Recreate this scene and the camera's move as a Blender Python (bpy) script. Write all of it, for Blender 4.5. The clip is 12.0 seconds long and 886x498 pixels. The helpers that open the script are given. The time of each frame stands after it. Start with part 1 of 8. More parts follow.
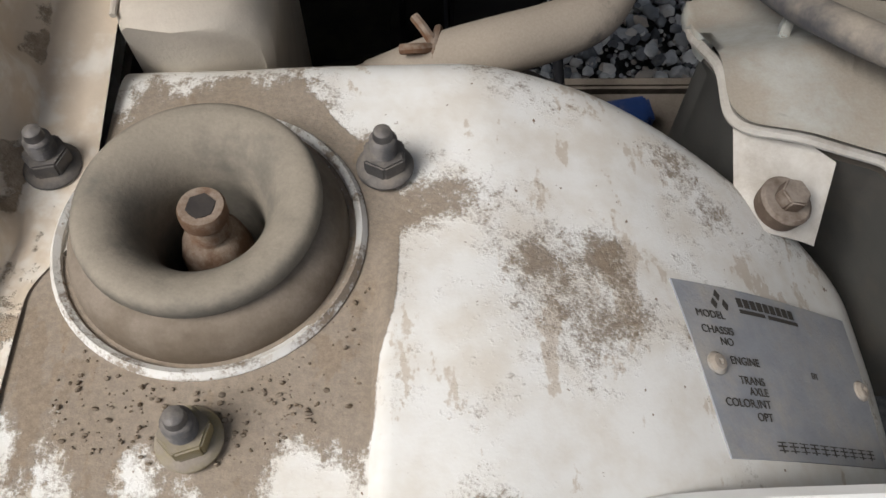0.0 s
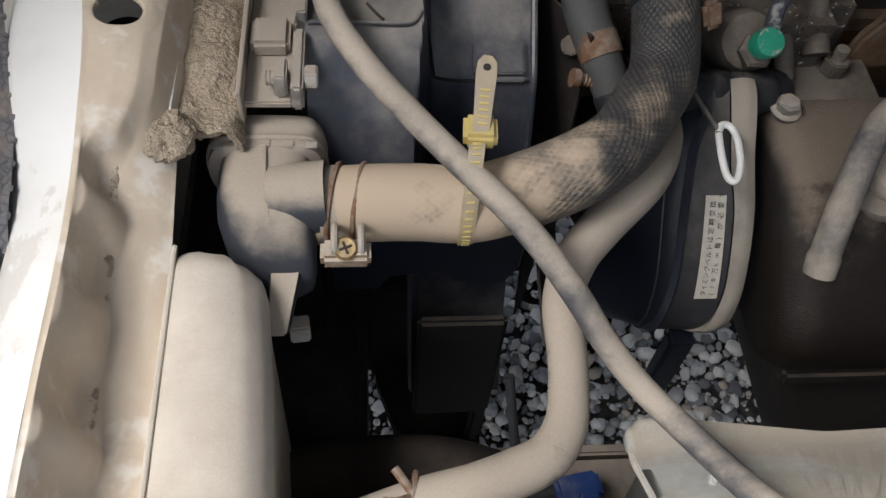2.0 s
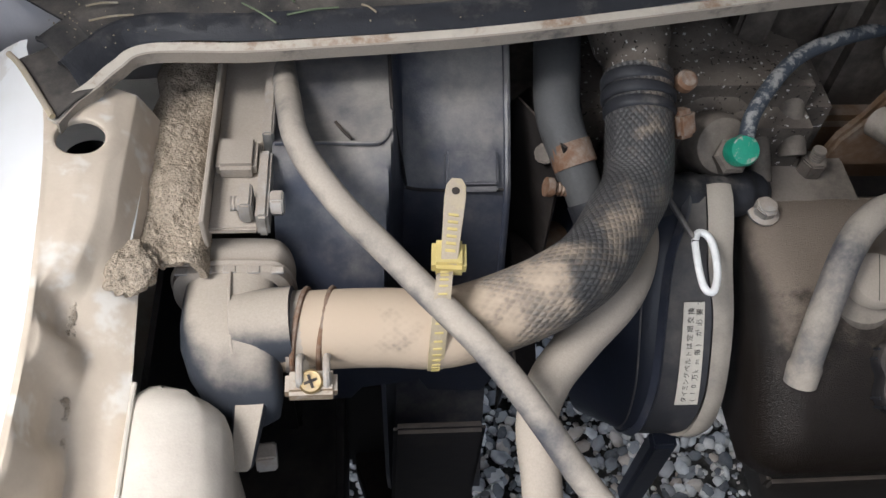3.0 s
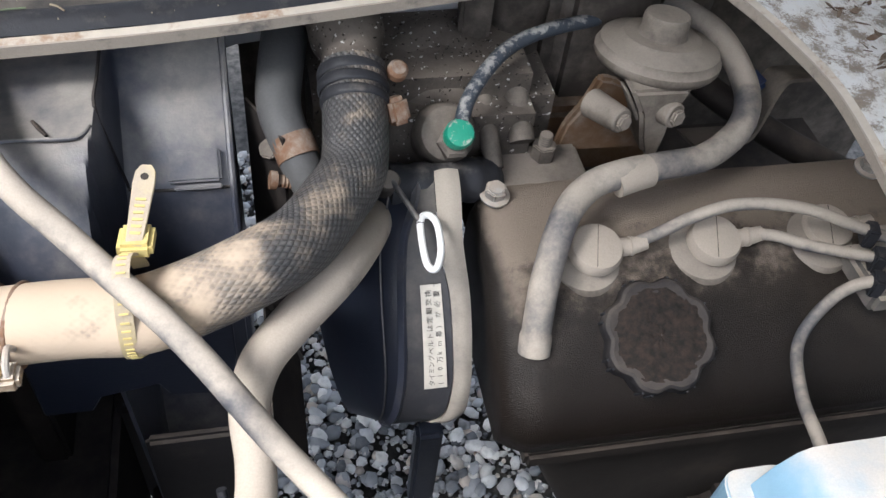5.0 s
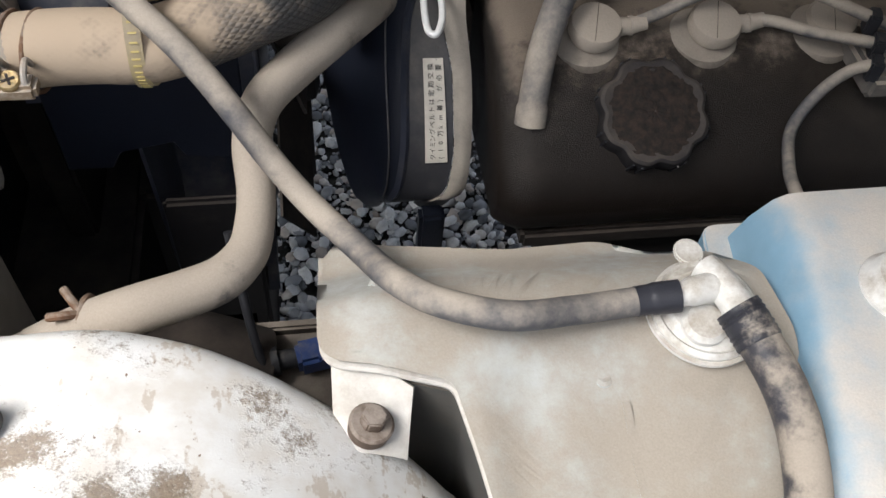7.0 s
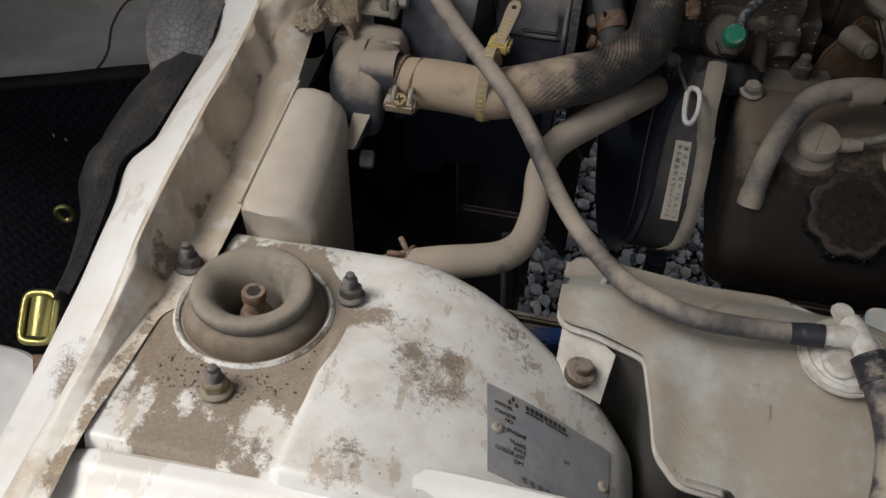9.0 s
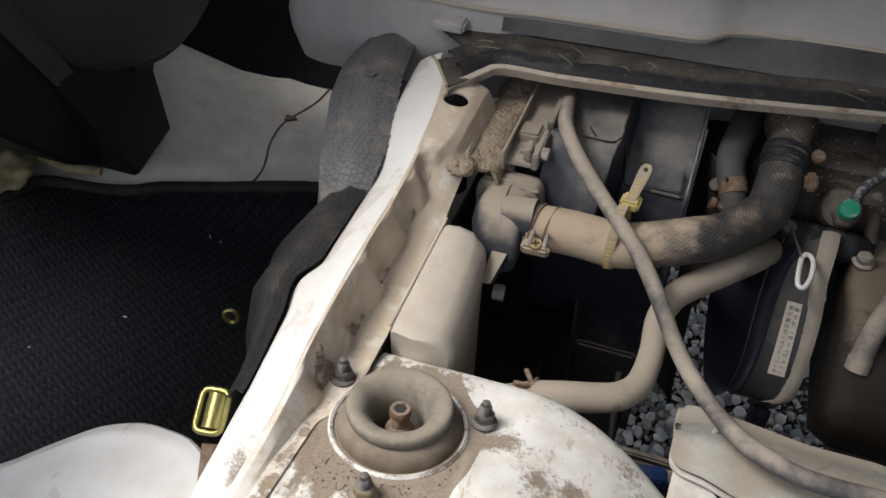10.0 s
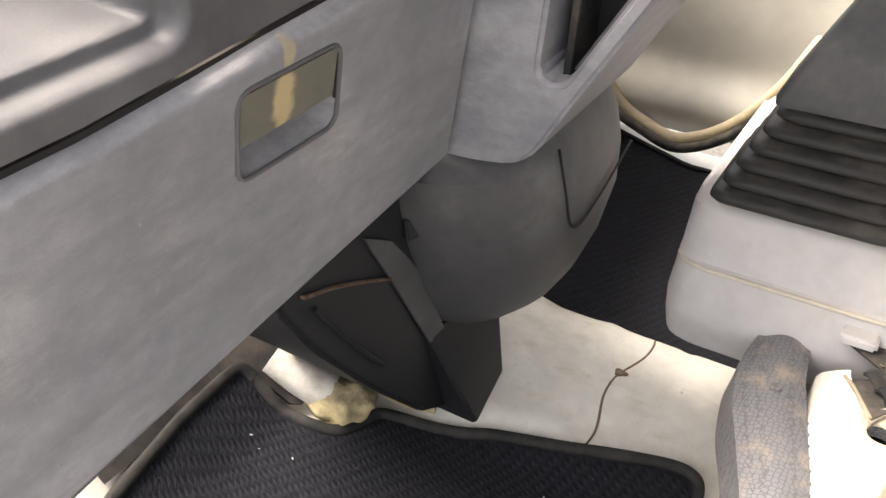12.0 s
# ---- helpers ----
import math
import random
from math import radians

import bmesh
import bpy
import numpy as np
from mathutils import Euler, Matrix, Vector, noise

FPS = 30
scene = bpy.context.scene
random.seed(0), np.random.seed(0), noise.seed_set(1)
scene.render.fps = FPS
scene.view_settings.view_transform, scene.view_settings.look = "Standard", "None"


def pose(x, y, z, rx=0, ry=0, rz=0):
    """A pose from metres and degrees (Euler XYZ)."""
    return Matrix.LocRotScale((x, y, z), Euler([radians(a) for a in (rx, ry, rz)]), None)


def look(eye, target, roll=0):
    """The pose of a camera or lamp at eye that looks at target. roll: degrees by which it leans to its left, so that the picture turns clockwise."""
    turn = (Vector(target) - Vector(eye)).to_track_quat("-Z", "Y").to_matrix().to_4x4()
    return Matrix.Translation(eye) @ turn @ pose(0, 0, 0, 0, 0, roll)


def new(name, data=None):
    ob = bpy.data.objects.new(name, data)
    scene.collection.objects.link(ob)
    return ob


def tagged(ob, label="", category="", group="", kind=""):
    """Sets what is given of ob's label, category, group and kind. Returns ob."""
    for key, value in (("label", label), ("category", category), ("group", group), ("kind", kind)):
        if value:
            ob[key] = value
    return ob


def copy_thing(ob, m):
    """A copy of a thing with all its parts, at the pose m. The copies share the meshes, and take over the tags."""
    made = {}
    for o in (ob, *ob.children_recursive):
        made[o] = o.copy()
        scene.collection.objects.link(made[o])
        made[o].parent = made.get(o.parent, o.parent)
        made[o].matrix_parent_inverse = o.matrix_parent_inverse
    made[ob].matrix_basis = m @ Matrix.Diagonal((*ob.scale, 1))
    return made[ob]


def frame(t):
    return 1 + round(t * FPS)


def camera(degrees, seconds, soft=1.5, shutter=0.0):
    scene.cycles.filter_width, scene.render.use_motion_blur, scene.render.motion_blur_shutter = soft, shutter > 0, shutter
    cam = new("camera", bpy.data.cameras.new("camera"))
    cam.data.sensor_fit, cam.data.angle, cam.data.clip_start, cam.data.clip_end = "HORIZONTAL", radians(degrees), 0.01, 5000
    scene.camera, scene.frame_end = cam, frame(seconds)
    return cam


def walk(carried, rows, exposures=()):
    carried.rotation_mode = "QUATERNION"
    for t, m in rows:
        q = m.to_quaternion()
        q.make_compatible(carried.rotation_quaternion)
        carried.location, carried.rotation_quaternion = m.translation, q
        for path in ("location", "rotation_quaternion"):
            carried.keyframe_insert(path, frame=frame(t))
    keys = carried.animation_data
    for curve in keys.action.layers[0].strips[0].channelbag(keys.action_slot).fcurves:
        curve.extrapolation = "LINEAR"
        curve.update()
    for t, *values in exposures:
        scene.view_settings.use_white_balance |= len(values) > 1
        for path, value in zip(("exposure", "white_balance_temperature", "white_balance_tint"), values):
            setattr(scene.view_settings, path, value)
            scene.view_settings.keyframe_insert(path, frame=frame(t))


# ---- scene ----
cam = camera(53.49, 12.0)
PATH = [
    (0, (-0.0036, 0.0118, 0.9881), (0.0192, 0.7448, -0.8726), 1.25),
    (0.5, (-0.0243, 0.0028, 1.0308), (0.0739, 0.8307, -0.7871), 5.59),
    (1, (-0.0211, 0.0314, 1.0706), (0.1058, 1.0165, -0.6653), 5.34),
    (1.2, (-0.0201, 0.0491, 1.0788), (0.0995, 1.0851, -0.6277), 4.54),
    (1.5, (-0.0256, 0.0683, 1.0885), (0.1087, 1.1419, -0.5936), 5.23),
    (2, (-0.0201, 0.0927, 1.0938), (0.1367, 1.2078, -0.5591), 5.84),
    (2.5, (-0.0147, 0.124, 1.1139), (0.1409, 1.2826, -0.509), 5.32),
    (3, (-0.0044, 0.1362, 1.1143), (0.1631, 1.3175, -0.4908), 5.46),
    (3.5, (0.0298, 0.134, 1.1155), (0.2543, 1.3417, -0.4628), 6.48),
    (3.7, (0.039, 0.1328, 1.1193), (0.2972, 1.3594, -0.4392), 7.09),
    (5.3, (0.111, 0.0708, 1.0952), (0.4881, 1.3451, -0.3994), 7.49),
    (5.5, (0.1108, 0.0684, 1.0934), (0.4723, 1.3225, -0.422), 7.18),
    (6, (0.1138, 0.0432, 1.0767), (0.4979, 1.2664, -0.4583), 7.98),
    (6.5, (0.1214, 0.0102, 1.0633), (0.4394, 1.2073, -0.507), 6.76),
    (7, (0.1252, -0.0215, 1.0559), (0.3851, 1.134, -0.5558), 6.50),
    (7.2, (0.1285, -0.0261, 1.0555), (0.3614, 1.0817, -0.5932), 5.73),
    (8.8, (0.1165, -0.177, 1.1629), (-0.0764, 1.065, -0.3928), 1.31),
    (9, (0.1094, -0.1866, 1.1846), (-0.1431, 1.082, -0.3409), 1.14),
    (9.5, (0.1008, -0.2128, 1.23), (-0.2869, 1.1199, -0.21), 1.08),
    (10, (0.0762, -0.229, 1.2542), (-0.4006, 1.1517, -0.112), 1.09),
    (10.5, (0.061, -0.2254, 1.3056), (-0.5015, 1.1949, 0.0148), 0.21),
    (11, (0.036, -0.234, 1.31), (-0.5833, 1.208, 0.0703), 2.24),
    (11.5, (-0.0622, -0.239, 1.3542), (-0.8502, 1.2026, 0.2137), 3.04),
    (12, (-0.1863, -0.2233, 1.37), (-1.0686, 1.1703, 0.239), -0.77),
]
walk(cam, [(t, look(eye, target, roll)) for t, eye, target, roll in PATH],
     [(0, -0.08, 6550, 10), (0.5, -0.14, 6550, 10), (1.0, -0.22, 6500, 10), (1.5, 0.1, 6450, 10), (2.5, 0.66, 6300, 10), (3.5, 1.32, 6000, 10), (5.5, 1.72, 6200, 10), (6.0, 1.62, 6300, 10), (6.5, 1.30, 6300, 10), (7.2, 0.55, 6400, 10), (8.8, -0.42, 6650, 10), (9.0, -0.38, 6650, 10), (9.5, -0.05, 6650, 10), (10.0, 0.12, 6600, 10), (10.5, 1.18, 6500, 10), (11.0, 1.55, 6550, 10), (11.5, 1.98, 6800, 11), (12, 2.25, 7500, 12)])


# ---- world and light ----
SUN_EL, SUN_AZ = 58.0, 250.0
world = bpy.data.worlds.new("overcast_sky")
scene.world = world
world.use_nodes = True
wn = world.node_tree.nodes
sky = wn.new("ShaderNodeTexSky")
sky.sky_type, sky.sun_disc = "NISHITA", False
sky.sun_elevation, sky.sun_rotation = radians(SUN_EL), radians(SUN_AZ)
sky.air_density, sky.dust_density, sky.ozone_density = 1.0, 4.0, 0.6
hs = wn.new("ShaderNodeHueSaturation")
hs.inputs["Saturation"].default_value = 0.45
world.node_tree.links.new(sky.outputs[0], hs.inputs["Color"])
world.node_tree.links.new(hs.outputs[0], wn["Background"].inputs[0])
wn["Background"].inputs[1].default_value = 0.145
sun = new("sun", bpy.data.lights.new("sun", "SUN"))
sun.data.energy, sun.data.angle, sun.data.color = 3.2, radians(30), (1.0, 0.97, 0.93)
sd = Vector((math.sin(radians(SUN_AZ)) * math.cos(radians(SUN_EL)), math.cos(radians(SUN_AZ)) * math.cos(radians(SUN_EL)), math.sin(radians(SUN_EL))))
sun.matrix_world = look(sd * 5, (0, 0, 0))


# ---- materials ----
class Mat:
    """A small builder of node materials in object space (metres)."""

    def __init__(self, name, rough=0.6, metal=0.0):
        self.m = bpy.data.materials.new(name)
        self.m.use_nodes = True
        self.t = self.m.node_tree
        self.b = self.t.nodes["Principled BSDF"]
        self.b.inputs["Roughness"].default_value = rough
        self.b.inputs["Metallic"].default_value = metal
        self.b.inputs["Specular IOR Level"].default_value = 0.5 if rough < 0.45 else 0.28
        self.co = self.t.nodes.new("ShaderNodeTexCoord").outputs["Object"]
        self.height = None

    def link(self, a, b):
        self.t.links.new(a, b)

    def noise(self, scale, detail=4.0, rough=0.6, stretch=None, co=None):
        n = self.t.nodes.new("ShaderNodeTexNoise")
        n.inputs["Scale"].default_value, n.inputs["Detail"].default_value, n.inputs["Roughness"].default_value = scale, detail, rough
        src = co or self.co
        if stretch:
            mp = self.t.nodes.new("ShaderNodeMapping")
            mp.inputs["Scale"].default_value = stretch
            self.link(src, mp.inputs["Vector"])
            src = mp.outputs[0]
        self.link(src, n.inputs["Vector"])
        return n.outputs["Fac"]

    def ramp(self, fac, lo, hi, a=0.0, b=1.0):
        n = self.t.nodes.new("ShaderNodeMapRange")
        n.interpolation_type = "SMOOTHSTEP"
        for key, v in (("From Min", lo), ("From Max", hi), ("To Min", a), ("To Max", b)):
            n.inputs[key].default_value = v
        self.link(fac, n.inputs["Value"])
        return n.outputs[0]

    def math(self, op, a, b=0.0):
        n = self.t.nodes.new("ShaderNodeMath")
        n.operation = op
        for i, v in enumerate((a, b)):
            if isinstance(v, (int, float)):
                n.inputs[i].default_value = v
            else:
                self.link(v, n.inputs[i])
        return n.outputs[0]

    def mix(self, fac, a, b):
        n = self.t.nodes.new("ShaderNodeMix")
        n.data_type = "RGBA"
        if isinstance(fac, (int, float)):
            n.inputs[0].default_value = fac
        else:
            self.link(fac, n.inputs[0])
        for i, v in ((6, a), (7, b)):
            if isinstance(v, tuple):
                n.inputs[i].default_value = (*v, 1)
            else:
                self.link(v, n.inputs[i])
        return n.outputs[2]

    def up(self):
        g = self.t.nodes.new("ShaderNodeNewGeometry")
        s = self.t.nodes.new("ShaderNodeSeparateXYZ")
        self.link(g.outputs["Normal"], s.inputs[0])
        return s.outputs[2]

    def uv(self, sx, sy):
        n = self.t.nodes.new("ShaderNodeUVMap")
        mp = self.t.nodes.new("ShaderNodeMapping")
        mp.inputs["Scale"].default_value = (sx, sy, 1)
        self.link(n.outputs[0], mp.inputs["Vector"])
        return mp.outputs[0]

    def voronoi(self, scale, feature="DISTANCE_TO_EDGE", co=None, rand=1.0):
        n = self.t.nodes.new("ShaderNodeTexVoronoi")
        n.feature = feature
        n.inputs["Scale"].default_value = scale
        n.inputs["Randomness"].default_value = rand
        self.link(co or self.co, n.inputs["Vector"])
        return n.outputs["Distance"]

    def wave(self, co, scale, direction="X"):
        n = self.t.nodes.new("ShaderNodeTexWave")
        n.bands_direction = direction
        n.inputs["Scale"].default_value = scale
        self.link(co, n.inputs["Vector"])
        return n.outputs["Fac"]

    def color(self, c):
        if isinstance(c, tuple):
            self.b.inputs["Base Color"].default_value = (*c, 1)
        else:
            self.link(c, self.b.inputs["Base Color"])
        return self

    def rough(self, r):
        self.link(r, self.b.inputs["Roughness"])
        return self

    def bump(self, h, strength=0.3, dist=0.001):
        n = self.t.nodes.new("ShaderNodeBump")
        n.inputs["Strength"].default_value, n.inputs["Distance"].default_value = strength, dist
        self.link(h, n.inputs["Height"])
        if self.height:
            self.link(self.height, n.inputs["Normal"])
        self.height = n.outputs[0]
        self.link(self.height, self.b.inputs["Normal"])
        return self


DUST = (0.34, 0.275, 0.205)
DUST_DARK = (0.17, 0.13, 0.095)


def lerp_grey(v, grey):
    return v + (grey - v) * 0.34


def dusty(name, base, dust=DUST, cover=0.5, rough=0.6, metal=0.0, top=0.25, size=40, soft=0.22, base2=None):
    """base with a coat of dust: cover 0..1, thicker on faces that look up (top)."""
    m = Mat(name, rough, metal)
    grey = sum(dust) / 3
    dust = tuple(lerp_grey(v, grey) for v in dust)
    c = m.mix(m.noise(size * 3, 3), base, base2 or tuple(v * 0.7 for v in base))
    d = m.noise(size, 6, 0.65)
    d = m.math("ADD", d, m.math("MULTIPLY", m.up(), top))
    d = m.math("ADD", d, m.math("MULTIPLY", m.noise(size * 9, 3), 0.12))
    e = 0.56 + top * 0.7 - (cover - 0.5) * (0.7 + top)
    mask = m.ramp(d, e - soft, e + soft)
    grain = m.mix(m.noise(900, 2), tuple(v * 0.82 for v in dust), tuple(min(1, v * 1.12) for v in dust))
    m.color(m.mix(mask, c, grain))
    m.rough(m.ramp(mask, 0, 1, rough, 0.95))
    if metal:
        m.link(m.ramp(mask, 0, 0.6, metal, 0.0), m.b.inputs["Metallic"])
    m.bump(m.noise(700, 3), 0.25, 0.0006)
    m.bump(d, 0.3, 0.002)
    return m


def paint(name, base=(0.80, 0.80, 0.78), dirt=(0.25, 0.19, 0.133), cover=0.35, size=18, rough=0.38, speck=True, heaps=(), pad=None, thin=0.35):
    """White body paint with dried mud in grainy patches, a thin film and specks; heaps: places (x, y, reach, weight) where mud has gathered."""
    m = Mat(name, rough)
    big = m.noise(size, 3, 0.5)
    mid = m.noise(size * 7, 5, 0.75)
    fine = m.noise(900, 3, 0.6)
    patch = m.math("ADD", m.math("MULTIPLY", big, 0.55), m.math("ADD", m.math("MULTIPLY", mid, 0.35), m.math("MULTIPLY", fine, 0.17)))
    for x, y, reach, weight in heaps:
        d = m.t.nodes.new("ShaderNodeVectorMath")
        d.operation = "DISTANCE"
        mp = m.t.nodes.new("ShaderNodeMapping")
        mp.inputs["Scale"].default_value = (1, 1, 0)
        m.link(m.co, mp.inputs["Vector"])
        m.link(mp.outputs[0], d.inputs[0])
        d.inputs[1].default_value = (x, y, 0)
        patch = m.math("ADD", patch, m.ramp(d.outputs["Value"], reach * 0.35, reach, weight, 0.0))
    if pad:
        s = m.t.nodes.new("ShaderNodeSeparateXYZ")
        m.link(m.co, s.inputs[0])
        bend = m.math("ADD", m.ramp(s.outputs[1], 0.135, 0.195, 0.0, 0.034), m.ramp(s.outputs[1], 0.07, 0.105, 0.0, -0.006))
        side = m.ramp(m.math("ADD", s.outputs[0], bend), pad[0] - 0.0012, pad[0] + 0.0012, 1.0, 0.0)
        d = m.t.nodes.new("ShaderNodeVectorMath")
        d.operation = "DISTANCE"
        m.link(m.co, d.inputs[0])
        d.inputs[1].default_value = pad[2]
        cake = m.ramp(d.outputs["Value"], 0.054, 0.098, pad[1] + 0.05, -0.03)
        streak = m.math("MULTIPLY", m.math("SUBTRACT", m.noise(38, 5, 0.6, (1.6, 0.5, 1)), 0.5), 0.75)
        patch = m.math("ADD", patch, m.math("MULTIPLY", side, m.math("ADD", cake, streak)))
    e = 0.80 - cover * 0.42
    mask = m.ramp(patch, e - 0.05, e + 0.11)
    film = m.ramp(m.noise(size * 1.7, 4), 0.35, 0.75, 0.0, thin)
    c = m.mix(film, base, (0.60, 0.54, 0.45))
    smear = m.ramp(m.math("ADD", m.noise(size * 1.1, 5, 0.6, (1.9, 0.8, 1)), m.math("MULTIPLY", m.noise(size * 14, 4, 0.7), 0.16)), 0.66, 0.70, 0.0, min(0.6, thin))
    c = m.mix(smear, c, (0.47, 0.385, 0.29))
    if speck:
        s = m.ramp(m.noise(210, 3, 0.6), 0.69, 0.73)
        c = m.mix(s, c, (0.22, 0.16, 0.11))
    crumb = m.mix(m.ramp(m.noise(420, 5, 0.75), 0.32, 0.72), tuple(v * 0.72 for v in dirt), tuple(v * 1.12 for v in dirt))
    m.color(m.mix(m.ramp(mask, 0, 1, 0, 0.88), c, crumb))
    m.rough(m.ramp(mask, 0, 1, rough, 0.95))
    m.bump(mask, 0.10, 0.0007)
    m.bump(m.math("MULTIPLY", mask, m.noise(170, 5, 0.75)), 0.35, 0.0018)
    m.bump(fine, 0.12, 0.0005)
    return m


M_TOWER = paint("white_paint_muddy", thin=0.6, cover=0.42, size=26, pad=(-0.0213, 0.36, (-0.078, 0.108, 0.715)), heaps=((-0.014, 0.152, 0.036, 0.15), (0.048, 0.106, 0.034, 0.12), (0.004, 0.116, 0.045, 0.06), (-0.05, 0.19, 0.03, 0.10), (0.04, 0.175, 0.022, 0.09), (0.128, 0.150, 0.035, 0.09), (-0.085, 0.012, 0.035, 0.30), (-0.045, 0.010, 0.035, 0.26), (-0.085, 0.042, 0.028, -0.16), (-0.045, 0.040, 0.025, -0.12), (0.0, 0.02, 0.03, 0.05)))
M_NUTB = dusty("brassy_nut_steel", (0.30, 0.26, 0.15), (0.28, 0.23, 0.18), 0.5, 0.5, 0.6, size=120)
M_VOID = Mat("hole_shade_black", 1.0).color((0.003, 0.003, 0.003))
M_WHITE = paint("white_paint", (0.84, 0.84, 0.83), cover=0.02, size=12, speck=False, heaps=((-0.155, 0.0, 0.08, 0.17), (-0.150, 0.057, 0.045, 0.13)), thin=0.3)
M_RIM = paint("white_paint_rim", cover=0.66, size=60)


# pressed dents along the rail: centre and half width
DENTS = ((0.145, 0.018), (0.207, 0.021), (0.262, 0.017), (0.322, 0.017), (0.368, 0.012))


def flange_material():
    """White paint under tan dust, wiped clean in patches and muddy towards the door."""
    m = Mat("white_paint_dusted", 0.5)
    dust = m.mix(m.noise(45, 5, 0.7), (0.50, 0.41, 0.315), (0.72, 0.625, 0.505))
    clean = m.ramp(m.math("ADD", m.noise(40, 3, 0.6), m.math("MULTIPLY", m.noise(150, 3), 0.15)), 0.60, 0.74, 0.0, 0.65)
    s = m.t.nodes.new("ShaderNodeSeparateXYZ")
    m.link(m.co, s.inputs[0])
    worn = m.ramp(m.math("ADD", m.noise(26, 5, 0.7), m.ramp(s.outputs[1], 0.04, 0.30, 0.14, -0.14)), 0.46, 0.70)
    c = m.mix(m.math("MAXIMUM", clean, worn), dust, (0.80, 0.775, 0.72))
    foot = m.ramp(s.outputs[0], -0.152, -0.140, -0.22, 0.06)
    mud = m.math("ADD", m.math("ADD", m.ramp(s.outputs[1], 0.03, 0.24, 0.09, -0.25), foot), m.noise(55, 6, 0.75))
    # brown in the dents: their shade painted in along with some mud
    dent_shade = 0.0
    for mid, half in DENTS:
        off = m.math("DIVIDE", m.math("ABSOLUTE", m.math("SUBTRACT", s.outputs[1], mid)), half)
        dent_shade = m.math("MAXIMUM", dent_shade, m.ramp(off, 0.55, 1.0, 1.0, 0.0))
    slope = m.math("MULTIPLY", m.ramp(s.outputs[0], -0.1560, -0.1535, 0.0, 1.0), m.ramp(s.outputs[0], -0.1455, -0.1420, 1.0, 0.0))
    mud = m.math("ADD", mud, m.math("MULTIPLY", m.math("MULTIPLY", dent_shade, slope), 0.42))
    mask = m.ramp(mud, 0.56, 0.66)
    crumb = m.mix(m.ramp(m.noise(170, 5, 0.75), 0.35, 0.7), (0.30, 0.24, 0.18), (0.46, 0.375, 0.285))
    m.color(m.mix(mask, c, crumb))
    m.rough(m.ramp(mask, 0, 1, 0.5, 0.95))
    m.bump(m.math("MULTIPLY", mask, m.noise(170, 5, 0.75)), 0.7, 0.003)
    m.bump(m.noise(500, 3), 0.15, 0.0005)
    return m


M_BEIGE = flange_material()
M_CREAM = dusty("cream_floor_paint", (0.87, 0.84, 0.77), (0.66, 0.56, 0.43), 0.2, 0.5, top=0.05, size=14)
M_CREAM.color(M_CREAM.mix(M_CREAM.ramp(M_CREAM.noise(120, 5, 0.7), 0.64, 0.74, 0, 0.75), M_CREAM.b.inputs["Base Color"].links[0].from_socket, (0.22, 0.13, 0.07)))
M_CREAM.color(M_CREAM.mix(M_CREAM.ramp(M_CREAM.noise(16, 5, 0.65, (1, 2.2, 1)), 0.52, 0.8, 0, 0.45), M_CREAM.b.inputs["Base Color"].links[0].from_socket, (0.46, 0.37, 0.25)))
M_BOX = dusty("cream_plastic", (0.67, 0.615, 0.53), (0.52, 0.43, 0.335), 0.46, 0.55, size=16)
M_HOSE = dusty("dusty_rubber", (0.07, 0.07, 0.076), (0.385, 0.312, 0.234), 0.78, 0.55, top=0.10, size=30, soft=0.12)
M_WORN = dusty("worn_black_rubber", (0.035, 0.036, 0.045), (0.40, 0.33, 0.25), 0.30, 0.45, top=0.1, size=45, soft=0.10)
M_RUBBER = dusty("black_rubber", (0.03, 0.031, 0.036), (0.25, 0.21, 0.17), 0.22, 0.5, size=40)
M_SHROUD = dusty("black_plastic_dusty", (0.045, 0.051, 0.072), (0.36, 0.315, 0.26), 0.40, 0.30, top=0.35, size=14, soft=0.30)
M_BLACK = dusty("black_chassis_paint", (0.018, 0.017, 0.019), (0.095, 0.075, 0.06), 0.40, 0.6, size=15)
M_TIMING = dusty("navy_black_plastic", (0.018, 0.022, 0.035), (0.2, 0.17, 0.14), 0.18, 0.35, size=14)
M_TBAND = dusty("dusty_black_plastic", (0.06, 0.06, 0.066), (0.38, 0.32, 0.245), 0.70, 0.5, top=0.5, size=12, soft=0.3)
# dark tint stands for the shade below the tank's rim
M_TANKD = dusty("shaded_tank_underside", (0.10, 0.10, 0.095), (0.16, 0.13, 0.10), 0.5, 0.7, size=20)
M_TDARK = dusty("half_dusty_black_plastic", (0.045, 0.046, 0.052), (0.27, 0.225, 0.17), 0.42, 0.45, top=0.6, size=12, soft=0.32)
M_OVER = dusty("half_dusty_hose", (0.085, 0.087, 0.098), (0.40, 0.33, 0.25), 0.58, 0.5, top=0.12, size=15, soft=0.15)
M_ELBOW = dusty("dusty_elbow_plastic", (0.045, 0.05, 0.06), (0.40, 0.325, 0.24), 0.50, 0.5, top=1.3, size=16, soft=0.28)
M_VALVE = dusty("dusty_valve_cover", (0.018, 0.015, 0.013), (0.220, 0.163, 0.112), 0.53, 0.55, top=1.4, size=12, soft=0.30)


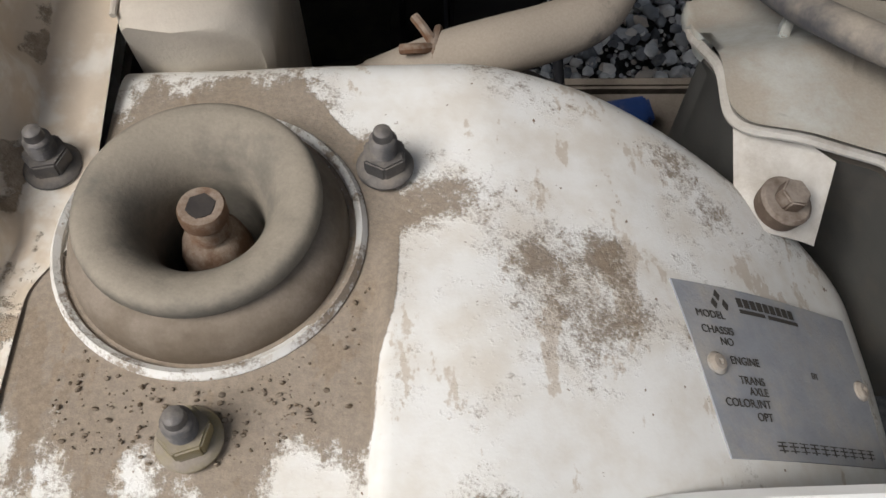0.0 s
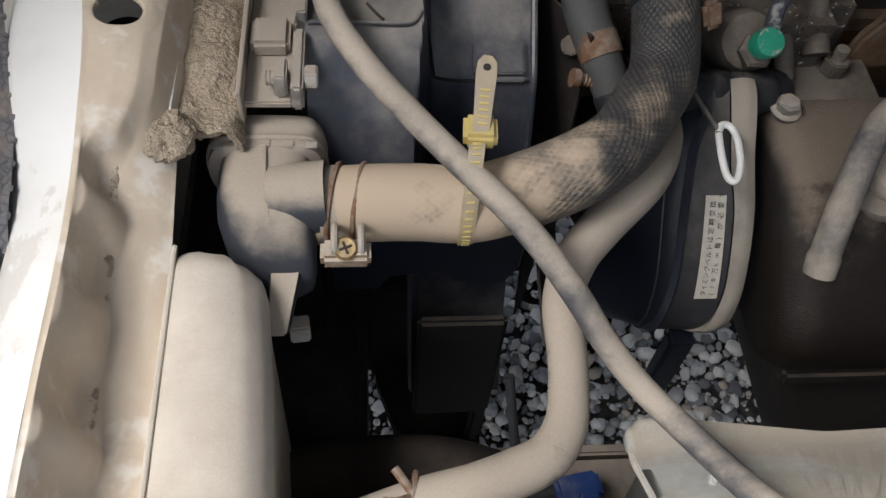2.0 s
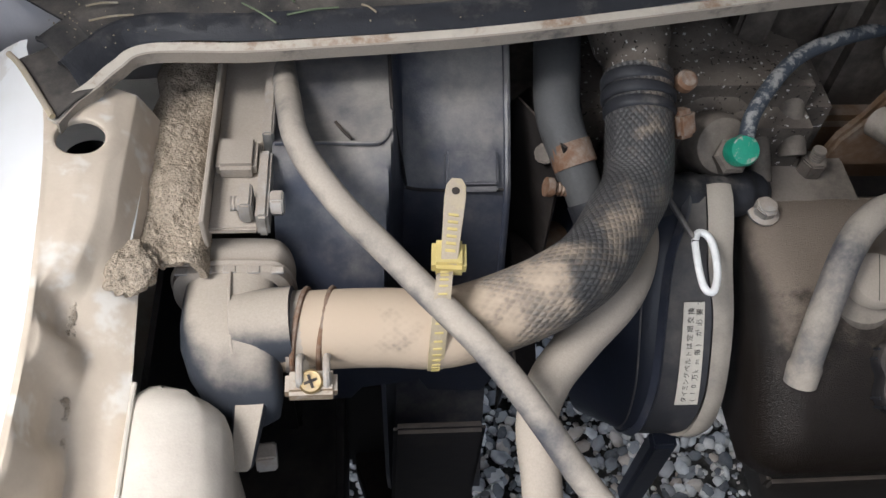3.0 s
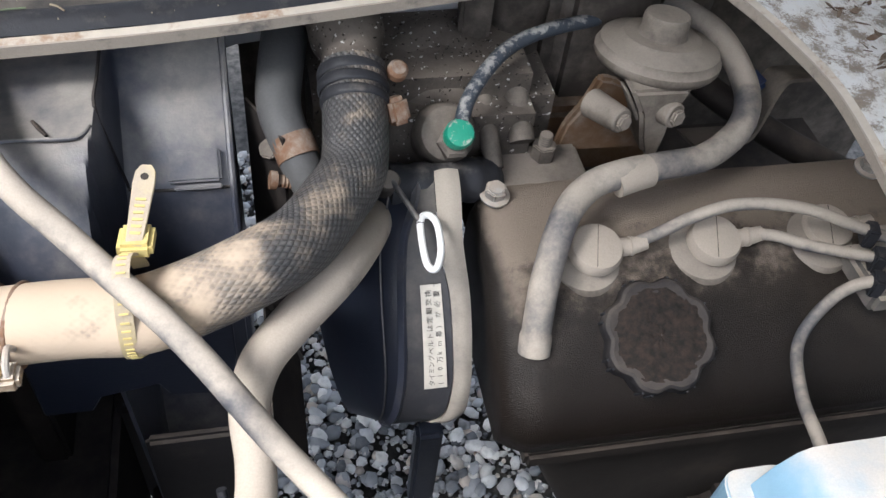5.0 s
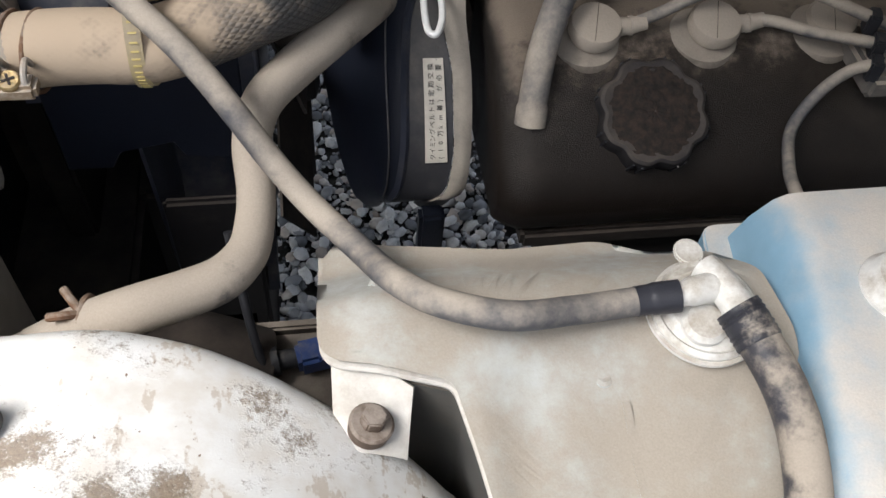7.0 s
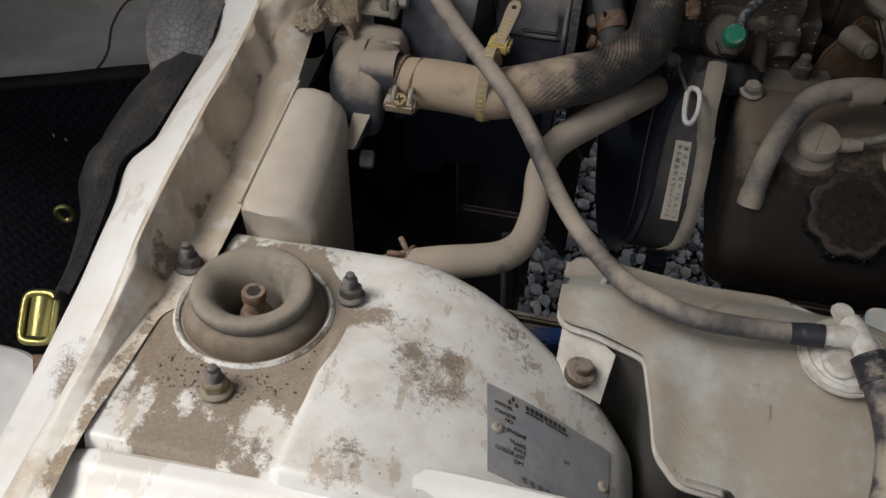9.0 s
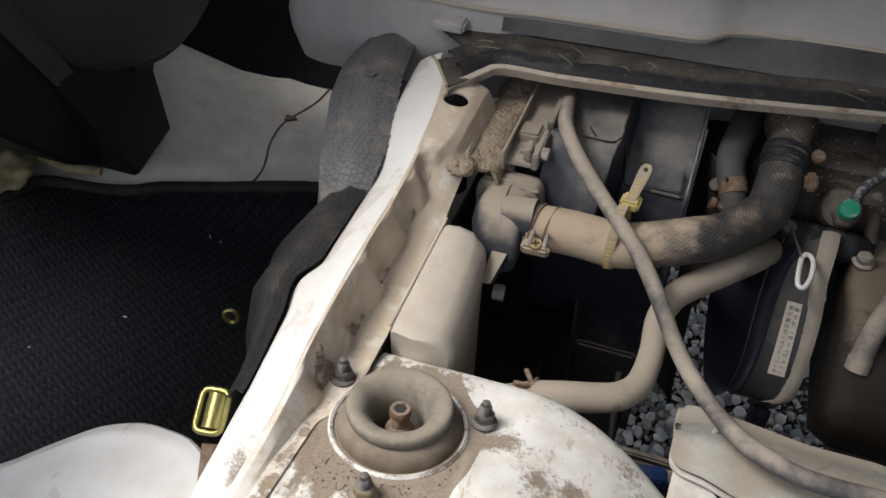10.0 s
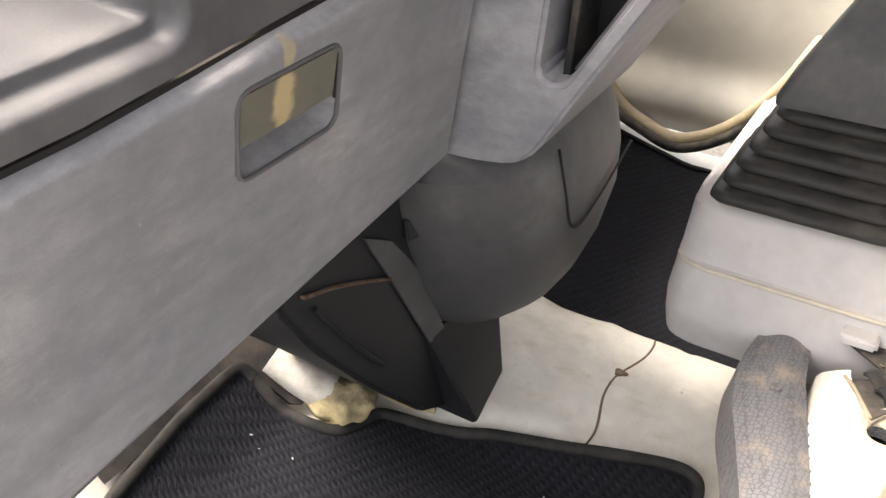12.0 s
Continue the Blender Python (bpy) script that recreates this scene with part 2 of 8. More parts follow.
def ragged_patch(m, place, reach, stretch, tint=(0.028, 0.021, 0.016), patch_rough=0.0):
    """A tinted or rubbed patch with a ragged rim round a place."""
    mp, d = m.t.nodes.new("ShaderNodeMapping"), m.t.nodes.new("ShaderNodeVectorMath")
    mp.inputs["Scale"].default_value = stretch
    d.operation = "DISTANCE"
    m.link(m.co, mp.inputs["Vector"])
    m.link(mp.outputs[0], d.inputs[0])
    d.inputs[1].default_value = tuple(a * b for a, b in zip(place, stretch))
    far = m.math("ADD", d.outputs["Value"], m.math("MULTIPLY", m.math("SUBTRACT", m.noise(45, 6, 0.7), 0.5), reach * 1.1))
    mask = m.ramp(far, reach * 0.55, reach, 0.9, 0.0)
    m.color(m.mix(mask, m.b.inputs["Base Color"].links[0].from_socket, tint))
    if patch_rough:
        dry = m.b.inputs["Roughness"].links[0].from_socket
        m.rough(m.math("ADD", m.math("MULTIPLY", dry, m.math("SUBTRACT", 1.0, mask)), m.math("MULTIPLY", mask, patch_rough)))


# two ragged patches blacken and smooth the cover's lower front half
ragged_patch(M_VALVE, (0.315, 0.352, 0.585), 0.115, (0.42, 1.0, 1.0), (0.010, 0.0075, 0.006), 0.38)
ragged_patch(M_VALVE, (0.455, 0.362, 0.600), 0.115, (0.40, 1.0, 1.0), (0.011, 0.008, 0.0065), 0.38)
M_VALVE.bump(M_VALVE.noise(1100, 2, 0.6), 0.55, 0.0016)
M_EGR = dusty("tan_dusted_casting", (0.075, 0.062, 0.05), (0.30, 0.245, 0.185), 0.68, 0.7, top=0.3, size=25, soft=0.3)
M_EGRUST = dusty("rust_brown_casting", (0.13, 0.075, 0.04), (0.22, 0.17, 0.125), 0.45, 0.8, top=0.2, size=40, soft=0.25)
M_ENGINE = dusty("dusty_cast_iron", (0.05, 0.042, 0.036), (0.23, 0.185, 0.14), 0.55, 0.7, top=0.3, size=25, soft=0.3)
M_SPECK = dusty("pitted_brown_casting", (0.052, 0.044, 0.037), (0.165, 0.130, 0.098), 0.55, 0.75, top=0.2, size=22, soft=0.3)
M_SPECK.color(M_SPECK.mix(M_SPECK.ramp(M_SPECK.noise(260, 2, 0.5), 0.66, 0.71), M_SPECK.b.inputs["Base Color"].links[0].from_socket, (0.50, 0.48, 0.45)))
M_SPECK.color(M_SPECK.mix(M_SPECK.ramp(M_SPECK.noise(340, 2, 0.5), 0.36, 0.31), M_SPECK.b.inputs["Base Color"].links[0].from_socket, (0.016, 0.013, 0.011)))
M_CRUST = dusty("oily_dirt_crust", (0.010, 0.008, 0.007), (0.045, 0.028, 0.019), 0.45, 0.7, size=160, soft=0.15)
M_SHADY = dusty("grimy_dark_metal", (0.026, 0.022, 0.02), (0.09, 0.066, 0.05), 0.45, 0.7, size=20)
M_METAL = dusty("dusty_zinc", (0.45, 0.44, 0.42), (0.36, 0.29, 0.22), 0.6, 0.4, 0.8, size=90)
M_NUT = dusty("grey_nut_steel", (0.15, 0.145, 0.145), (0.24, 0.20, 0.16), 0.42, 0.5, 0.6, size=120)
M_RUST = dusty("rusty_steel", (0.19, 0.105, 0.062), (0.30, 0.23, 0.17), 0.45, 0.85, size=160)
M_BRASS = dusty("worn_brass_zinc", (0.42, 0.31, 0.16), (0.3, 0.24, 0.17), 0.3, 0.35, 0.9, size=150)
M_CLAMP = dusty("rust_tinged_zinc", (0.34, 0.26, 0.18), (0.44, 0.36, 0.27), 0.55, 0.6, 0.3, size=180, soft=0.15)
M_GOLD = dusty("yellow_chromate", (0.46, 0.42, 0.16), (0.4, 0.35, 0.2), 0.1, 0.28, 0.9, size=100)
M_TOPCUP = dusty("grey_strut_rubber", (0.15, 0.14, 0.12), (0.33, 0.275, 0.20), 0.55, 0.7, size=30, soft=0.2)
M_CUP = dusty("brown_strut_rubber", (0.16, 0.125, 0.09), (0.3, 0.235, 0.17), 0.5, 0.7, size=30)
M_TIE = dusty("yellowed_nylon", (0.62, 0.5, 0.2), (0.42, 0.34, 0.24), 0.12, 0.45, size=60)
M_TIEOLD = dusty("dusty_nylon", (0.55, 0.45, 0.26), (0.43, 0.34, 0.23), 0.6, 0.5, size=60)
M_LOOP = dusty("white_plastic", (0.85, 0.85, 0.83), (0.4, 0.33, 0.25), 0.05, 0.35, size=60)
M_SAND = Mat("clotted_sand", 0.95)
M_SAND.color(M_SAND.mix(M_SAND.ramp(M_SAND.noise(900, 3, 0.7), 0.3, 0.7), (0.24, 0.195, 0.145), (0.47, 0.39, 0.30)))
M_SAND.bump(M_SAND.noise(750, 2, 0.6), 0.6, 0.0025)
M_SAND.bump(M_SAND.noise(220, 3, 0.6), 0.6, 0.006)
M_TAB = dusty("scuffed_white_plastic", (0.66, 0.64, 0.60), (0.36, 0.295, 0.22), 0.40, 0.45, top=0.1, size=45, soft=0.28)
M_BIND = dusty("black_mat_binding", (0.012, 0.012, 0.013), (0.06, 0.054, 0.047), 0.32, 0.6, top=0.1, size=30, soft=0.3)
M_MUDC = dusty("dried_mud_crumbs", (0.22, 0.168, 0.118), (0.28, 0.215, 0.15), 0.5, 0.95, size=300)
M_TANK = dusty("cloudy_tank_plastic", (0.52, 0.56, 0.55), (0.37, 0.31, 0.232), 0.58, 0.4, top=0.2, size=16, soft=0.2)
M_BLUE = dusty("pale_blue_tank_plastic", (0.25, 0.42, 0.55), (0.58, 0.52, 0.44), 0.50, 0.35, top=0.75, size=14, soft=0.30)
M_CAPW = dusty("dirty_white_cap", (0.8, 0.79, 0.75), (0.42, 0.35, 0.26), 0.44, 0.4, size=70)
M_DASH = dusty("grey_dash_plastic", (0.25, 0.255, 0.295), (0.52, 0.51, 0.53), 0.54, 0.5, size=11, soft=0.4)
M_DASH.color(M_DASH.mix(M_DASH.ramp(M_DASH.noise(13, 6, 0.7, (1, 1, 3)), 0.42, 0.66, 0, 0.55), M_DASH.b.inputs["Base Color"].links[0].from_socket, (0.2, 0.202, 0.222)))
M_DASH.color(M_DASH.mix(M_DASH.ramp(M_DASH.noise(160, 3, 0.6), 0.70, 0.74, 0, 0.5), M_DASH.b.inputs["Base Color"].links[0].from_socket, (0.16, 0.15, 0.15)))
ragged_patch(M_DASH, (-0.553, 0.172, 1.160), 0.011, (0.0, 1.5, 0.8), (0.48, 0.40, 0.27))
smudge = M_DASH.ramp(M_DASH.math("ADD", M_DASH.noise(9, 6, 0.7, (1, 0.6, 2.2)), M_DASH.math("MULTIPLY", M_DASH.noise(70, 4, 0.7), 0.22)), 0.50, 0.82, 0.0, 0.55)
M_DASH.color(M_DASH.mix(smudge, M_DASH.b.inputs["Base Color"].links[0].from_socket, (0.165, 0.165, 0.185)))
scuff = M_DASH.ramp(M_DASH.noise(60, 5, 0.75, (1, 2.5, 1)), 0.66, 0.74, 0.0, 0.35)
M_DASH.color(M_DASH.mix(scuff, M_DASH.b.inputs["Base Color"].links[0].from_socket, (0.50, 0.475, 0.45)))
M_DASH.bump(M_DASH.voronoi(420, "F1"), 0.12, 0.0005)
# dash plastic darkened: the roof's shade over the shelf is in the colour
M_RAILG = dusty("shaded_grey_dash_plastic", (0.075, 0.075, 0.088), (0.165, 0.162, 0.170), 0.42, 0.34, top=0.0, size=14, soft=0.4)
M_HANDLE = dusty("worn_olive_plastic", (0.17, 0.165, 0.14), (0.24, 0.22, 0.17), 0.35, 0.5, size=22, soft=0.2)
ragged_patch(M_HANDLE, (-0.56, 0.168, 1.127), 0.018, (0.0, 1.3, 0.7), (0.52, 0.41, 0.24))
M_DASHD = dusty("dark_grey_plastic", (0.080, 0.080, 0.087), (0.22, 0.215, 0.21), 0.40, 0.5, size=11, soft=0.4)
M_CONS = dusty("grey_console_plastic", (0.60, 0.585, 0.60), (0.62, 0.57, 0.51), 0.38, 0.5, size=14, soft=0.4)
M_BOOT = dusty("gaiter_rubber", (0.035, 0.034, 0.034), (0.19, 0.155, 0.12), 0.28, 0.5, top=0.45, size=20, soft=0.3)
M_GREEN = dusty("green_plastic", (0.02, 0.30, 0.19), (0.42, 0.38, 0.31), 0.40, 0.4, size=150, soft=0.05)
M_BLUEC = dusty("blue_connector_plastic", (0.014, 0.045, 0.17), (0.2, 0.17, 0.14), 0.2, 0.4, size=60)
M_DOOR = dusty("white_door_paint", (0.36, 0.35, 0.32), (0.4, 0.33, 0.24), 0.2, 0.35, size=6, soft=0.35)
M_FOAM = dusty("yellowed_foam", (0.52, 0.44, 0.25), (0.24, 0.18, 0.10), 0.48, 0.95, size=60)
M_INK = Mat("label_ink", 0.6).color((0.06, 0.055, 0.05)).m
M_LABEL = dusty("label_paper", (0.66, 0.62, 0.54), (0.45, 0.37, 0.28), 0.3, 0.5, size=50)
M_PLATE = dusty("worn_aluminium_plate", (0.37, 0.39, 0.43), (0.44, 0.40, 0.34), 0.38, 0.5, 0.15, size=50)
M_SEAT = dusty("dirty_vinyl_seat", (0.54, 0.49, 0.42), (0.38, 0.29, 0.19), 0.46, 0.6, size=8)

M_SEAT.color(M_SEAT.mix(M_SEAT.ramp(M_SEAT.noise(7, 5, 0.65), 0.52, 0.68, 0, 0.65), M_SEAT.b.inputs["Base Color"].links[0].from_socket, (0.33, 0.23, 0.13)))


def braid_material():
    m = Mat("braided_hose_rubber", 0.5)
    a = m.uv(1.0, 1.0)
    s = m.t.nodes.new("ShaderNodeSeparateXYZ")
    m.link(a, s.inputs[0])
    p = m.math("MULTIPLY", m.math("ADD", m.math("MULTIPLY", s.outputs[0], 32.0), m.math("MULTIPLY", s.outputs[1], 175.0)), math.pi)
    q = m.math("MULTIPLY", m.math("SUBTRACT", m.math("MULTIPLY", s.outputs[0], 32.0), m.math("MULTIPLY", s.outputs[1], 175.0)), math.pi)
    h = m.math("MULTIPLY", m.math("ABSOLUTE", m.math("SINE", p)), m.math("ABSOLUTE", m.math("SINE", q)))
    d = m.math("ADD", m.noise(28, 5, 0.6), m.math("MULTIPLY", m.up(), 0.12))
    g = m.t.nodes.new("ShaderNodeSeparateXYZ")
    m.link(m.co, g.inputs[0])
    near = m.ramp(g.outputs[0], 0.015, 0.110, 0.40, 0.0)
    mask = m.ramp(m.math("ADD", m.math("ADD", d, near), m.math("MULTIPLY", m.math("SUBTRACT", 0.5, h), 0.04)), 0.56, 0.88)
    wear = m.ramp(m.noise(60, 4, 0.6), 0.35, 0.7, 0.25, 1.0)
    base = m.mix(m.math("MULTIPLY", m.ramp(h, 0.05, 0.8), wear), (0.048, 0.047, 0.048), (0.105, 0.102, 0.098))
    m.color(m.mix(mask, base, (0.42, 0.335, 0.25)))
    m.rough(m.ramp(mask, 0, 1, 0.42, 0.95))
    m.bump(m.math("MULTIPLY", h, m.ramp(mask, 0.2, 0.9, 1.0, 0.06)), 0.5, 0.0014)
    m.bump(m.noise(500, 3), 0.2, 0.0005)
    return m.m


def carpet_material():
    m = Mat("navy_black_carpet", 0.95)
    m.b.inputs["Specular IOR Level"].default_value = 0.08
    mp = m.t.nodes.new("ShaderNodeMapping")
    mp.inputs["Rotation"].default_value = (0, 0, radians(28))
    m.link(m.co, mp.inputs["Vector"])
    s = m.t.nodes.new("ShaderNodeSeparateXYZ")
    m.link(mp.outputs[0], s.inputs[0])
    w = m.noise(6, 2)
    row = m.math("SINE", m.math("ADD", m.math("MULTIPLY", s.outputs[1], 900.0), m.math("MULTIPLY", w, 9.0)))
    dash = m.math("SINE", m.math("ADD", m.math("MULTIPLY", s.outputs[0], 430.0), m.math("MULTIPLY", row, 1.2)))
    tuft = m.math("ADD", m.math("ADD", m.math("MULTIPLY", row, 0.10), m.math("MULTIPLY", dash, 0.12)), m.noise(230, 4, 0.7, (0.4, 1, 1), mp.outputs[0]))
    c = m.mix(m.ramp(tuft, 0.1, 1.1), (0.008, 0.0085, 0.011), (0.027, 0.0275, 0.034))
    lint = m.ramp(m.noise(240, 2, 0.4), 0.785, 0.80)
    m.color(m.mix(m.ramp(lint, 0, 1, 0, 0.4), c, (0.3, 0.28, 0.25)))
    m.bump(tuft, 0.8, 0.003)
    return m.m


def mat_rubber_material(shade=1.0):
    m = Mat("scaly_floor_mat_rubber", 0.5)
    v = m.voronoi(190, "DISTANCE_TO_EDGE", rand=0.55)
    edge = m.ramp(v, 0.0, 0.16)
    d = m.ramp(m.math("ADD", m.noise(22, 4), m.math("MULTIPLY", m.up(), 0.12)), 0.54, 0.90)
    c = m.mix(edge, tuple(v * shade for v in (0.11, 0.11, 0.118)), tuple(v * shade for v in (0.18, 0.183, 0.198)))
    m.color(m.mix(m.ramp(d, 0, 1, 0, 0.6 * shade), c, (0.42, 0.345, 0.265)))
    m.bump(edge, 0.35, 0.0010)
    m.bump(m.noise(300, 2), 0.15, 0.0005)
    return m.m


def gravel_material():
    m = Mat("river_gravel", 0.8)
    g = m.t.nodes.new("ShaderNodeNewGeometry")
    r = m.t.nodes.new("ShaderNodeValToRGB")
    r.color_ramp.elements[0].color, r.color_ramp.elements[1].color = (0.10, 0.105, 0.115, 1), (0.92, 0.91, 0.89, 1)
    for p, c in ((0.16, (0.22, 0.23, 0.25)), (0.36, (0.55, 0.555, 0.57)), (0.52, (0.80, 0.79, 0.775)), (0.66, (0.32, 0.32, 0.33)), (0.80, (0.86, 0.845, 0.82)), (0.90, (0.50, 0.42, 0.35))):
        r.color_ramp.elements.new(p).color = (*c, 1)
    m.link(g.outputs["Random Per Island"], r.inputs[0])
    m.color(m.mix(m.ramp(m.noise(220, 4), 0.45, 0.75, 0, 0.3), r.outputs[0], (0.32, 0.31, 0.295)))
    m.bump(m.noise(350, 4), 0.4, 0.001)
    return m.m


M_BRAID, M_CARPET, M_MAT, M_GRAVEL = braid_material(), carpet_material(), mat_rubber_material(), gravel_material()
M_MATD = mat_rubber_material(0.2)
M_GROUND = dusty("dark_grit", (0.05, 0.05, 0.05), (0.15, 0.14, 0.125), 0.4, 0.95, size=60).m


# ---- mesh helpers ----
def thing(name, loc, label, category, group="", kind=""):
    ob = new(name)
    ob.location = loc
    ob.empty_display_size = 0.02
    return tagged(ob, label, category, group, kind)


def part(name, bm, material, parent=None, label="", sharp=38, world=True):
    """Links a bmesh as one mesh object. world: its corners are world places, else the parent's own."""
    bmesh.ops.recalc_face_normals(bm, faces=bm.faces)
    me = bpy.data.meshes.new(name)
    bm.to_mesh(me)
    bm.free()
    for p in me.polygons:
        p.use_smooth = True
    me.set_sharp_from_angle(angle=radians(sharp))
    me.materials.append(material.m if isinstance(material, Mat) else material)
    ob = new(name, me)
    if parent:
        ob.parent = parent
        if world:
            ob.matrix_parent_inverse = Matrix.Translation(-parent.location)
    if label:
        tagged(ob, label)
    return ob


def solo(name, bm, material, label, category, kind="", sharp=38, group=""):
    return tagged(part(name, bm, material, None, "", sharp), label, category, group, kind)


def smooth_line(pts, res=8):
    """Catmull-Rom through pts."""
    p = [Vector(q) for q in pts]
    p = [p[0] * 2 - p[1]] + p + [p[-1] * 2 - p[-2]]
    out = []
    for i in range(1, len(p) - 2):
        for k in range(res):
            t = k / res
            a, b, c, d = p[i - 1], p[i], p[i + 1], p[i + 2]
            out.append(0.5 * ((2 * b) + (c - a) * t + (2 * a - 5 * b + 4 * c - d) * t * t + (3 * b - a - 3 * c + d) * t ** 3))
    out.append(p[-2])
    return out


def rings(bm, loops, cap=True, uv=None):
    """Faces between rings of corners."""
    vs = [[bm.verts.new(c) for c in loop] for loop in loops]
    n = len(vs[0])
    lay = bm.loops.layers.uv.verify() if uv else None
    for i in range(len(vs) - 1):
        for j in range(n):
            k = (j + 1) % n
            f = bm.faces.new((vs[i][j], vs[i][k], vs[i + 1][k], vs[i + 1][j]))
            if uv:
                for lp, (a, b) in zip(f.loops, ((i, j), (i, j + 1), (i + 1, j + 1), (i + 1, j))):
                    lp[lay].uv = (b / n, uv[a])
    if cap:
        bm.faces.new(vs[0][::-1])
        bm.faces.new(vs[-1])
    return vs


def tube(pts, r, seg=14, res=8, bm=None, flat=1.0, lumps=0.0):
    """A round bar along a smooth line; r: a number or a function of 0..1."""
    bm = bm or bmesh.new()
    line = smooth_line(pts, res) if res > 1 else [Vector(p) for p in pts]
    n = len(line)
    tan = [(line[min(i + 1, n - 1)] - line[max(i - 1, 0)]).normalized() for i in range(n)]
    up = Vector((0, 0, 1)) if abs(tan[0].z) < 0.9 else Vector((0, 1, 0))
    side = tan[0].cross(up).normalized()
    loops, dist, d = [], [], 0.0
    for i in range(n):
        side = (side - tan[i] * side.dot(tan[i])).normalized()
        nrm = side.cross(tan[i])
        rr = r(i / (n - 1)) if callable(r) else r
        if lumps:
            rr *= 1 + lumps * noise.noise(line[i] * 45)
        if i:
            d += (line[i] - line[i - 1]).length
        dist.append(d)
        loops.append([line[i] + (side * math.cos(a) + nrm * math.sin(a) * flat) * rr for a in (2 * math.pi * k / seg for k in range(seg))])
    rings(bm, loops, True, dist)
    return bm


def pipe(a, b, r, seg=20, bm=None):
    return tube([a, b], r, seg, 1, bm)


def box(x0, x1, y0, y1, z0, z1, bevel=0.003, seg=2, bm=None, m=None):
    out = bmesh.new()
    bmesh.ops.create_cube(out, size=1, matrix=Matrix.Translation(((x0 + x1) / 2, (y0 + y1) / 2, (z0 + z1) / 2)) @ Matrix.Diagonal((x1 - x0, y1 - y0, z1 - z0, 1)))
    if bevel:
        bmesh.ops.bevel(out, geom=out.edges[:], offset=bevel, segments=seg, affect="EDGES", clamp_overlap=True)
    if m:
        bmesh.ops.transform(out, matrix=m, verts=out.verts)
    if bm:
        return join(bm, out)
    return out


def join(bm, other):
    me = bpy.data.meshes.new("scrap")
    other.to_mesh(me)
    other.free()
    bm.from_mesh(me)
    bpy.data.meshes.remove(me)
    return bm


def lathe(profile, seg=32, m=None, bm=None, wob=None, cap=True):
    """profile: (radius, height) from the bottom up, turned round z."""
    out = bmesh.new()
    rings(out, [[Vector((max(r, 1e-4) * math.cos(a) * (wob(a) if wob else 1), max(r, 1e-4) * math.sin(a) * (wob(a) if wob else 1), z)) for a in (2 * math.pi * k / seg for k in range(seg))] for r, z in profile], cap)
    if m:
        bmesh.ops.transform(out, matrix=m, verts=out.verts)
    return join(bm, out) if bm else out


def prism(outline, z0, z1, bevel=0.0, seg=2, m=None, bm=None):
    """A flat outline (x, y) raised from z0 to z1."""
    out = bmesh.new()
    rings(out, [[Vector((x, y, z)) for x, y in outline] for z in (z0, z1)])
    bmesh.ops.recalc_face_normals(out, faces=out.faces)
    if bevel:
        bmesh.ops.bevel(out, geom=[e for e in out.edges], offset=bevel, segments=seg, affect="EDGES", clamp_overlap=True)
    if m:
        bmesh.ops.transform(out, matrix=m, verts=out.verts)
    return join(bm, out) if bm else out


def sheet(fn, nu, nv, thick=0.0012, bm=None):
    """A sheet of metal or rubber: fn(u, v) for u, v in 0..1."""
    out = bmesh.new()
    vs = [[out.verts.new(fn(i / nu, j / nv)) for j in range(nv + 1)] for i in range(nu + 1)]
    for i in range(nu):
        for j in range(nv):
            out.faces.new((vs[i][j], vs[i + 1][j], vs[i + 1][j + 1], vs[i][j + 1]))
    if thick:
        bmesh.ops.recalc_face_normals(out, faces=out.faces)
        bmesh.ops.solidify(out, geom=out.faces[:], thickness=thick)
    return join(bm, out) if bm else out


def hexa(r):
    return [(r * math.cos(math.pi / 3 * k), r * math.sin(math.pi / 3 * k)) for k in range(6)]


def aim(place, normal, spin=0.0):
    """A pose whose z looks along normal."""
    return Matrix.Translation(place) @ Vector(normal).to_track_quat("Z", "Y").to_matrix().to_4x4() @ pose(0, 0, 0, 0, 0, spin)


def lerp(a, b, t):
    return a + (b - a) * t


def step(a, b, x):
    t = min(1.0, max(0.0, (x - a) / (b - a)))
    return t * t * (3 - 2 * t)


def curve_at(keys, x):
    """Smooth value between (x, value) keys, with no overshoot."""
    if x <= keys[0][0]:
        return keys[0][1]
    if x >= keys[-1][0]:
        return keys[-1][1]
    n = len(keys)
    slope = [(keys[i + 1][1] - keys[i][1]) / (keys[i + 1][0] - keys[i][0]) for i in range(n - 1)]
    tang = [slope[0]] + [0.0 if slope[i - 1] * slope[i] <= 0 else 2 * slope[i - 1] * slope[i] / (slope[i - 1] + slope[i]) for i in range(1, n - 1)] + [slope[-1]]
    i = max(k for k in range(n - 1) if keys[k][0] <= x)
    w = keys[i + 1][0] - keys[i][0]
    t = (x - keys[i][0]) / w
    return (2 * t ** 3 - 3 * t * t + 1) * keys[i][1] + (t ** 3 - 2 * t * t + t) * w * tang[i] + (3 * t * t - 2 * t ** 3) * keys[i + 1][1] + (t ** 3 - t * t) * w * tang[i + 1]


# ---- ground ----
def ground():
    bm = bmesh.new()
    bmesh.ops.create_grid(bm, x_segments=24, y_segments=24, size=60)
    bmesh.ops.translate(bm, vec=(0, 0, 0.018), verts=bm.verts)
    solo("ground", bm, M_GROUND, "dark grit under a bed of loose gravel", "ground", "structure")


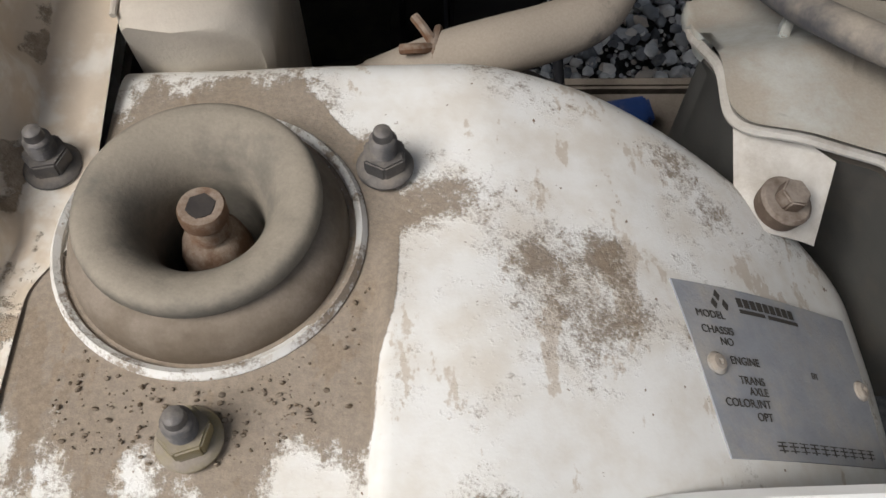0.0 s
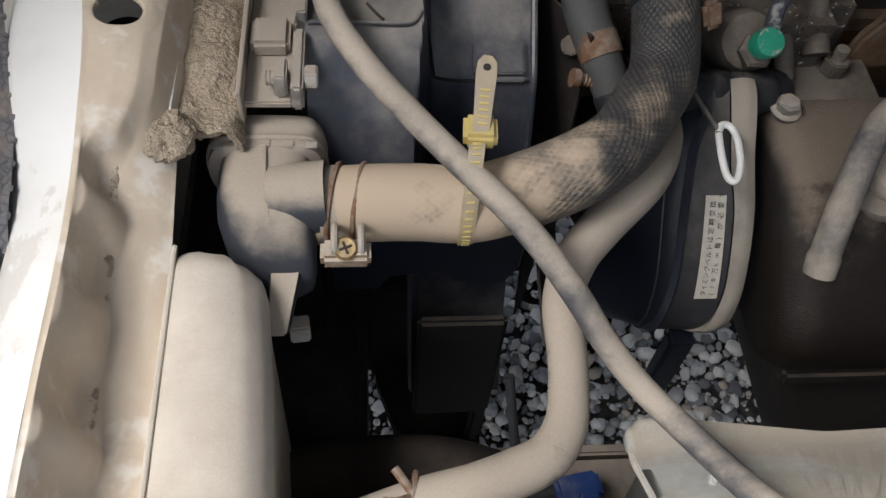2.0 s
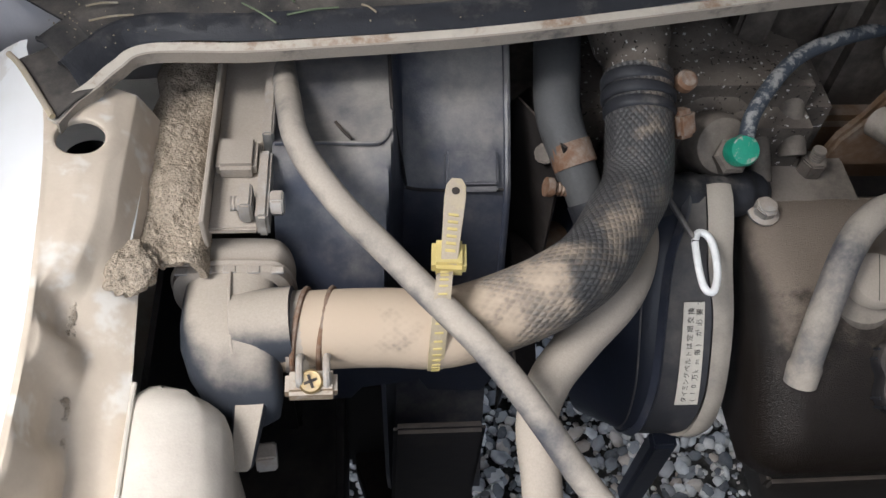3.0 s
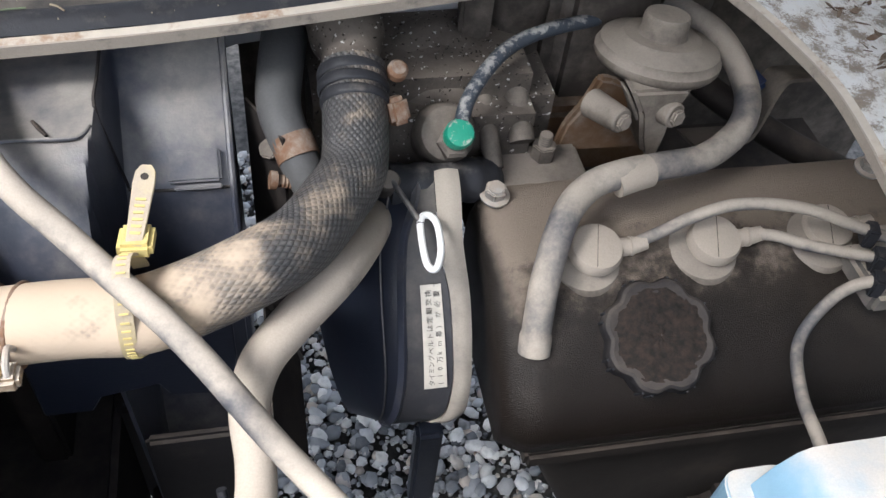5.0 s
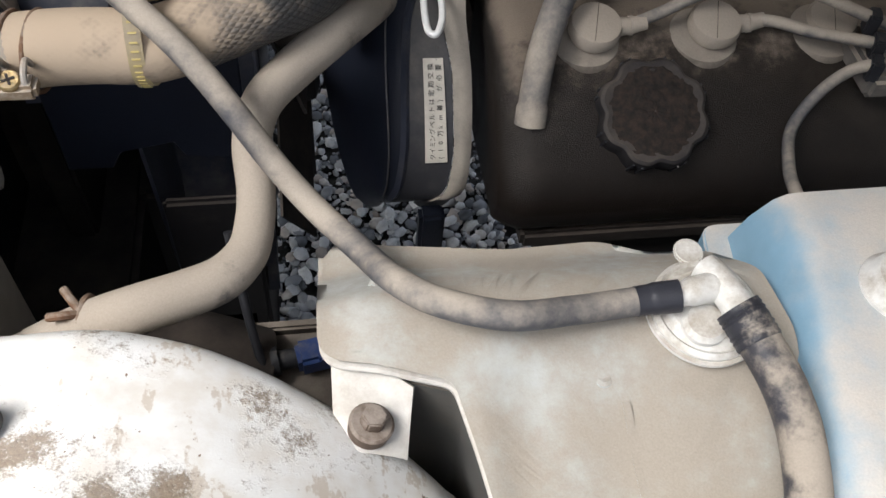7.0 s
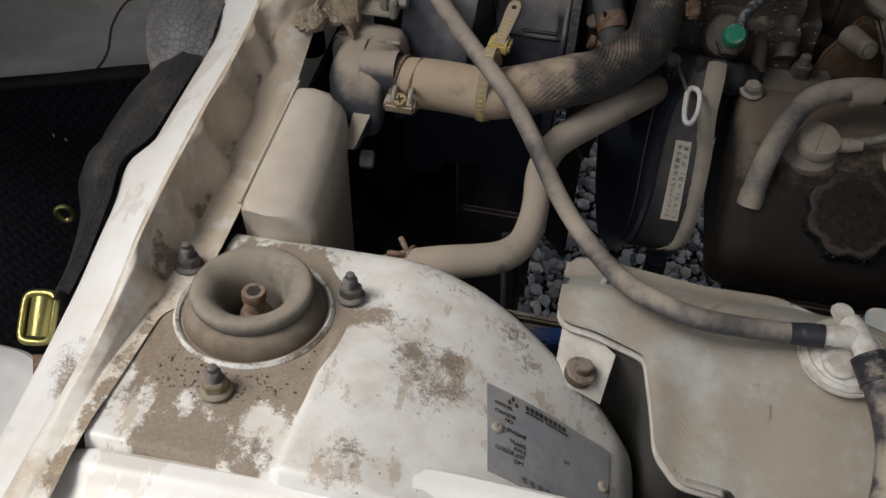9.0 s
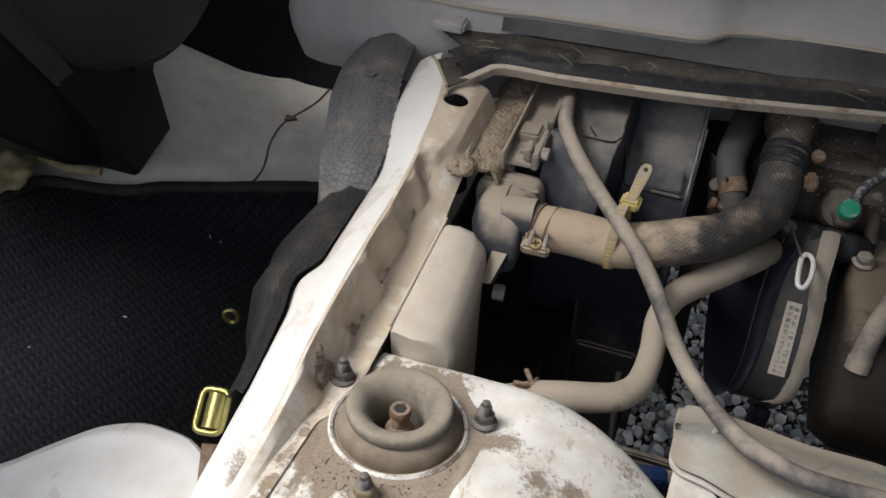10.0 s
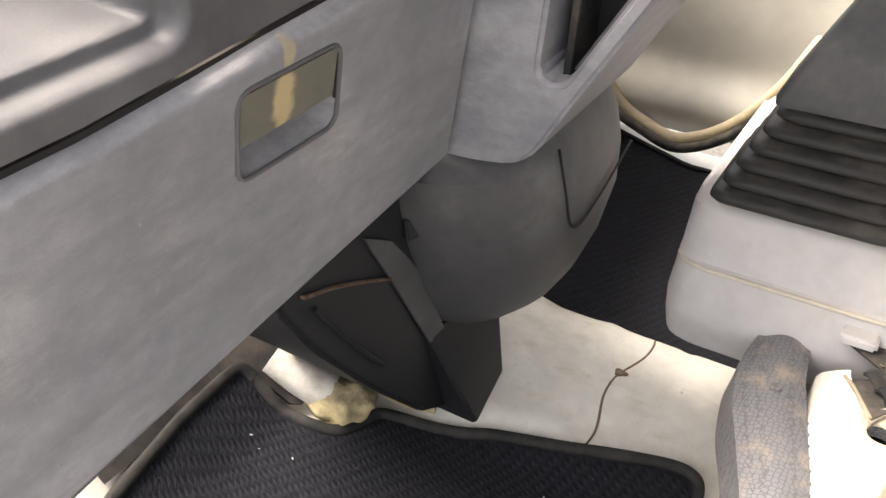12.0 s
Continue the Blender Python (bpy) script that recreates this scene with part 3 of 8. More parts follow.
def gravel():
    """Loose river stones under the engine bay."""
    rnd = random.Random(4)
    cube = bmesh.new()
    bmesh.ops.create_icosphere(cube, subdivisions=1, radius=1)
    base = [v.co.copy() for v in cube.verts]
    tris = [[v.index for v in f.verts] for f in cube.faces]
    cube.free()
    verts, faces = [], []
    for layer in range(2):
        for k in range(14500 if layer else 3500):
            x, y = rnd.uniform(-0.42, 0.85), rnd.uniform(0.28, 1.25)
            r = 0.0030 + 0.0095 * rnd.random() ** 3.0 + (0.001 if layer == 0 else 0)
            z = 0.022 + r * 0.45 + (0.006 * rnd.random() if layer else 0)
            q = Euler((rnd.uniform(-0.5, 0.5), rnd.uniform(-0.5, 0.5), rnd.uniform(0, 6.28))).to_matrix()
            sx, sy, sz = r * rnd.uniform(0.9, 1.4), r * rnd.uniform(0.75, 1.05), r * rnd.uniform(0.5, 0.85)
            off = Vector((rnd.uniform(0, 50), rnd.uniform(0, 50), rnd.uniform(0, 50)))
            n0 = len(verts)
            for c in base:
                f = 1 + 0.3 * noise.noise(c * 1.1 + off)
                w = q @ Vector((c.x * sx * f, c.y * sy * f, c.z * sz * f))
                verts.append((w.x + x, w.y + y, w.z + z))
            faces += [[a + n0 for a in t] for t in tris]
    me = bpy.data.meshes.new("gravel")
    me.from_pydata(verts, [], faces)
    for p in me.polygons:
        p.use_smooth = True
    me.materials.append(M_GRAVEL)
    tagged(new("gravel", me), "loose grey and white river gravel on the ground", "gravel", "", "stuff")


ground()
gravel()


# ---- cab shell: added roof and walls that shape the light ----
def cab_shell():
    # roof outline is notched so that sun falls on the near side
    solo("ceiling", prism([(-0.42, -0.14), (0.75, -0.14), (0.75, 1.47), (-0.60, 1.47), (-0.60, 0.27), (-0.42, 0.27)], 1.72, 1.75, 0.005), M_DOOR, "unseen pale roof, notched to steer the sunlight", "ceiling", "structure")
    solo("wall_back", box(0.72, 0.75, -0.05, 1.47, 0.70, 1.715, 0.005), M_DOOR, "unseen pale rear wall that blocks light from behind", "wall", "structure")
    solo("wall_side", box(0.47, 0.715, -0.08, -0.05, 0.40, 1.715, 0.005), M_WHITE, "unseen white body side that shades the rear of the bay", "wall", "structure")
    solo("header_light_stop", box(-0.65, -0.605, 0.27, 1.47, 1.68, 1.75, 0.01), M_DOOR, "unseen strip that trims light at the roof's front", "wall", "structure")
    solo("wall_front", box(-1.16, -1.13, -0.05, 1.47, 0.40, 1.10, 0.005), M_BLACK, "dark front bulkhead, raised to keep low sun off the floor", "wall", "structure")


cab_shell()


# ---- strut tower ----
def tower_edge(x):
    """The line along which the wheelhouse falls away at the back."""
    return curve_at([(-0.14, 0.207), (0.013, 0.212), (0.055, 0.207), (0.085, 0.198), (0.116, 0.185), (0.15, 0.170), (0.18, 0.150)], x)


PAD_C = Vector((-0.0775, 0.124, 0.715))
PAD_N = Vector((0.0, 0.166, 1.0)).normalized()


def tower_top(x, y):
    pad = 0.716 - 0.166 * (y - 0.125)
    s = max(0.0, x + 0.022)
    raised = 0.006 * step(-0.0225, -0.019, x) * (1 - step(0.09, 0.13, y)) + 0.003 * step(-0.02, 0.02, x) * step(0.09, 0.13, y)
    z = pad + raised - (2.5 * s * s if s < 0.16 else 0.064 + 0.8 * (s - 0.16))
    return z


def tower_z(x, y):
    z = tower_top(x, y)
    k = 0.007
    d1, d2 = y - tower_edge(x) + 0.002, x - 0.188
    d = math.log(math.exp(d1 / k) + math.exp(d2 / k)) * k
    soft = 0.005
    z -= 5.0 * soft * math.log(1 + math.exp(min(60, d / soft)))
    return max(z - 2.2 * max(0.0, 0.009 - y), 0.40)


def strut_tower():
    tower = thing("strut_tower", (0.02, 0.1, 0.40), "white painted strut tower and wheelhouse, streaked with dried mud", "strut tower", "", "structure")
    bm = bmesh.new()
    nx, ny = 156, 122
    hole = 0.048
    vs = {}
    for i in range(nx + 1):
        for j in range(ny + 1):
            x, y = lerp(-0.1345, 0.245, i / nx), lerp(-0.020, 0.268, j / ny)
            vs[i, j] = bm.verts.new((x, y, tower_z(x, y) + 0.0006 * noise.noise(Vector((x * 30, y * 30, 0))) + 0.0014 * noise.noise(Vector((x * 22, y * 7, 3))) * step(-0.02, 0.02, x)))
    for i in range(nx):
        for j in range(ny):
            c = vs[i, j].co
            if c.x < -0.1215 and c.y > 0.115:
                continue
            if (Vector((c.x, c.y, 0)) - Vector((PAD_C.x, PAD_C.y, 0))).length > hole - 0.004:
                bm.faces.new((vs[i, j], vs[i + 1, j], vs[i + 1, j + 1], vs[i, j + 1]))
    for v in [v for v in bm.verts if not v.link_faces]:
        bm.verts.remove(v)
    part("panel", bm, M_TOWER, tower, "", 60)
    # raised collar round the mount
    m = aim(PAD_C, PAD_N)
    part("collar", lathe([(0.046, -0.03), (0.0515, -0.03), (0.0515, -0.002), (0.0522, 0.002), (0.0505, 0.0045), (0.0485, 0.003), (0.0475, -0.004), (0.046, -0.02)], 64, m, cap=False), M_RIM, tower)


M_RUSTY = dusty("brown_rust", (0.17, 0.10, 0.062), (0.33, 0.25, 0.18), 0.45, 0.8, size=160)


def strut_mount():
    base = aim(PAD_C, PAD_N)
    mount = thing("strut_mount", PAD_C - PAD_N * 0.03, "dusty rubber strut mount with a dished grey top ring", "strut mount")
    part("cup", lathe([(0.0, -0.042), (0.044, -0.042), (0.0465, -0.012), (0.0465, -0.002), (0.0458, 0.005), (0.0435, 0.0105), (0.0400, 0.0138), (0.0362, 0.0152), (0.0330, 0.0158), (0.022, 0.010), (0.0195, 0.002), (0.0185, -0.036), (0.0, -0.036)], 56, base), M_CUP, mount, "brown dusty rubber cup")
    part("top_ring", lathe([(0.0182, -0.034), (0.0184, 0.002), (0.0190, 0.0075), (0.0208, 0.0135), (0.0232, 0.0180), (0.0262, 0.0216), (0.0295, 0.0238), (0.0330, 0.0249), (0.0362, 0.0250), (0.0380, 0.0241), (0.0390, 0.0220), (0.0392, 0.0190), (0.0384, 0.0166), (0.0368, 0.0156), (0.0340, 0.0150), (0.030, 0.012)], 64, base, wob=lambda a: 1 + 0.006 * math.sin(2 * a), cap=False), M_TOPCUP, mount, "grey dished rubber ring")
    rod = base @ pose(0, -0.001, -0.0085)
    bm = lathe([(0.0125, -0.028), (0.0122, 0.000), (0.0105, 0.007), (0.0085, 0.010), (0.0068, 0.011), (0.0068, 0.013)], 28, rod)
    part("collar_nut", bm, M_RUSTY, mount, "rusty shouldered nut")
    prof = []
    for k in range(7):
        prof += [(0.0072, 0.0100 + k * 0.0014), (0.0066, 0.0107 + k * 0.0014)]
    part("rod", lathe(prof + [(0.0072, 0.0200), (0.0080, 0.0206), (0.0080, 0.0250), (0.0074, 0.0262), (0.0046, 0.0262), (0.0044, 0.0215), (0.001, 0.0215)], 24, rod), M_RUSTY, mount, "rusty threaded rod with a hex socket")
    # black hexagon laid flush on the rod draws the shaded socket
    part("hex_socket_shade", prism(hexa(0.0050), 0.0258, 0.02645, 0, 1, rod @ pose(0, 0, 0, 0, 0, 20)), M_BLACK, mount, "flush black hexagon for the shade in the socket")


def flange_nut(loc, normal, spin, size, material, label, group):
    """A threaded stud with its flanged nut."""
    nut = thing("flange_nut", (0, 0, 0), label, "nut", group)
    nut.matrix_basis = aim(loc, normal, spin)
    s = size
    bm = lathe([(0.0, 0), (0.0104 * s, 0), (0.0106 * s, 0.0012 * s), (0.0098 * s, 0.0024 * s), (0.008 * s, 0.0034 * s)], 28)
    prism(hexa(0.0084 * s), 0.002 * s, 0.0098 * s, 0.0007 * s, 2, None, bm)
    part("nut", bm, material, nut, "", world=False)
    prof = []
    for k in range(6):
        prof += [(0.0051 * s, (0.009 + k * 0.0013) * s), (0.0045 * s, (0.0096 + k * 0.0013) * s)]
    prof += [(0.005 * s, 0.0168 * s), (0.0044 * s, 0.0176 * s), (0.0036 * s, 0.018 * s), (0.0032 * s, 0.0212 * s), (0.0018 * s, 0.0222 * s), (0.0, 0.0223 * s)]
    part("stud", lathe([(0.0051 * s, 0.0)] + prof, 20), M_NUT, nut, "grey threaded stud", world=False)
    return nut


strut_tower()
strut_mount()
for sx, sy, spin, mt in ((-0.135, 0.1515, 10, M_NUT), (-0.020, 0.1505, 32, M_NUT), (-0.0745, 0.0545, 18, M_NUTB)):
    flange_nut((sx, sy, tower_top(min(sx, -0.0235), sy) + 0.002), PAD_N, spin, 0.95, mt, "grey flanged nut on a strut stud, gritty with mud", "strut nuts")


def grit():
    """Dried crumbs of mud round the strut mount."""
    rnd = random.Random(21)
    bm = bmesh.new()
    for k in range(420):
        a, r = radians(rnd.gauss(-95, 40)), rnd.uniform(0.053, 0.078)
        x, y = PAD_C.x + r * math.cos(a), PAD_C.y + r * math.sin(a)
        if x > -0.024 or x < -0.118 or y < 0.008:
            continue
        s = 0.0003 + 0.0009 * rnd.random() ** 3
        bmesh.ops.create_icosphere(bm, subdivisions=1, radius=s, matrix=Matrix.Translation((x, y, tower_top(x, y) + s * 0.4)) @ Euler((rnd.uniform(0, 3), rnd.uniform(0, 3), 0)).to_matrix().to_4x4() @ Matrix.Diagonal((1.3, 0.9, 0.7, 1)))
    tagged(part("mud_crumbs", bm, M_MUDC, None), "crumbs of dried brown mud round the strut mount", "crumbs", "", "stuff")


grit()


# ---- cross rail between the foot well and the engine bay ----
def rail_out(y):
    return curve_at([(-0.05, -0.178), (0.07, -0.186), (0.17, -0.191), (0.205, -0.197), (0.235, -0.187), (0.32, -0.187), (0.45, -0.209), (0.53, -0.217)], y)


def rail_ridge(y):
    return curve_at([(-0.05, -0.160), (0.05, -0.160), (0.10, -0.158), (0.30, -0.158), (0.40, -0.162), (0.47, -0.171), (0.53, -0.192)], y)


def rail_top(y):
    """Height of the pressed ridge, which runs out flat towards the door."""
    return curve_at([(-0.06, 0.7335), (0.04, 0.7345), (0.09, 0.7415), (0.15, 0.7560), (0.25, 0.7645), (0.35, 0.7670), (0.42, 0.7745), (0.53, 0.7770)], y)


def cross_rail():
    rail = thing("cross_rail", (-0.17, 0.25, 0.49), "white pressed-steel cross rail with a dusty beige inner flange", "cross rail", "", "structure")

    def dent(y):
        return sum(math.exp(-((y - c) / w) ** 4) for c, w in DENTS)

    def outer(u, v):
        y = lerp(-0.06, 0.535, v)
        o, r, z = rail_out(y), rail_ridge(y), rail_top(y)
        h = step(0.03, 0.16, y)
        pts = [(o - 0.018, 0.49), (o - 0.012, 0.66), (o - 0.004, z - lerp(0.010, 0.022, h)), (o, z - lerp(0.003, 0.015, h)), (o + 0.004, z - lerp(0.001, 0.0115, h)), (lerp(o, r, 0.5), z - lerp(0.0, 0.0055, h)), (r - 0.004, z - 0.001 * h), (r, z)]
        k = u * (len(pts) - 1)
        i = min(int(k), len(pts) - 2)
        return Vector((lerp(pts[i][0], pts[i + 1][0], k - i), y, lerp(pts[i][1], pts[i + 1][1], k - i)))

    part("outer_skin", sheet(outer, 21, 90, 0), M_WHITE, rail, "clean bright white outer skin", 60)

    def inner(u, v):
        y = lerp(-0.06, 0.50, v)
        r, z = rail_ridge(y), rail_top(y)
        d = dent(y) * step(0.08, 0.14, y)
        wide = step(0.36, 0.42, y)
        h = step(0.05, 0.15, y)
        foot = lerp(lerp(-0.1460, -0.1415 - 0.003 * d + 0.002 * math.sin(y * 60), h), -0.130, wide)
        zf = curve_at([(-0.06, 0.7345), (0.04, 0.7300), (0.10, 0.7205), (0.16, 0.7140), (0.23, 0.7160), (0.29, 0.7235), (0.35, 0.7380), (0.40, 0.7600), (0.44, 0.7660), (0.53, 0.7680)], y)
        end = lerp(-0.1335, -0.1203, step(0.100, 0.130, y))
        ze = curve_at([(-0.06, 0.7345), (0.00, 0.7380), (0.05, 0.7305), (0.10, 0.7215), (0.15, 0.7135), (0.23, 0.7135), (0.29, 0.7175), (0.35, 0.7260), (0.40, 0.7400), (0.53, 0.7460)], y)
        flat = lerp(0.30, 0.42, wide)
        pts = [(r, z), (r + 0.003, z - 0.0003), (lerp(r, foot, flat + 0.06 - 0.16 * d), lerp(lerp(z, zf, 0.08 * h), z - 0.001, wide)), (lerp(r, foot, 0.80 - 0.36 * d), lerp(lerp(z, zf, 0.50 + 0.36 * min(1.0, d)), z - 0.004, wide)), (foot, zf), (lerp(foot, end, 0.25), lerp(zf, ze, 0.2)), (lerp(foot, end, 0.7), lerp(zf, ze, 0.65)), (end, ze)]
        k = u * (len(pts) - 1)
        i = min(int(k), len(pts) - 2)
        f = step(0, 1, k - i) * 0.4 + (k - i) * 0.6
        return Vector((lerp(pts[i][0], pts[i + 1][0], f), y, lerp(pts[i][1], pts[i + 1][1], f) + 0.0008 * noise.noise(Vector((u * 6, y * 40, 1)))))

    bm = sheet(inner, 36, 150, 0)
    hx, hy = -0.1520, 0.4625
    kill = [f for f in bm.faces if (f.calc_center_median().xy - Vector((hx, hy))).length < 0.0155 and f.calc_center_median().z > 0.74]
    bmesh.ops.delete(bm, geom=kill, context="FACES")

    def flange_z(x, y):
        lo, hi = 0.0, 1.0
        for _ in range(30):
            mid = (lo + hi) / 2
            lo, hi = (mid, hi) if inner(mid, (y + 0.06) / 0.56).x < x else (lo, mid)
        return inner(lo, (y + 0.06) / 0.56).z

    ring = []
    for rr, dz in ((0.0122, -0.003), (0.0122, -0.0004), (0.0126, 0.0003), (0.0140, 0.0005), (0.0175, 0.0005), (0.0205, 0.0002)):
        loop = []
        for k in range(40):
            a = 2 * math.pi * k / 40
            x, y = max(hx + rr * math.cos(a), rail_ridge(hy + rr * math.sin(a)) + 0.001), hy + rr * math.sin(a)
            loop.append(Vector((x, y, flange_z(x, y) + dz)))
        ring.append(loop)
    bm2 = bmesh.new()
    rings(bm2, ring, False)
    part("hole_edge", bm2, M_BEIGE, rail, "", 60)
    # the cup's black colour holds the shade inside the hole
    part("hole_well", lathe([(0.0, 0.0), (0.0140, 0.0), (0.0140, 0.092)], 28, pose(hx, hy, 0.665), cap=False), M_VOID, rail, "black cup for the shade inside the rail")
    part("inner_flange", bm, M_BEIGE, rail, "beige dusty inner flange with a round hole", 60)
    part("web", box(-0.126, -0.1225, -0.05, 0.50, 0.42, 0.69, 0), M_BLACK, rail, "dark web below the flange")


cross_rail()


# ---- door sill on the near side ----
def door_sill():
    def fn(u, v):
        x = lerp(-0.46, 0.62, u)
        e = curve_at([(-0.46, 0.01), (-0.40, 0.045), (-0.365, 0.075), (-0.335, 0.098), (-0.30, 0.108), (-0.265, 0.104), (-0.23, 0.085), (-0.20, 0.045), (-0.17, 0.004), (-0.02, 0.009), (0.036, 0.014), (0.046, 0.026), (0.058, 0.038), (0.12, 0.042), (0.62, 0.055)], x)
        zt = curve_at([(-0.46, 0.60), (-0.36, 0.625), (-0.27, 0.64), (-0.2, 0.675), (-0.16, 0.712), (-0.12, 0.733), (0.02, 0.728), (0.05, 0.724), (0.2, 0.705), (0.6, 0.70)], x)
        pts = [(e + 0.001, zt - 0.02), (e, zt - 0.003), (e - 0.003, zt), (e - 0.012, zt + 0.001), (e - 0.022, zt - 0.004), (e - 0.03, zt - 0.006), (e - 0.06, zt - 0.012), (e - 0.085, zt - 0.04), (e - 0.09, zt - 0.3)]
        k = v * (len(pts) - 1)
        i = min(int(k), len(pts) - 2)
        return Vector((x, lerp(pts[i][0], pts[i + 1][0], k - i), lerp(pts[i][1], pts[i + 1][1], k - i)))

    solo("door_sill", sheet(fn, 100, 24, 0.002), M_WHITE, "clean white painted door sill flange", "door sill", "structure")


door_sill()


# ---- radiator, shroud and the front corner of the bay ----
def resonator_box():
    res = thing("resonator_box", (-0.098, 0.27, 0.50), "cream moulded plastic box beside the cross rail", "plastic box")
    bm = bmesh.new()
    loops = []
    for k in range(29):
        t = k / 28
        y = lerp(0.2075, 0.3495, t)
        e0, e1 = (y - 0.2075), (0.3495 - y)
        lid = 0.0035 * (1 - step(0.0, 0.004, min(e0, e1)))
        zt = lerp(0.7235, 0.7275, t) - lid - 0.010 * (1 - step(0.0, 0.022, e1)) ** 2
        xr = curve_at([(0.205, -0.0650), (0.22, -0.0658), (0.27, -0.0685), (0.31, -0.0720), (0.33, -0.0745), (0.342, -0.0830), (0.3495, -0.0960)], y) - lid
        xl = -0.1192 + lid * 0.4
        prof = [(xl, 0.5), (xl, zt - 0.004), (xl + 0.003, zt - 0.001), (xl + 0.010, zt), (lerp(xl, xr, 0.40), zt + 0.0004), (lerp(xl, xr, 0.72), zt - 0.002), (xr - 0.010, zt - 0.0055), (xr - 0.0045, zt - 0.0105), (xr - 0.001, zt - 0.018), (xr - 0.0005, zt - 0.030), (xr - 0.003, zt - 0.06), (xr - 0.006, 0.5)]
        near = [0.010 * (1 - abs(2 * (x - xl) / (xr - xl) - 0.75)) * (1 - step(0.0, 0.03, e0)) for x, z in prof]
        loops.append([Vector((x, y - n * 0.6, z)) for (x, z), n in zip(prof, near)])
    rings(bm, loops)
    part("body", bm, M_BOX, res, "", 50)
    part("mould_ridge", tube([(-0.1188, lerp(0.208, 0.345, k / 12), lerp(0.7225, 0.7255, k / 12)) for k in range(13)], 0.0014, 8, 1), M_BOX, res, "thin moulded ridge")


def radiator():
    rad = thing("radiator", (-0.08, 0.5, 0.42), "dusty radiator with a black plastic fan shroud", "radiator")
    part("core", box(-0.085, -0.062, 0.436, 0.86, 0.42, 0.735, 0.003), M_SHADY, rad, "dark finned core")
    # top channel with a stiffening flange
    bm = box(-0.0905, -0.0645, 0.417, 0.86, 0.735, 0.7395, 0.001)
    box(-0.0925, -0.0900, 0.412, 0.86, 0.730, 0.752, 0.0006, 1, bm)
    part("top_channel", bm, M_HOSE, rad, "dusty metal top channel")
    part("side_flange", box(-0.0635, -0.0575, 0.47, 0.86, 0.733, 0.756, 0.001), M_METAL, rad, "dusty steel flange")
    part("clip", box(-0.0885, -0.0665, 0.452, 0.475, 0.738, 0.749, 0.0025), M_HOSE, rad)
    part("strap", box(-0.0645, -0.0580, 0.415, 0.462, 0.735, 0.752, 0.0015), M_METAL, rad, "bent steel strap")
    bm = prism(hexa(0.0072), 0, 0.007, 0.0008, 2, aim((-0.0575, 0.428, 0.747), (1, 0, 0)))
    part("bolt_head", bm, M_METAL, rad)
    bm = lathe([(0.0042, 0)] + [(0.0042 - 0.0006 * (k % 2), 0.001 * k) for k in range(1, 13)], 14, aim((-0.066, 0.428, 0.747), (-1, 0, 0)))
    part("bolt_thread", bm, M_METAL, rad)
    part("square_nut", box(-0.0735, -0.0665, 0.420, 0.436, 0.740, 0.755, 0.0012), M_METAL, rad)
    # fan shroud: a flat top, a stepped face and a sloping outer half
    def low_side(y):
        return curve_at([(0.395, 0.585), (0.400, 0.640), (0.415, 0.682), (0.435, 0.717), (0.455, 0.741), (0.470, 0.7475), (0.600, 0.748)], y)

    def far_side(y):
        return curve_at([(0.395, 0.40), (0.452, 0.52), (0.460, 0.60), (0.475, 0.655), (0.488, 0.6855), (0.495, 0.6925), (0.530, 0.7215), (0.570, 0.748), (0.600, 0.756)], y)

    def shroud_z(x, y):
        return lerp(low_side(y), far_side(y), step(0.0085, 0.0165, x + 0.10 * max(0.0, 0.48 - y)))

    def skin(u, v):
        x, y = lerp(-0.0585, 0.0810, u), lerp(0.600, 0.400, v)
        z = shroud_z(x, y)
        z += 0.0012 * noise.noise(Vector((x * 25, y * 25, 4)))
        return Vector((x, y, z))
    part("shroud", sheet(skin, 90, 110, 0.003), M_SHROUD, rad, "black plastic fan shroud dulled by dust", 50)
    edge = [Vector((0.0815, y, far_side(y) + 0.0012)) for y in (0.600, 0.57, 0.55, 0.53, 0.51, 0.495, 0.488, 0.480, 0.470, 0.460, 0.455)]
    part("shroud_edge", tube(edge, 0.0024, 8, 3), M_SHROUD, rad)
    side = [(p.y, p.z - 0.002) for p in edge] + [(0.455, 0.46), (0.60, 0.46)]
    part("shroud_side", prism(side, 0.0785, 0.0812, 0, 1, Matrix(((0, 0, 1, 0), (1, 0, 0, 0), (0, 1, 0, 0), (0, 0, 0, 1)))), M_SHROUD, rad)
    drop = [(-0.050, 0.700), (-0.050, 0.575), (-0.020, 0.575), (-0.012, 0.590), (0.024, 0.598), (0.030, 0.584), (0.066, 0.580), (0.0745, 0.600), (0.0760, 0.690)]
    part("shroud_front", prism(drop, -0.4045, -0.4000, 0.0012, 1, Matrix(((1, 0, 0, 0), (0, 0, -1, 0), (0, 1, 0, 0), (0, 0, 0, 1)))), M_TIMING, rad, "smooth navy-black shroud front")
    flat = aim((0.0585, 0.4965, 0.6960), (0, -0.62, 0.78))
    part("latch_plate", box(-0.0165, 0.0165, -0.0105, 0.0105, -0.002, 0.0055, 0.0016, 2, None, flat), M_SHROUD, rad)
    part("latch_lip", box(-0.0135, 0.0165, -0.0150, -0.0118, -0.002, 0.0035, 0.001, 2, None, flat), M_SHROUD, rad)
    path = [(0.0078, 0.60), (0.0078, 0.555), (0.0080, 0.525), (0.0083, 0.4965), (0.0125, 0.4925), (0.0170, 0.4905), (0.0185, 0.4885), (0.030, 0.4875), (0.055, 0.4873), (0.0805, 0.4873)]
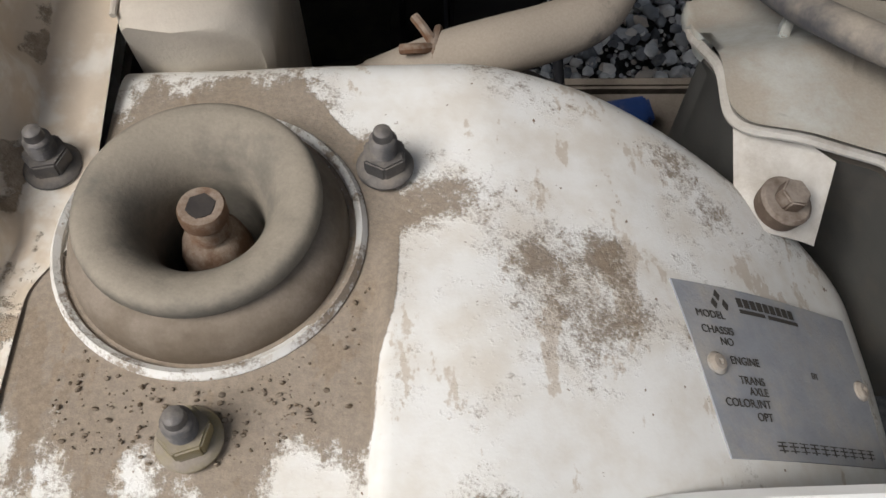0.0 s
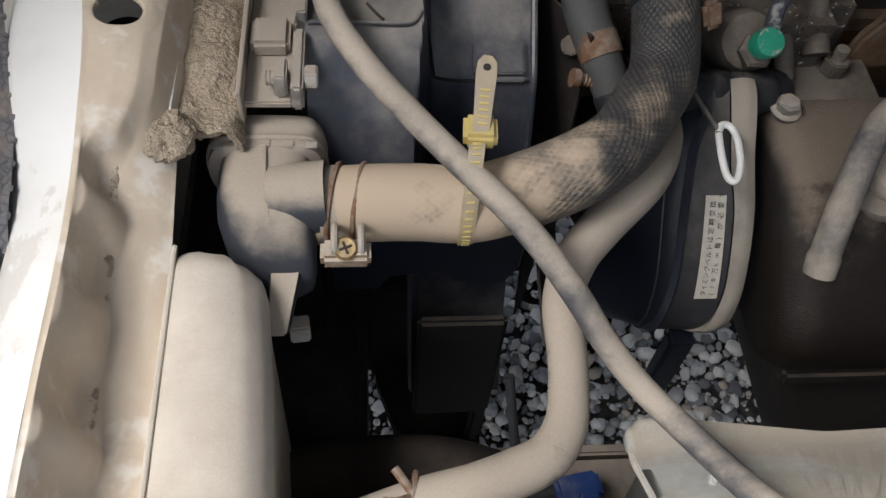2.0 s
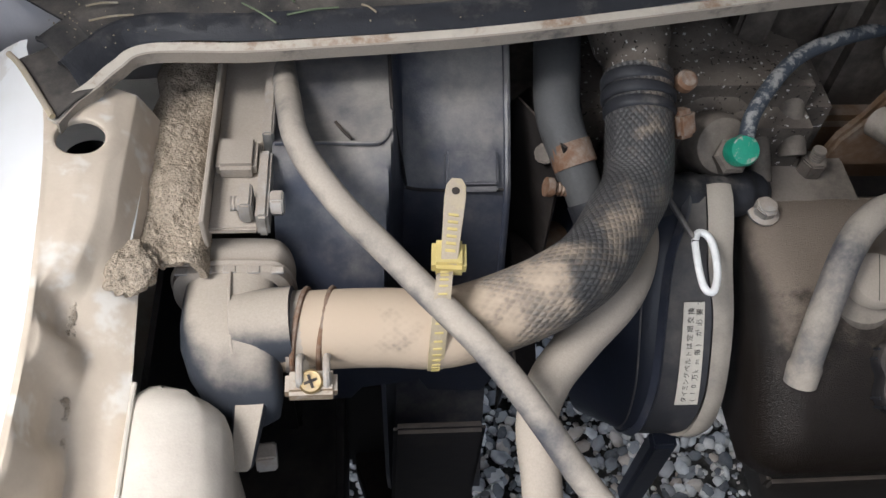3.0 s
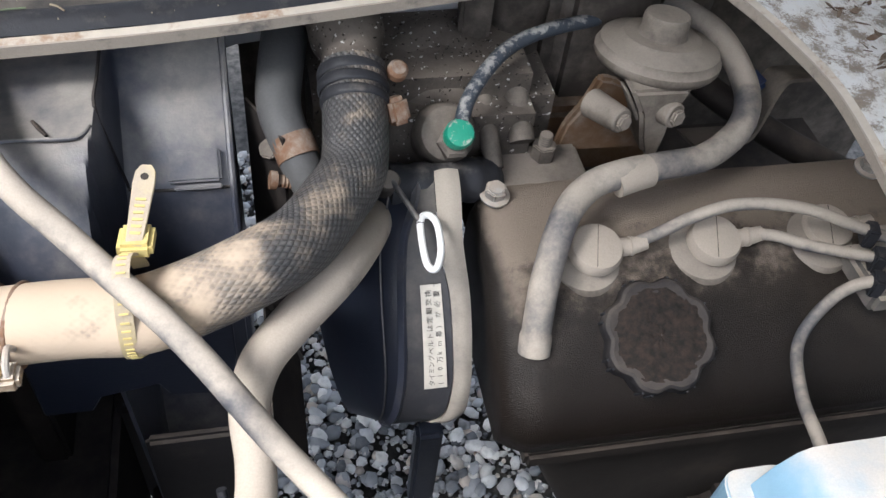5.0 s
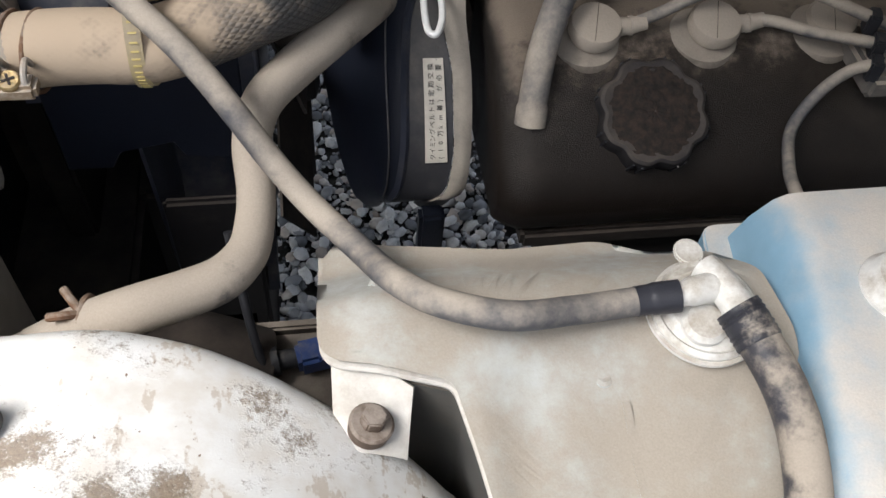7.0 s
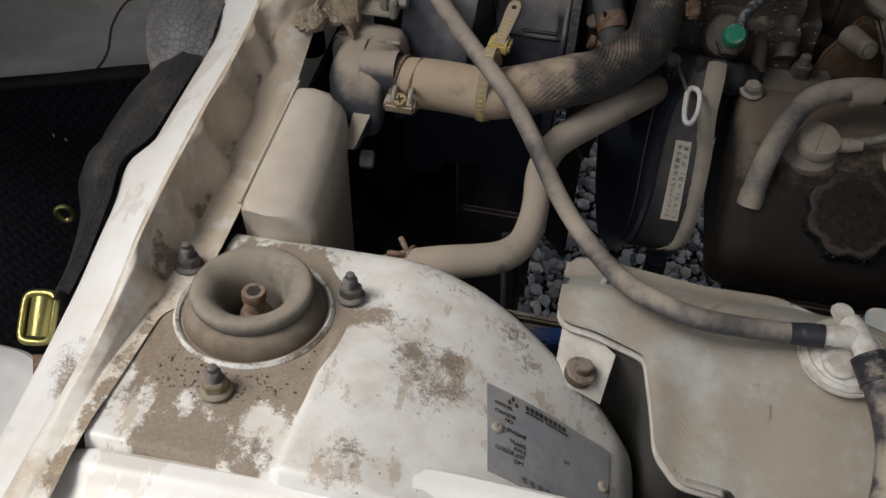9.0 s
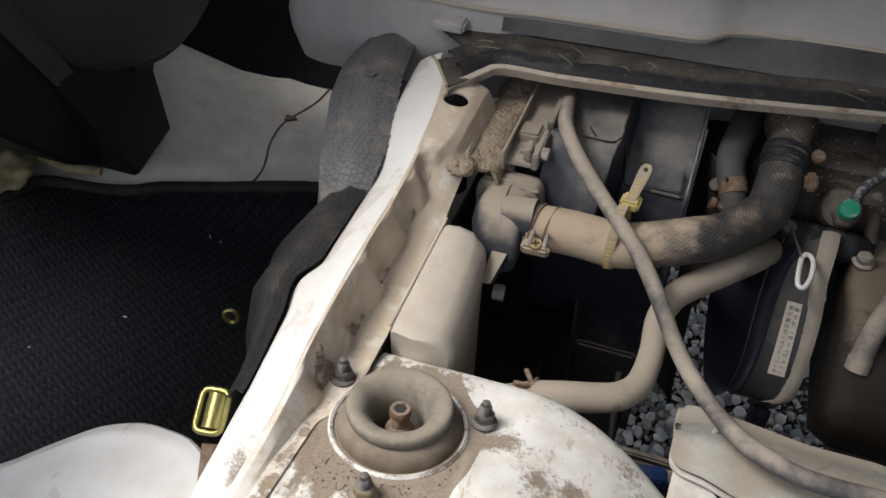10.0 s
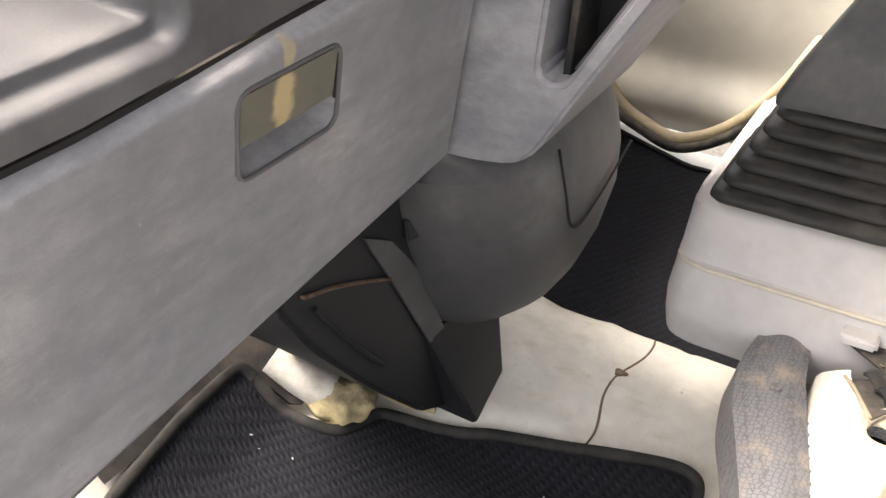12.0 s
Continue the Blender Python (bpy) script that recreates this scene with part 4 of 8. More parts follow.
    part("seam", tube([(x, y, shroud_z(x, y) + 0.0008) for x, y in path], 0.0011, 6, 4), M_BLACK, rad, "black moulded seam")
    part("step_bead", tube([(-0.057, 0.4690, 0.7490), (-0.03, 0.4690, 0.7495), (-0.004, 0.4680, 0.7495), (0.003, 0.4715, 0.7485), (0.007, 0.4800, 0.7480)], 0.0013, 8, 5), M_SHROUD, rad, "moulded bead along the step")
    tick = [(-0.0240, 0.4850, 0.7492), (-0.0200, 0.4780, 0.7494), (-0.0150, 0.4715, 0.7492)]
    part("twig", tube(tick, 0.0010, 6, 3), M_SHADY, rad, "dark splinter stuck to the shroud")
    rad.location += Vector((0.002, 0.006, 0.006))


def cooling_fan():
    fan = thing("cooling_fan", (0.105, 0.50, 0.58), "grimy dark cooling fan on a rusty pump hub", "fan")
    part("hub", lathe([(0.0, -0.012), (0.032, -0.012), (0.034, 0.0), (0.030, 0.016), (0.018, 0.020), (0.0, 0.020)], 28, aim((0.108, 0.505, 0.585), (1, 0, 0))), M_SHADY, fan)
    part("shaft", lathe([(0.0, 0.0), (0.017, 0.0), (0.017, 0.052), (0.024, 0.056), (0.024, 0.072), (0.0, 0.072)], 24, aim((0.112, 0.512, 0.607), (1, 0, 0))), M_EGRUST, fan, "rust-brown pump shaft")
    for k in range(6):
        a = 2 * math.pi * k / 6 + 0.35
        m = aim((0.106, 0.505, 0.585), (1, 0, 0)) @ pose(0, 0, 0, 0, 0, math.degrees(a))
        part("blade", sheet(lambda u, v: m @ Vector((lerp(0.028, 0.135, u), lerp(-0.022, 0.024, v) * (0.7 + 0.5 * u), lerp(-0.010, 0.012, v))), 6, 4, 0.002), M_SHADY, fan)


def inlet_elbow():
    elb = thing("radiator_inlet_elbow", (-0.08, 0.37, 0.66), "black plastic radiator inlet elbow caked with pale dust", "pipe elbow")
    # crimped oval flange
    bm = bmesh.new()
    loops = []
    for y, s in ((0.4175, 0.92), (0.4165, 1.01), (0.412, 1.05), (0.408, 1.05), (0.4055, 1.0), (0.402, 1.0), (0.3985, 1.04), (0.394, 1.02), (0.392, 0.90)):
        loops.append([Vector((-0.0795 + s * (0.019 * (1 if math.cos(a) > 0 else -1) * min(1, abs(math.cos(a)) * 3) + 0.0125 * math.cos(a)), y, 0.707 + s * 0.023 * math.sin(a))) for a in (2 * math.pi * k / 40 for k in range(40))])
    rings(bm, loops)
    part("flange", bm, M_HOSE, elb, "crimped oval flange")
    for k in range(5):
        part("crimp", box(-0.0034, 0.0034, -0.0022, 0.0022, -0.001, 0.0012, 0.0006, 1, None, pose(-0.104 + 0.0125 * k, 0.3955, 0.7287 + 0.0015 * math.sin(math.pi * k / 4))), M_METAL, elb, "bare metal crimp")
    part("rim_band", tube([Vector((-0.0795 + 1.02 * (0.019 * (1 if math.cos(a) > 0 else -1) * min(1, abs(math.cos(a)) * 3) + 0.0125 * math.cos(a)), 0.4, 0.707 + 0.0235 * math.sin(a))) for a in (2 * math.pi * k / 40 for k in range(41))], 0.002, 8, 1), M_HOSE, elb)
    bm = bmesh.new()
    loops = []
    def sq(c):
        return math.copysign(abs(c) ** 0.72, c)
    for y, w, h, dx, dz in ((0.396, 0.0252, 0.021, 0, 0), (0.385, 0.0258, 0.0215, 0, 0), (0.370, 0.0262, 0.0222, 0.0005, 0), (0.358, 0.0260, 0.0222, 0.0015, -0.002), (0.347, 0.0240, 0.0205, 0.0035, -0.006), (0.338, 0.0208, 0.0172, 0.0068, -0.0115), (0.331, 0.0168, 0.013, 0.0092, -0.0175), (0.328, 0.009, 0.007, 0.0100, -0.022)):
        loops.append([Vector((-0.079 + dx + w * sq(math.cos(a)), y, 0.709 + dz + h * sq(math.sin(a)))) for a in (2 * math.pi * k / 40 for k in range(40))])
    rings(bm, loops)
    tube([(-0.075, 0.369, 0.713), (-0.045, 0.3695, 0.716)], 0.0205, 28, 1, bm)
    part("body", bm, M_ELBOW, elb, "elbow body, bare black below and dusty on top", 60)
    part("mould_line", tube([(-0.0785, 0.397, 0.7305), (-0.0775, 0.378, 0.732), (-0.0765, 0.362, 0.7305), (-0.075, 0.348, 0.723), (-0.0735, 0.338, 0.711)], 0.0009, 6, 4), M_HOSE, elb)
    bm = bmesh.new()
    loops = []
    for t in (0, 0.2, 0.5, 0.8, 0.95, 1):
        c = Vector((-0.067, 0.341, 0.700)).lerp(Vector((-0.0715, 0.303, 0.687)), t)
        w, h = lerp(0.0095, 0.0058, t) * (0.7 if t > 0.97 else 1), lerp(0.007, 0.0045, t)
        loops.append([c + Vector((sx * w, 0, 0)) + Vector((0, -0.7, 0.7)) * sz * h for sx, sz in ((-1, -1), (1, -1), (1, 0.6), (0.8, 1), (-0.8, 1), (-1, 0.6))])
    rings(bm, loops)
    part("lug", bm, M_ELBOW, elb, "dusty mounting lug")
    part("lug_nut", prism(hexa(0.0085), 0, 0.011, 0.001, 2, aim((-0.068, 0.319, 0.662), (1, 0.1, 0))), M_METAL, elb)
    elb.location += Vector((0.001, 0.013, -0.001))


def dirt_clod(name, centre, size, seed, label):
    bm = bmesh.new()
    bmesh.ops.create_icosphere(bm, subdivisions=5, radius=1)
    off = Vector((seed * 7.3, 1.7, seed))
    for v in bm.verts:
        c = v.co.copy()
        f = 1 + 0.35 * noise.noise(c * 1.3 + off) + 0.16 * noise.noise(c * 4 + off) + 0.05 * noise.noise(c * 11 + off) + 0.03 * noise.noise(c * 26 + off)
        v.co = Vector((c.x * size[0], c.y * size[1], c.z * size[2])) * f + Vector(centre)
    return solo(name, bm, M_SAND, label, "dirt clod", "", 80)


def sand_seal():
    """The foam seal on the radiator's top, buried under clotted sand."""
    def fn(u, v):
        x, y = lerp(-0.1300, -0.0885, u), lerp(0.60, 0.402, v)
        n = noise.noise(Vector((x * 42, y * 34, 3))) * 0.75 + noise.noise(Vector((x * 120, y * 100, 5))) * 0.24 + noise.noise(Vector((x * 420, y * 400, 8))) * 0.1
        e = math.sin(math.pi * min(1, max(0, u)))
        return Vector((x + 0.004 * noise.noise(Vector((y * 50, u * 2, 2))), y, 0.731 + 0.017 * e ** 0.35 + n * 0.011 * e))
    seal = thing("foam_seal", (-0.107, 0.5, 0.72), "foam seal buried under grey-brown clotted sand", "foam seal")
    part("sand_crust", sheet(fn, 60, 220, 0.004), M_SAND, seal, "clotted sand crust", 80)
    part("torn_edge", sheet(lambda u, v: Vector((-0.1265 + 0.002 * u, lerp(0.405, 0.475, v), lerp(0.728, 0.752, u))), 2, 20, 0.001), M_LOOP, seal, "torn white edge")


resonator_box()
radiator()
cooling_fan()
inlet_elbow()
sand_seal()
dirt_clod("dirt_clod", (-0.1235, 0.397, 0.748), (0.0125, 0.0165, 0.008), 1, "crumbly clod of dried sand on the flange")


# ---- hoses ----
UPPER = [(-0.056, 0.3835, 0.7060), (-0.020, 0.3818, 0.7110), (0.005, 0.3814, 0.7115), (0.033, 0.3792, 0.7125), (0.063, 0.3835, 0.7190), (0.095, 0.3945, 0.7250), (0.121, 0.4165, 0.7200), (0.141, 0.4465, 0.7155), (0.158, 0.4750, 0.7160), (0.163, 0.5050, 0.7270), (0.1645, 0.5280, 0.7374), (0.1655, 0.5420, 0.7432)]
OVERFLOW = [(-0.061, 0.6000, 0.7336), (-0.053, 0.5394, 0.7537), (-0.048, 0.4990, 0.7671), (-0.040, 0.4540, 0.7775), (-0.0215, 0.4230, 0.7710), (0.004, 0.4010, 0.7545), (0.026, 0.3770, 0.7480), (0.048, 0.3548, 0.7405), (0.067, 0.3345, 0.7295), (0.084, 0.3160, 0.7140), (0.100, 0.3020, 0.6935), (0.120, 0.2815, 0.6790), (0.144, 0.2440, 0.6860), (0.1565, 0.2140, 0.7045), (0.175, 0.1930, 0.7150), (0.206, 0.1825, 0.7155), (0.238, 0.1870, 0.7085), (0.266, 0.1910, 0.7050), (0.290, 0.1905, 0.7085)]
LOWER = [(-0.029, 0.2290, 0.6392), (0.002, 0.2350, 0.6515), (0.026, 0.2385, 0.6580), (0.050, 0.2468, 0.6567), (0.0690, 0.2565, 0.6555), (0.0810, 0.2730, 0.6540), (0.0852, 0.2920, 0.6550), (0.0866, 0.3135, 0.6595), (0.0855, 0.3404, 0.6715), (0.0935, 0.3605, 0.6840), (0.1125, 0.3820, 0.6890), (0.1415, 0.4110, 0.6930), (0.1637, 0.4535, 0.6760), (0.180, 0.5005, 0.6503)]


def hoses():
    up = thing("radiator_hose", UPPER[0], "braided black radiator hose, dusty tan at its near end", "hose")
    part("hose_body", tube(UPPER, lambda t: 0.0212 if t < 0.93 else 0.0218, 36, 10), M_BRAID, up)
    part("end_cuff", tube([(-0.050, 0.3822, 0.7083), (-0.046, 0.3825, 0.7081), (-0.038, 0.383, 0.7078)], 0.0219, 32, 2), M_HOSE, up, "dusty tan hose cuff")
    ov = thing("overflow_hose", OVERFLOW[0], "thin rubber overflow hose coated in tan dust", "hose")
    part("hose_body", tube(OVERFLOW, 0.0072, 18, 10), M_OVER, ov)
    part("hose_sleeve", tube([(0.2705, 0.1910, 0.7056), (0.275, 0.1911, 0.7061), (0.282, 0.1910, 0.7072), (0.2915, 0.1905, 0.7087)], lambda t: 0.0075 + 0.0006 * step(0.45, 0.55, t), 20, 6), M_WORN, ov, "bare black rubber end")
    low = thing("heater_hose", LOWER[0], "bent rubber coolant hose coated in tan dust", "hose")
    part("end_cuff", tube([LOWER[0], LOWER[1], LOWER[2]], 0.0133, 24, 6), M_HOSE, low, "thicker dusty hose end")
    part("hose_body", tube(LOWER, lambda t: 0.0122 + 0.001 * math.sin(t * 9), 24, 10), M_HOSE, low)
    # wire hose clamp with its screw block
    cl = thing("hose_clamp", (-0.034, 0.337, 0.725), "rusty twin-wire hose clamp with a screw", "hose clamp")
    for x in (-0.040, -0.0265):
        c = Vector((x, 0.3705, 0.7172))
        lean = 0.004
        part("wire", tube([c + Vector((lean * math.cos(a), 0.0225 * math.cos(a), 0.0225 * math.sin(a))) for a in (math.pi * 2 * k / 30 for k in range(31))], 0.0016, 8, 1), M_RUST, cl, "rusty wire")
        part("wire_end", tube([(x + 0.001, 0.349, 0.727), (x + 0.001, 0.343, 0.735), (x + 0.001, 0.334, 0.7335), (x + 0.001, 0.331, 0.728)], 0.0019, 8, 4), M_METAL, cl)
    part("block", box(-0.0465, -0.0205, 0.327, 0.3405, 0.720, 0.7295, 0.0022), M_CLAMP, cl, "dusty metal block")
    m = aim((-0.0335, 0.3335, 0.7285), (0, -0.35, 1))
    bm = lathe([(0.0, 0), (0.0062, 0), (0.0062, 0.0028), (0.0052, 0.0038), (0.0, 0.0036)], 24, m)
    part("screw", bm, M_BRASS, cl, "cross-head screw")
    for spin in (20, 110):
        part("screw_slot", box(-0.0035, 0.0035, -0.0007, 0.0007, 0.0034, 0.0042, 0, 1, None, m @ pose(0, 0, 0, 0, 0, spin)), M_SHADY, cl)
    cl.location += Vector((-0.001, 0.0125, -0.0095))


def cable_tie():
    tie = thing("cable_tie", (0.031, 0.372, 0.72), "yellowed nylon cable tie round two hoses", "cable tie")
    bm = bmesh.new()
    loops = []
    for k in range(29):
        a = radians(-70 + 215 * k / 28)
        c = Vector((0.0305 - 0.0035 * math.cos(a), 0.3715 - 0.0235 * math.cos(a) * 1.0, 0.7195 + 0.0245 * math.sin(a)))
        if 0.35 < k / 28 < 0.98:
            c.z += 0.021 * math.exp(-((k / 28 - 0.70) / 0.20) ** 2)
        o = Vector((0, -math.cos(a), math.sin(a)))
        loops.append([c + Vector((sx * 0.0042, 0.0005 * sx, 0)) + o * so * 0.0007 for sx, so in ((-1, -1), (1, -1), (1, 1), (-1, 1))])
    rings(bm, loops)
    part("strap", bm, M_TIEOLD, tie, "dusty ribbed strap")
    for k in range(3, 25):
        a = radians(-70 + 215 * k / 28)
        z = 0.021 * math.exp(-((k / 28 - 0.70) / 0.20) ** 2) if 0.35 < k / 28 < 0.98 else 0
        part("tooth", box(-0.0022, 0.0022, -0.0005, 0.0005, 0, 0.0006, 0, 1, None, aim((0.0305 - 0.0035 * math.cos(a), 0.3715 - 0.0242 * math.cos(a), 0.7195 + 0.0252 * math.sin(a) + z), (0, -math.cos(a), math.sin(a)), 0)), M_TIE, tie)
    part("head", box(-0.0078, 0.0078, -0.0085, 0.0085, -0.004, 0.0042, 0.002, 2, None, aim((0.0345, 0.390, 0.7545), (0, 0.10, 1), -4) @ Matrix.Scale(1.15, 4)), M_TIE, tie, "yellow locking head")
    m = aim((0.0385, 0.4155, 0.7655), (0, -0.22, 1), -8) @ Matrix.Scale(1.2, 4)
    tip = [(-0.0035, -0.028), (0.0035, -0.028), (0.0048, 0.004), (0.0044, 0.010), (0.0022, 0.0135), (-0.0022, 0.0135), (-0.0044, 0.010), (-0.0048, 0.004)]
    part("tail", prism(tip, -0.0008, 0.0008, 0.0003, 1, m), M_TIEOLD, tie, "tail with a small hole")
    part("tail_hole", lathe([(0.0, 0.0006), (0.0018, 0.0006), (0.0018, 0.0011), (0.0, 0.0011)], 16, m @ pose(0, 0.007, 0)), M_SHADY, tie)
    for k in range(6):
        part("tooth", box(-0.0022, 0.0022, -0.0006, 0.0006, 0.0006, 0.0013, 0, 1, None, m @ pose(0, -0.022 + k * 0.0034, 0)), M_TIE, tie)
    tie.location += Vector((0.002, 0.0105, -0.007))


hoses()
cable_tie()


# ---- timing cover, valve cover and what sits on them ----
BAND = [(0.499, 0.685), (0.487, 0.682), (0.462, 0.667), (0.437, 0.644), (0.412, 0.616), (0.395, 0.590), (0.386, 0.566), (0.386, 0.553), (0.395, 0.540), (0.41, 0.532)]


def timing_cover():
    tim = thing("timing_belt_cover", (0.19, 0.40, 0.50), "black plastic timing belt cover with a tan dusty rim", "timing cover")
    line = smooth_line([(0, y, z) for y, z in BAND], 5)

    def strip(x0, x1, lift, taper=0.0):
        def fn(u, v):
            k = v * (len(line) - 1)
            i = min(int(k), len(line) - 2)
            p = line[i].lerp(line[i + 1], k - i)
            t = (line[i + 1] - line[i]).normalized()
            n = Vector((0, -abs(t.z), abs(t.y)))
            l = lift(u) if callable(lift) else lift
            return Vector((lerp(x0(v), x1(v), u), p.y, p.z)) + n * l
        return fn

    def xa(v):
        return curve_at([(0, 0.216), (0.12, 0.2145), (0.25, 0.2135), (0.38, 0.2185), (0.52, 0.2185), (0.65, 0.2145), (0.78, 0.206), (1, 0.195)], v)

    def xb(v):
        return curve_at([(0, 0.2325), (0.12, 0.232), (0.25, 0.2297), (0.38, 0.232), (0.52, 0.2312), (0.65, 0.2283), (0.78, 0.2175), (1, 0.20)], v)

    def xc(v):
        return curve_at([(0, 0.206), (0.12, 0.2025), (0.25, 0.190), (0.38, 0.1863), (0.52, 0.1845), (0.65, 0.180), (0.78, 0.174), (1, 0.172)], v)

    def xd(v):
        return curve_at([(0, 0.18), (0.2, 0.165), (0.5, 0.158), (0.8, 0.158), (1, 0.165)], v)

    part("rim", sheet(strip(xa, xb, lambda u: 0.003 + 0.002 * math.sin(math.pi * u)), 6, 60, 0.004), M_TBAND, tim, "tan dusty raised rim", 60)
    part("band", sheet(strip(xc, xa, lambda u: 0.0005 - 0.002 * (1 - u)), 8, 60, 0.003), M_TDARK, tim, "dusty band")
    part("edge_bead", sheet(strip(lambda v: xc(v) - 0.0035, xc, lambda u: 0.0015 - 0.004 * (1 - u)), 4, 60, 0.003), M_SHROUD, tim)

    def shell(u, v):
        p = strip(xc, xc, -0.004)(0, v)
        w = u
        return Vector((lerp(p.x - 0.002, 0.126 + 0.052 * v * v, w), p.y + 0.014 * w + 0.03 * w * w, p.z - 0.010 * w - 0.05 * w * w))
    part("outer_shell", sheet(shell, 14, 50, 0.003), M_TIMING, tim, "smooth navy-black outer shell", 60)
    part("mould_line", tube([shell(0.22, v) + Vector((0, -0.0015, 0.0025)) for v in (k / 30 for k in range(2, 29))], 0.0007, 6, 1), M_NUT, tim, "pale moulding line")
    part("foot", box(0.196, 0.216, 0.385, 0.40, 0.42, 0.53, 0.003), M_TIMING, tim)
    part("side_wall", sheet(lambda u, v: Vector((xb(v) - 0.001, 0, 0)) + lerp(0, 1, 1) * Vector((0, strip(xb, xb, -0.001)(0, v).y + 0.03 * u, strip(xb, xb, -0.001)(0, v).z - 0.05 * u)), 4, 40, 0.002), M_TBAND, tim)
    # label
    lab = solo("label_sticker", sheet(lambda u, v: strip(lambda q: 0.1985 - 0.0005 * v, lambda q: 0.2125 + 0.0015 * v, 0.0022)(u, lerp(0.335, 0.575, v)), 4, 24, 0.0004), M_LABEL, "small cream warning sticker on the timing cover", "sticker")
    # two lines of print running down the sticker
    def at(a, v):
        f = strip(lambda q: 0.1985, lambda q: 0.2135, 0.0028)
        return f(a, lerp(0.335, 0.575, v))
    for a, body, v0, gap in ((0.34, "タイミングベルトは定期交換", 0.96, -0.0715), (0.72, "(10万km毎)が必要です", 0.95, -0.084)):
        for k, ch in enumerate(body):
            p, q = at(a, v0 + gap * k), at(a, v0 + gap * (k + 1))
            x = (q - p).normalized()
            z = Vector((1, 0, 0)).cross(x).normalized()
            if z.z < 0:
                z.negate()
            y = z.cross(x)
            m = Matrix((x, y, z)).transposed().to_4x4()
            m.translation = p
            text_mesh("print", ch, 0.0047, m, M_INK, lab, 0.00005)
    return strip


def text_mesh(name, body, size, m, material, parent, extrude=0.0001):
    cu = bpy.data.curves.new(name, "FONT")
    cu.body, cu.size, cu.extrude = body, size, extrude
    cu.align_x, cu.align_y = "LEFT", "CENTER"
    ob = new(name, cu)
    me = bpy.data.meshes.new_from_object(ob.evaluated_get(bpy.context.evaluated_depsgraph_get()))
    bpy.data.objects.remove(ob)
    bpy.data.curves.remove(cu)
    me.transform(m)
    me.materials.clear()
    me.materials.append(material)
    out = new(name, me)
    out.parent = parent
    out.matrix_parent_inverse = Matrix.Translation(-parent.location)
    return out


def dipstick():
    d = thing("dipstick", (0.18, 0.48, 0.68), "white plastic dipstick loop on a grey wire", "dipstick")
    part("stem", tube([(0.185, 0.492, 0.690), (0.190, 0.480, 0.688), (0.196, 0.466, 0.685), (0.2005, 0.455, 0.683)], 0.0019, 10, 5), M_NUT, d)
    part("loop", tube([(0.1995, 0.456, 0.683), (0.2025, 0.4615, 0.684), (0.2075, 0.4605, 0.684), (0.2105, 0.452, 0.683), (0.2095, 0.434, 0.680), (0.2045, 0.4215, 0.678), (0.1995, 0.424, 0.678), (0.1985, 0.438, 0.680), (0.1993, 0.455, 0.683)], 0.0024, 12, 6), M_LOOP, d, "white loop handle")
    part("bung", lathe([(0, -0.02), (0.0075, -0.02), (0.0075, 0), (0.008, 0.004), (0.0065, 0.007), (0, 0.0075)], 20, aim((0.184, 0.493, 0.685), (0, -0.5, 1))), M_ENGINE, d)


def valve_cover():
    vc = thing("valve_cover", (0.40, 0.42, 0.50), "brown dust-caked valve cover of the engine", "valve cover")
    bm = bmesh.new()
    loops = []
    x0, x1 = 0.241, 0.575
    prof = [(0.509, 0.545), (0.509, 0.640), (0.507, 0.655), (0.500, 0.661), (0.48, 0.662), (0.45, 0.660), (0.43, 0.657), (0.41, 0.651), (0.39, 0.6385), (0.37, 0.623), (0.352, 0.606), (0.342, 0.592), (0.338, 0.578), (0.342, 0.56), (0.347, 0.552)]
    cy, cz = 0.43, 0.55
    for k in range(41):
        t = k / 40
        x = lerp(x0, x1, t)
        e = min(x - x0, x1 - x)
        s = 1 - 0.16 * (1 - min(1, e / 0.022)) ** 2
        loops.append([Vector((x, cy + (y - cy) * s, cz + (z - cz) * s + (0.0009 * noise.noise(Vector((x * 50, y * 50, 0)))))) for y, z in prof])
    rings(bm, loops)
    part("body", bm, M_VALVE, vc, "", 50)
    part("gasket_flange", box(0.262, 0.58, 0.345, 0.515, 0.530, 0.546, 0.003), M_SHADY, vc)
    for x, y in ((0.2555, 0.487), (0.549, 0.487)):
        b = part("bolt", prism(hexa(0.0083), 0, 0.009, 0.001, 2, aim((x, y, 0.664), (0, -0.12, 1), 12), lathe([(0, 0), (0.0105, 0), (0.0108, 0.002), (0.0092, 0.003), (0, 0.003)], 24, aim((x, y, 0.6635), (0, -0.12, 1)))), M_METAL, vc, "hex bolt")
        part("bolt_crown", lathe([(0, 0), (0.006, 0), (0.0055, 0.0015), (0, 0.0018)], 18, aim((x, y - 0.001, 0.6725), (0, -0.12, 1))), M_METAL, b)
    # spark plug wells
    for x in (0.308, 0.394, 0.484):
        part("plug_well", lathe([(0.027, -0.012), (0.0265, -0.004), (0.024, 0.0), (0.0195, 0.001), (0, 0.001)], 32, aim((x - 0.002, 0.429, 0.6565), (0, -0.20, 1))), M_EGR, vc, "tan dusty spark plug well")
    vc.location += Vector((0.004, 0.004, 0.003))
    return vc


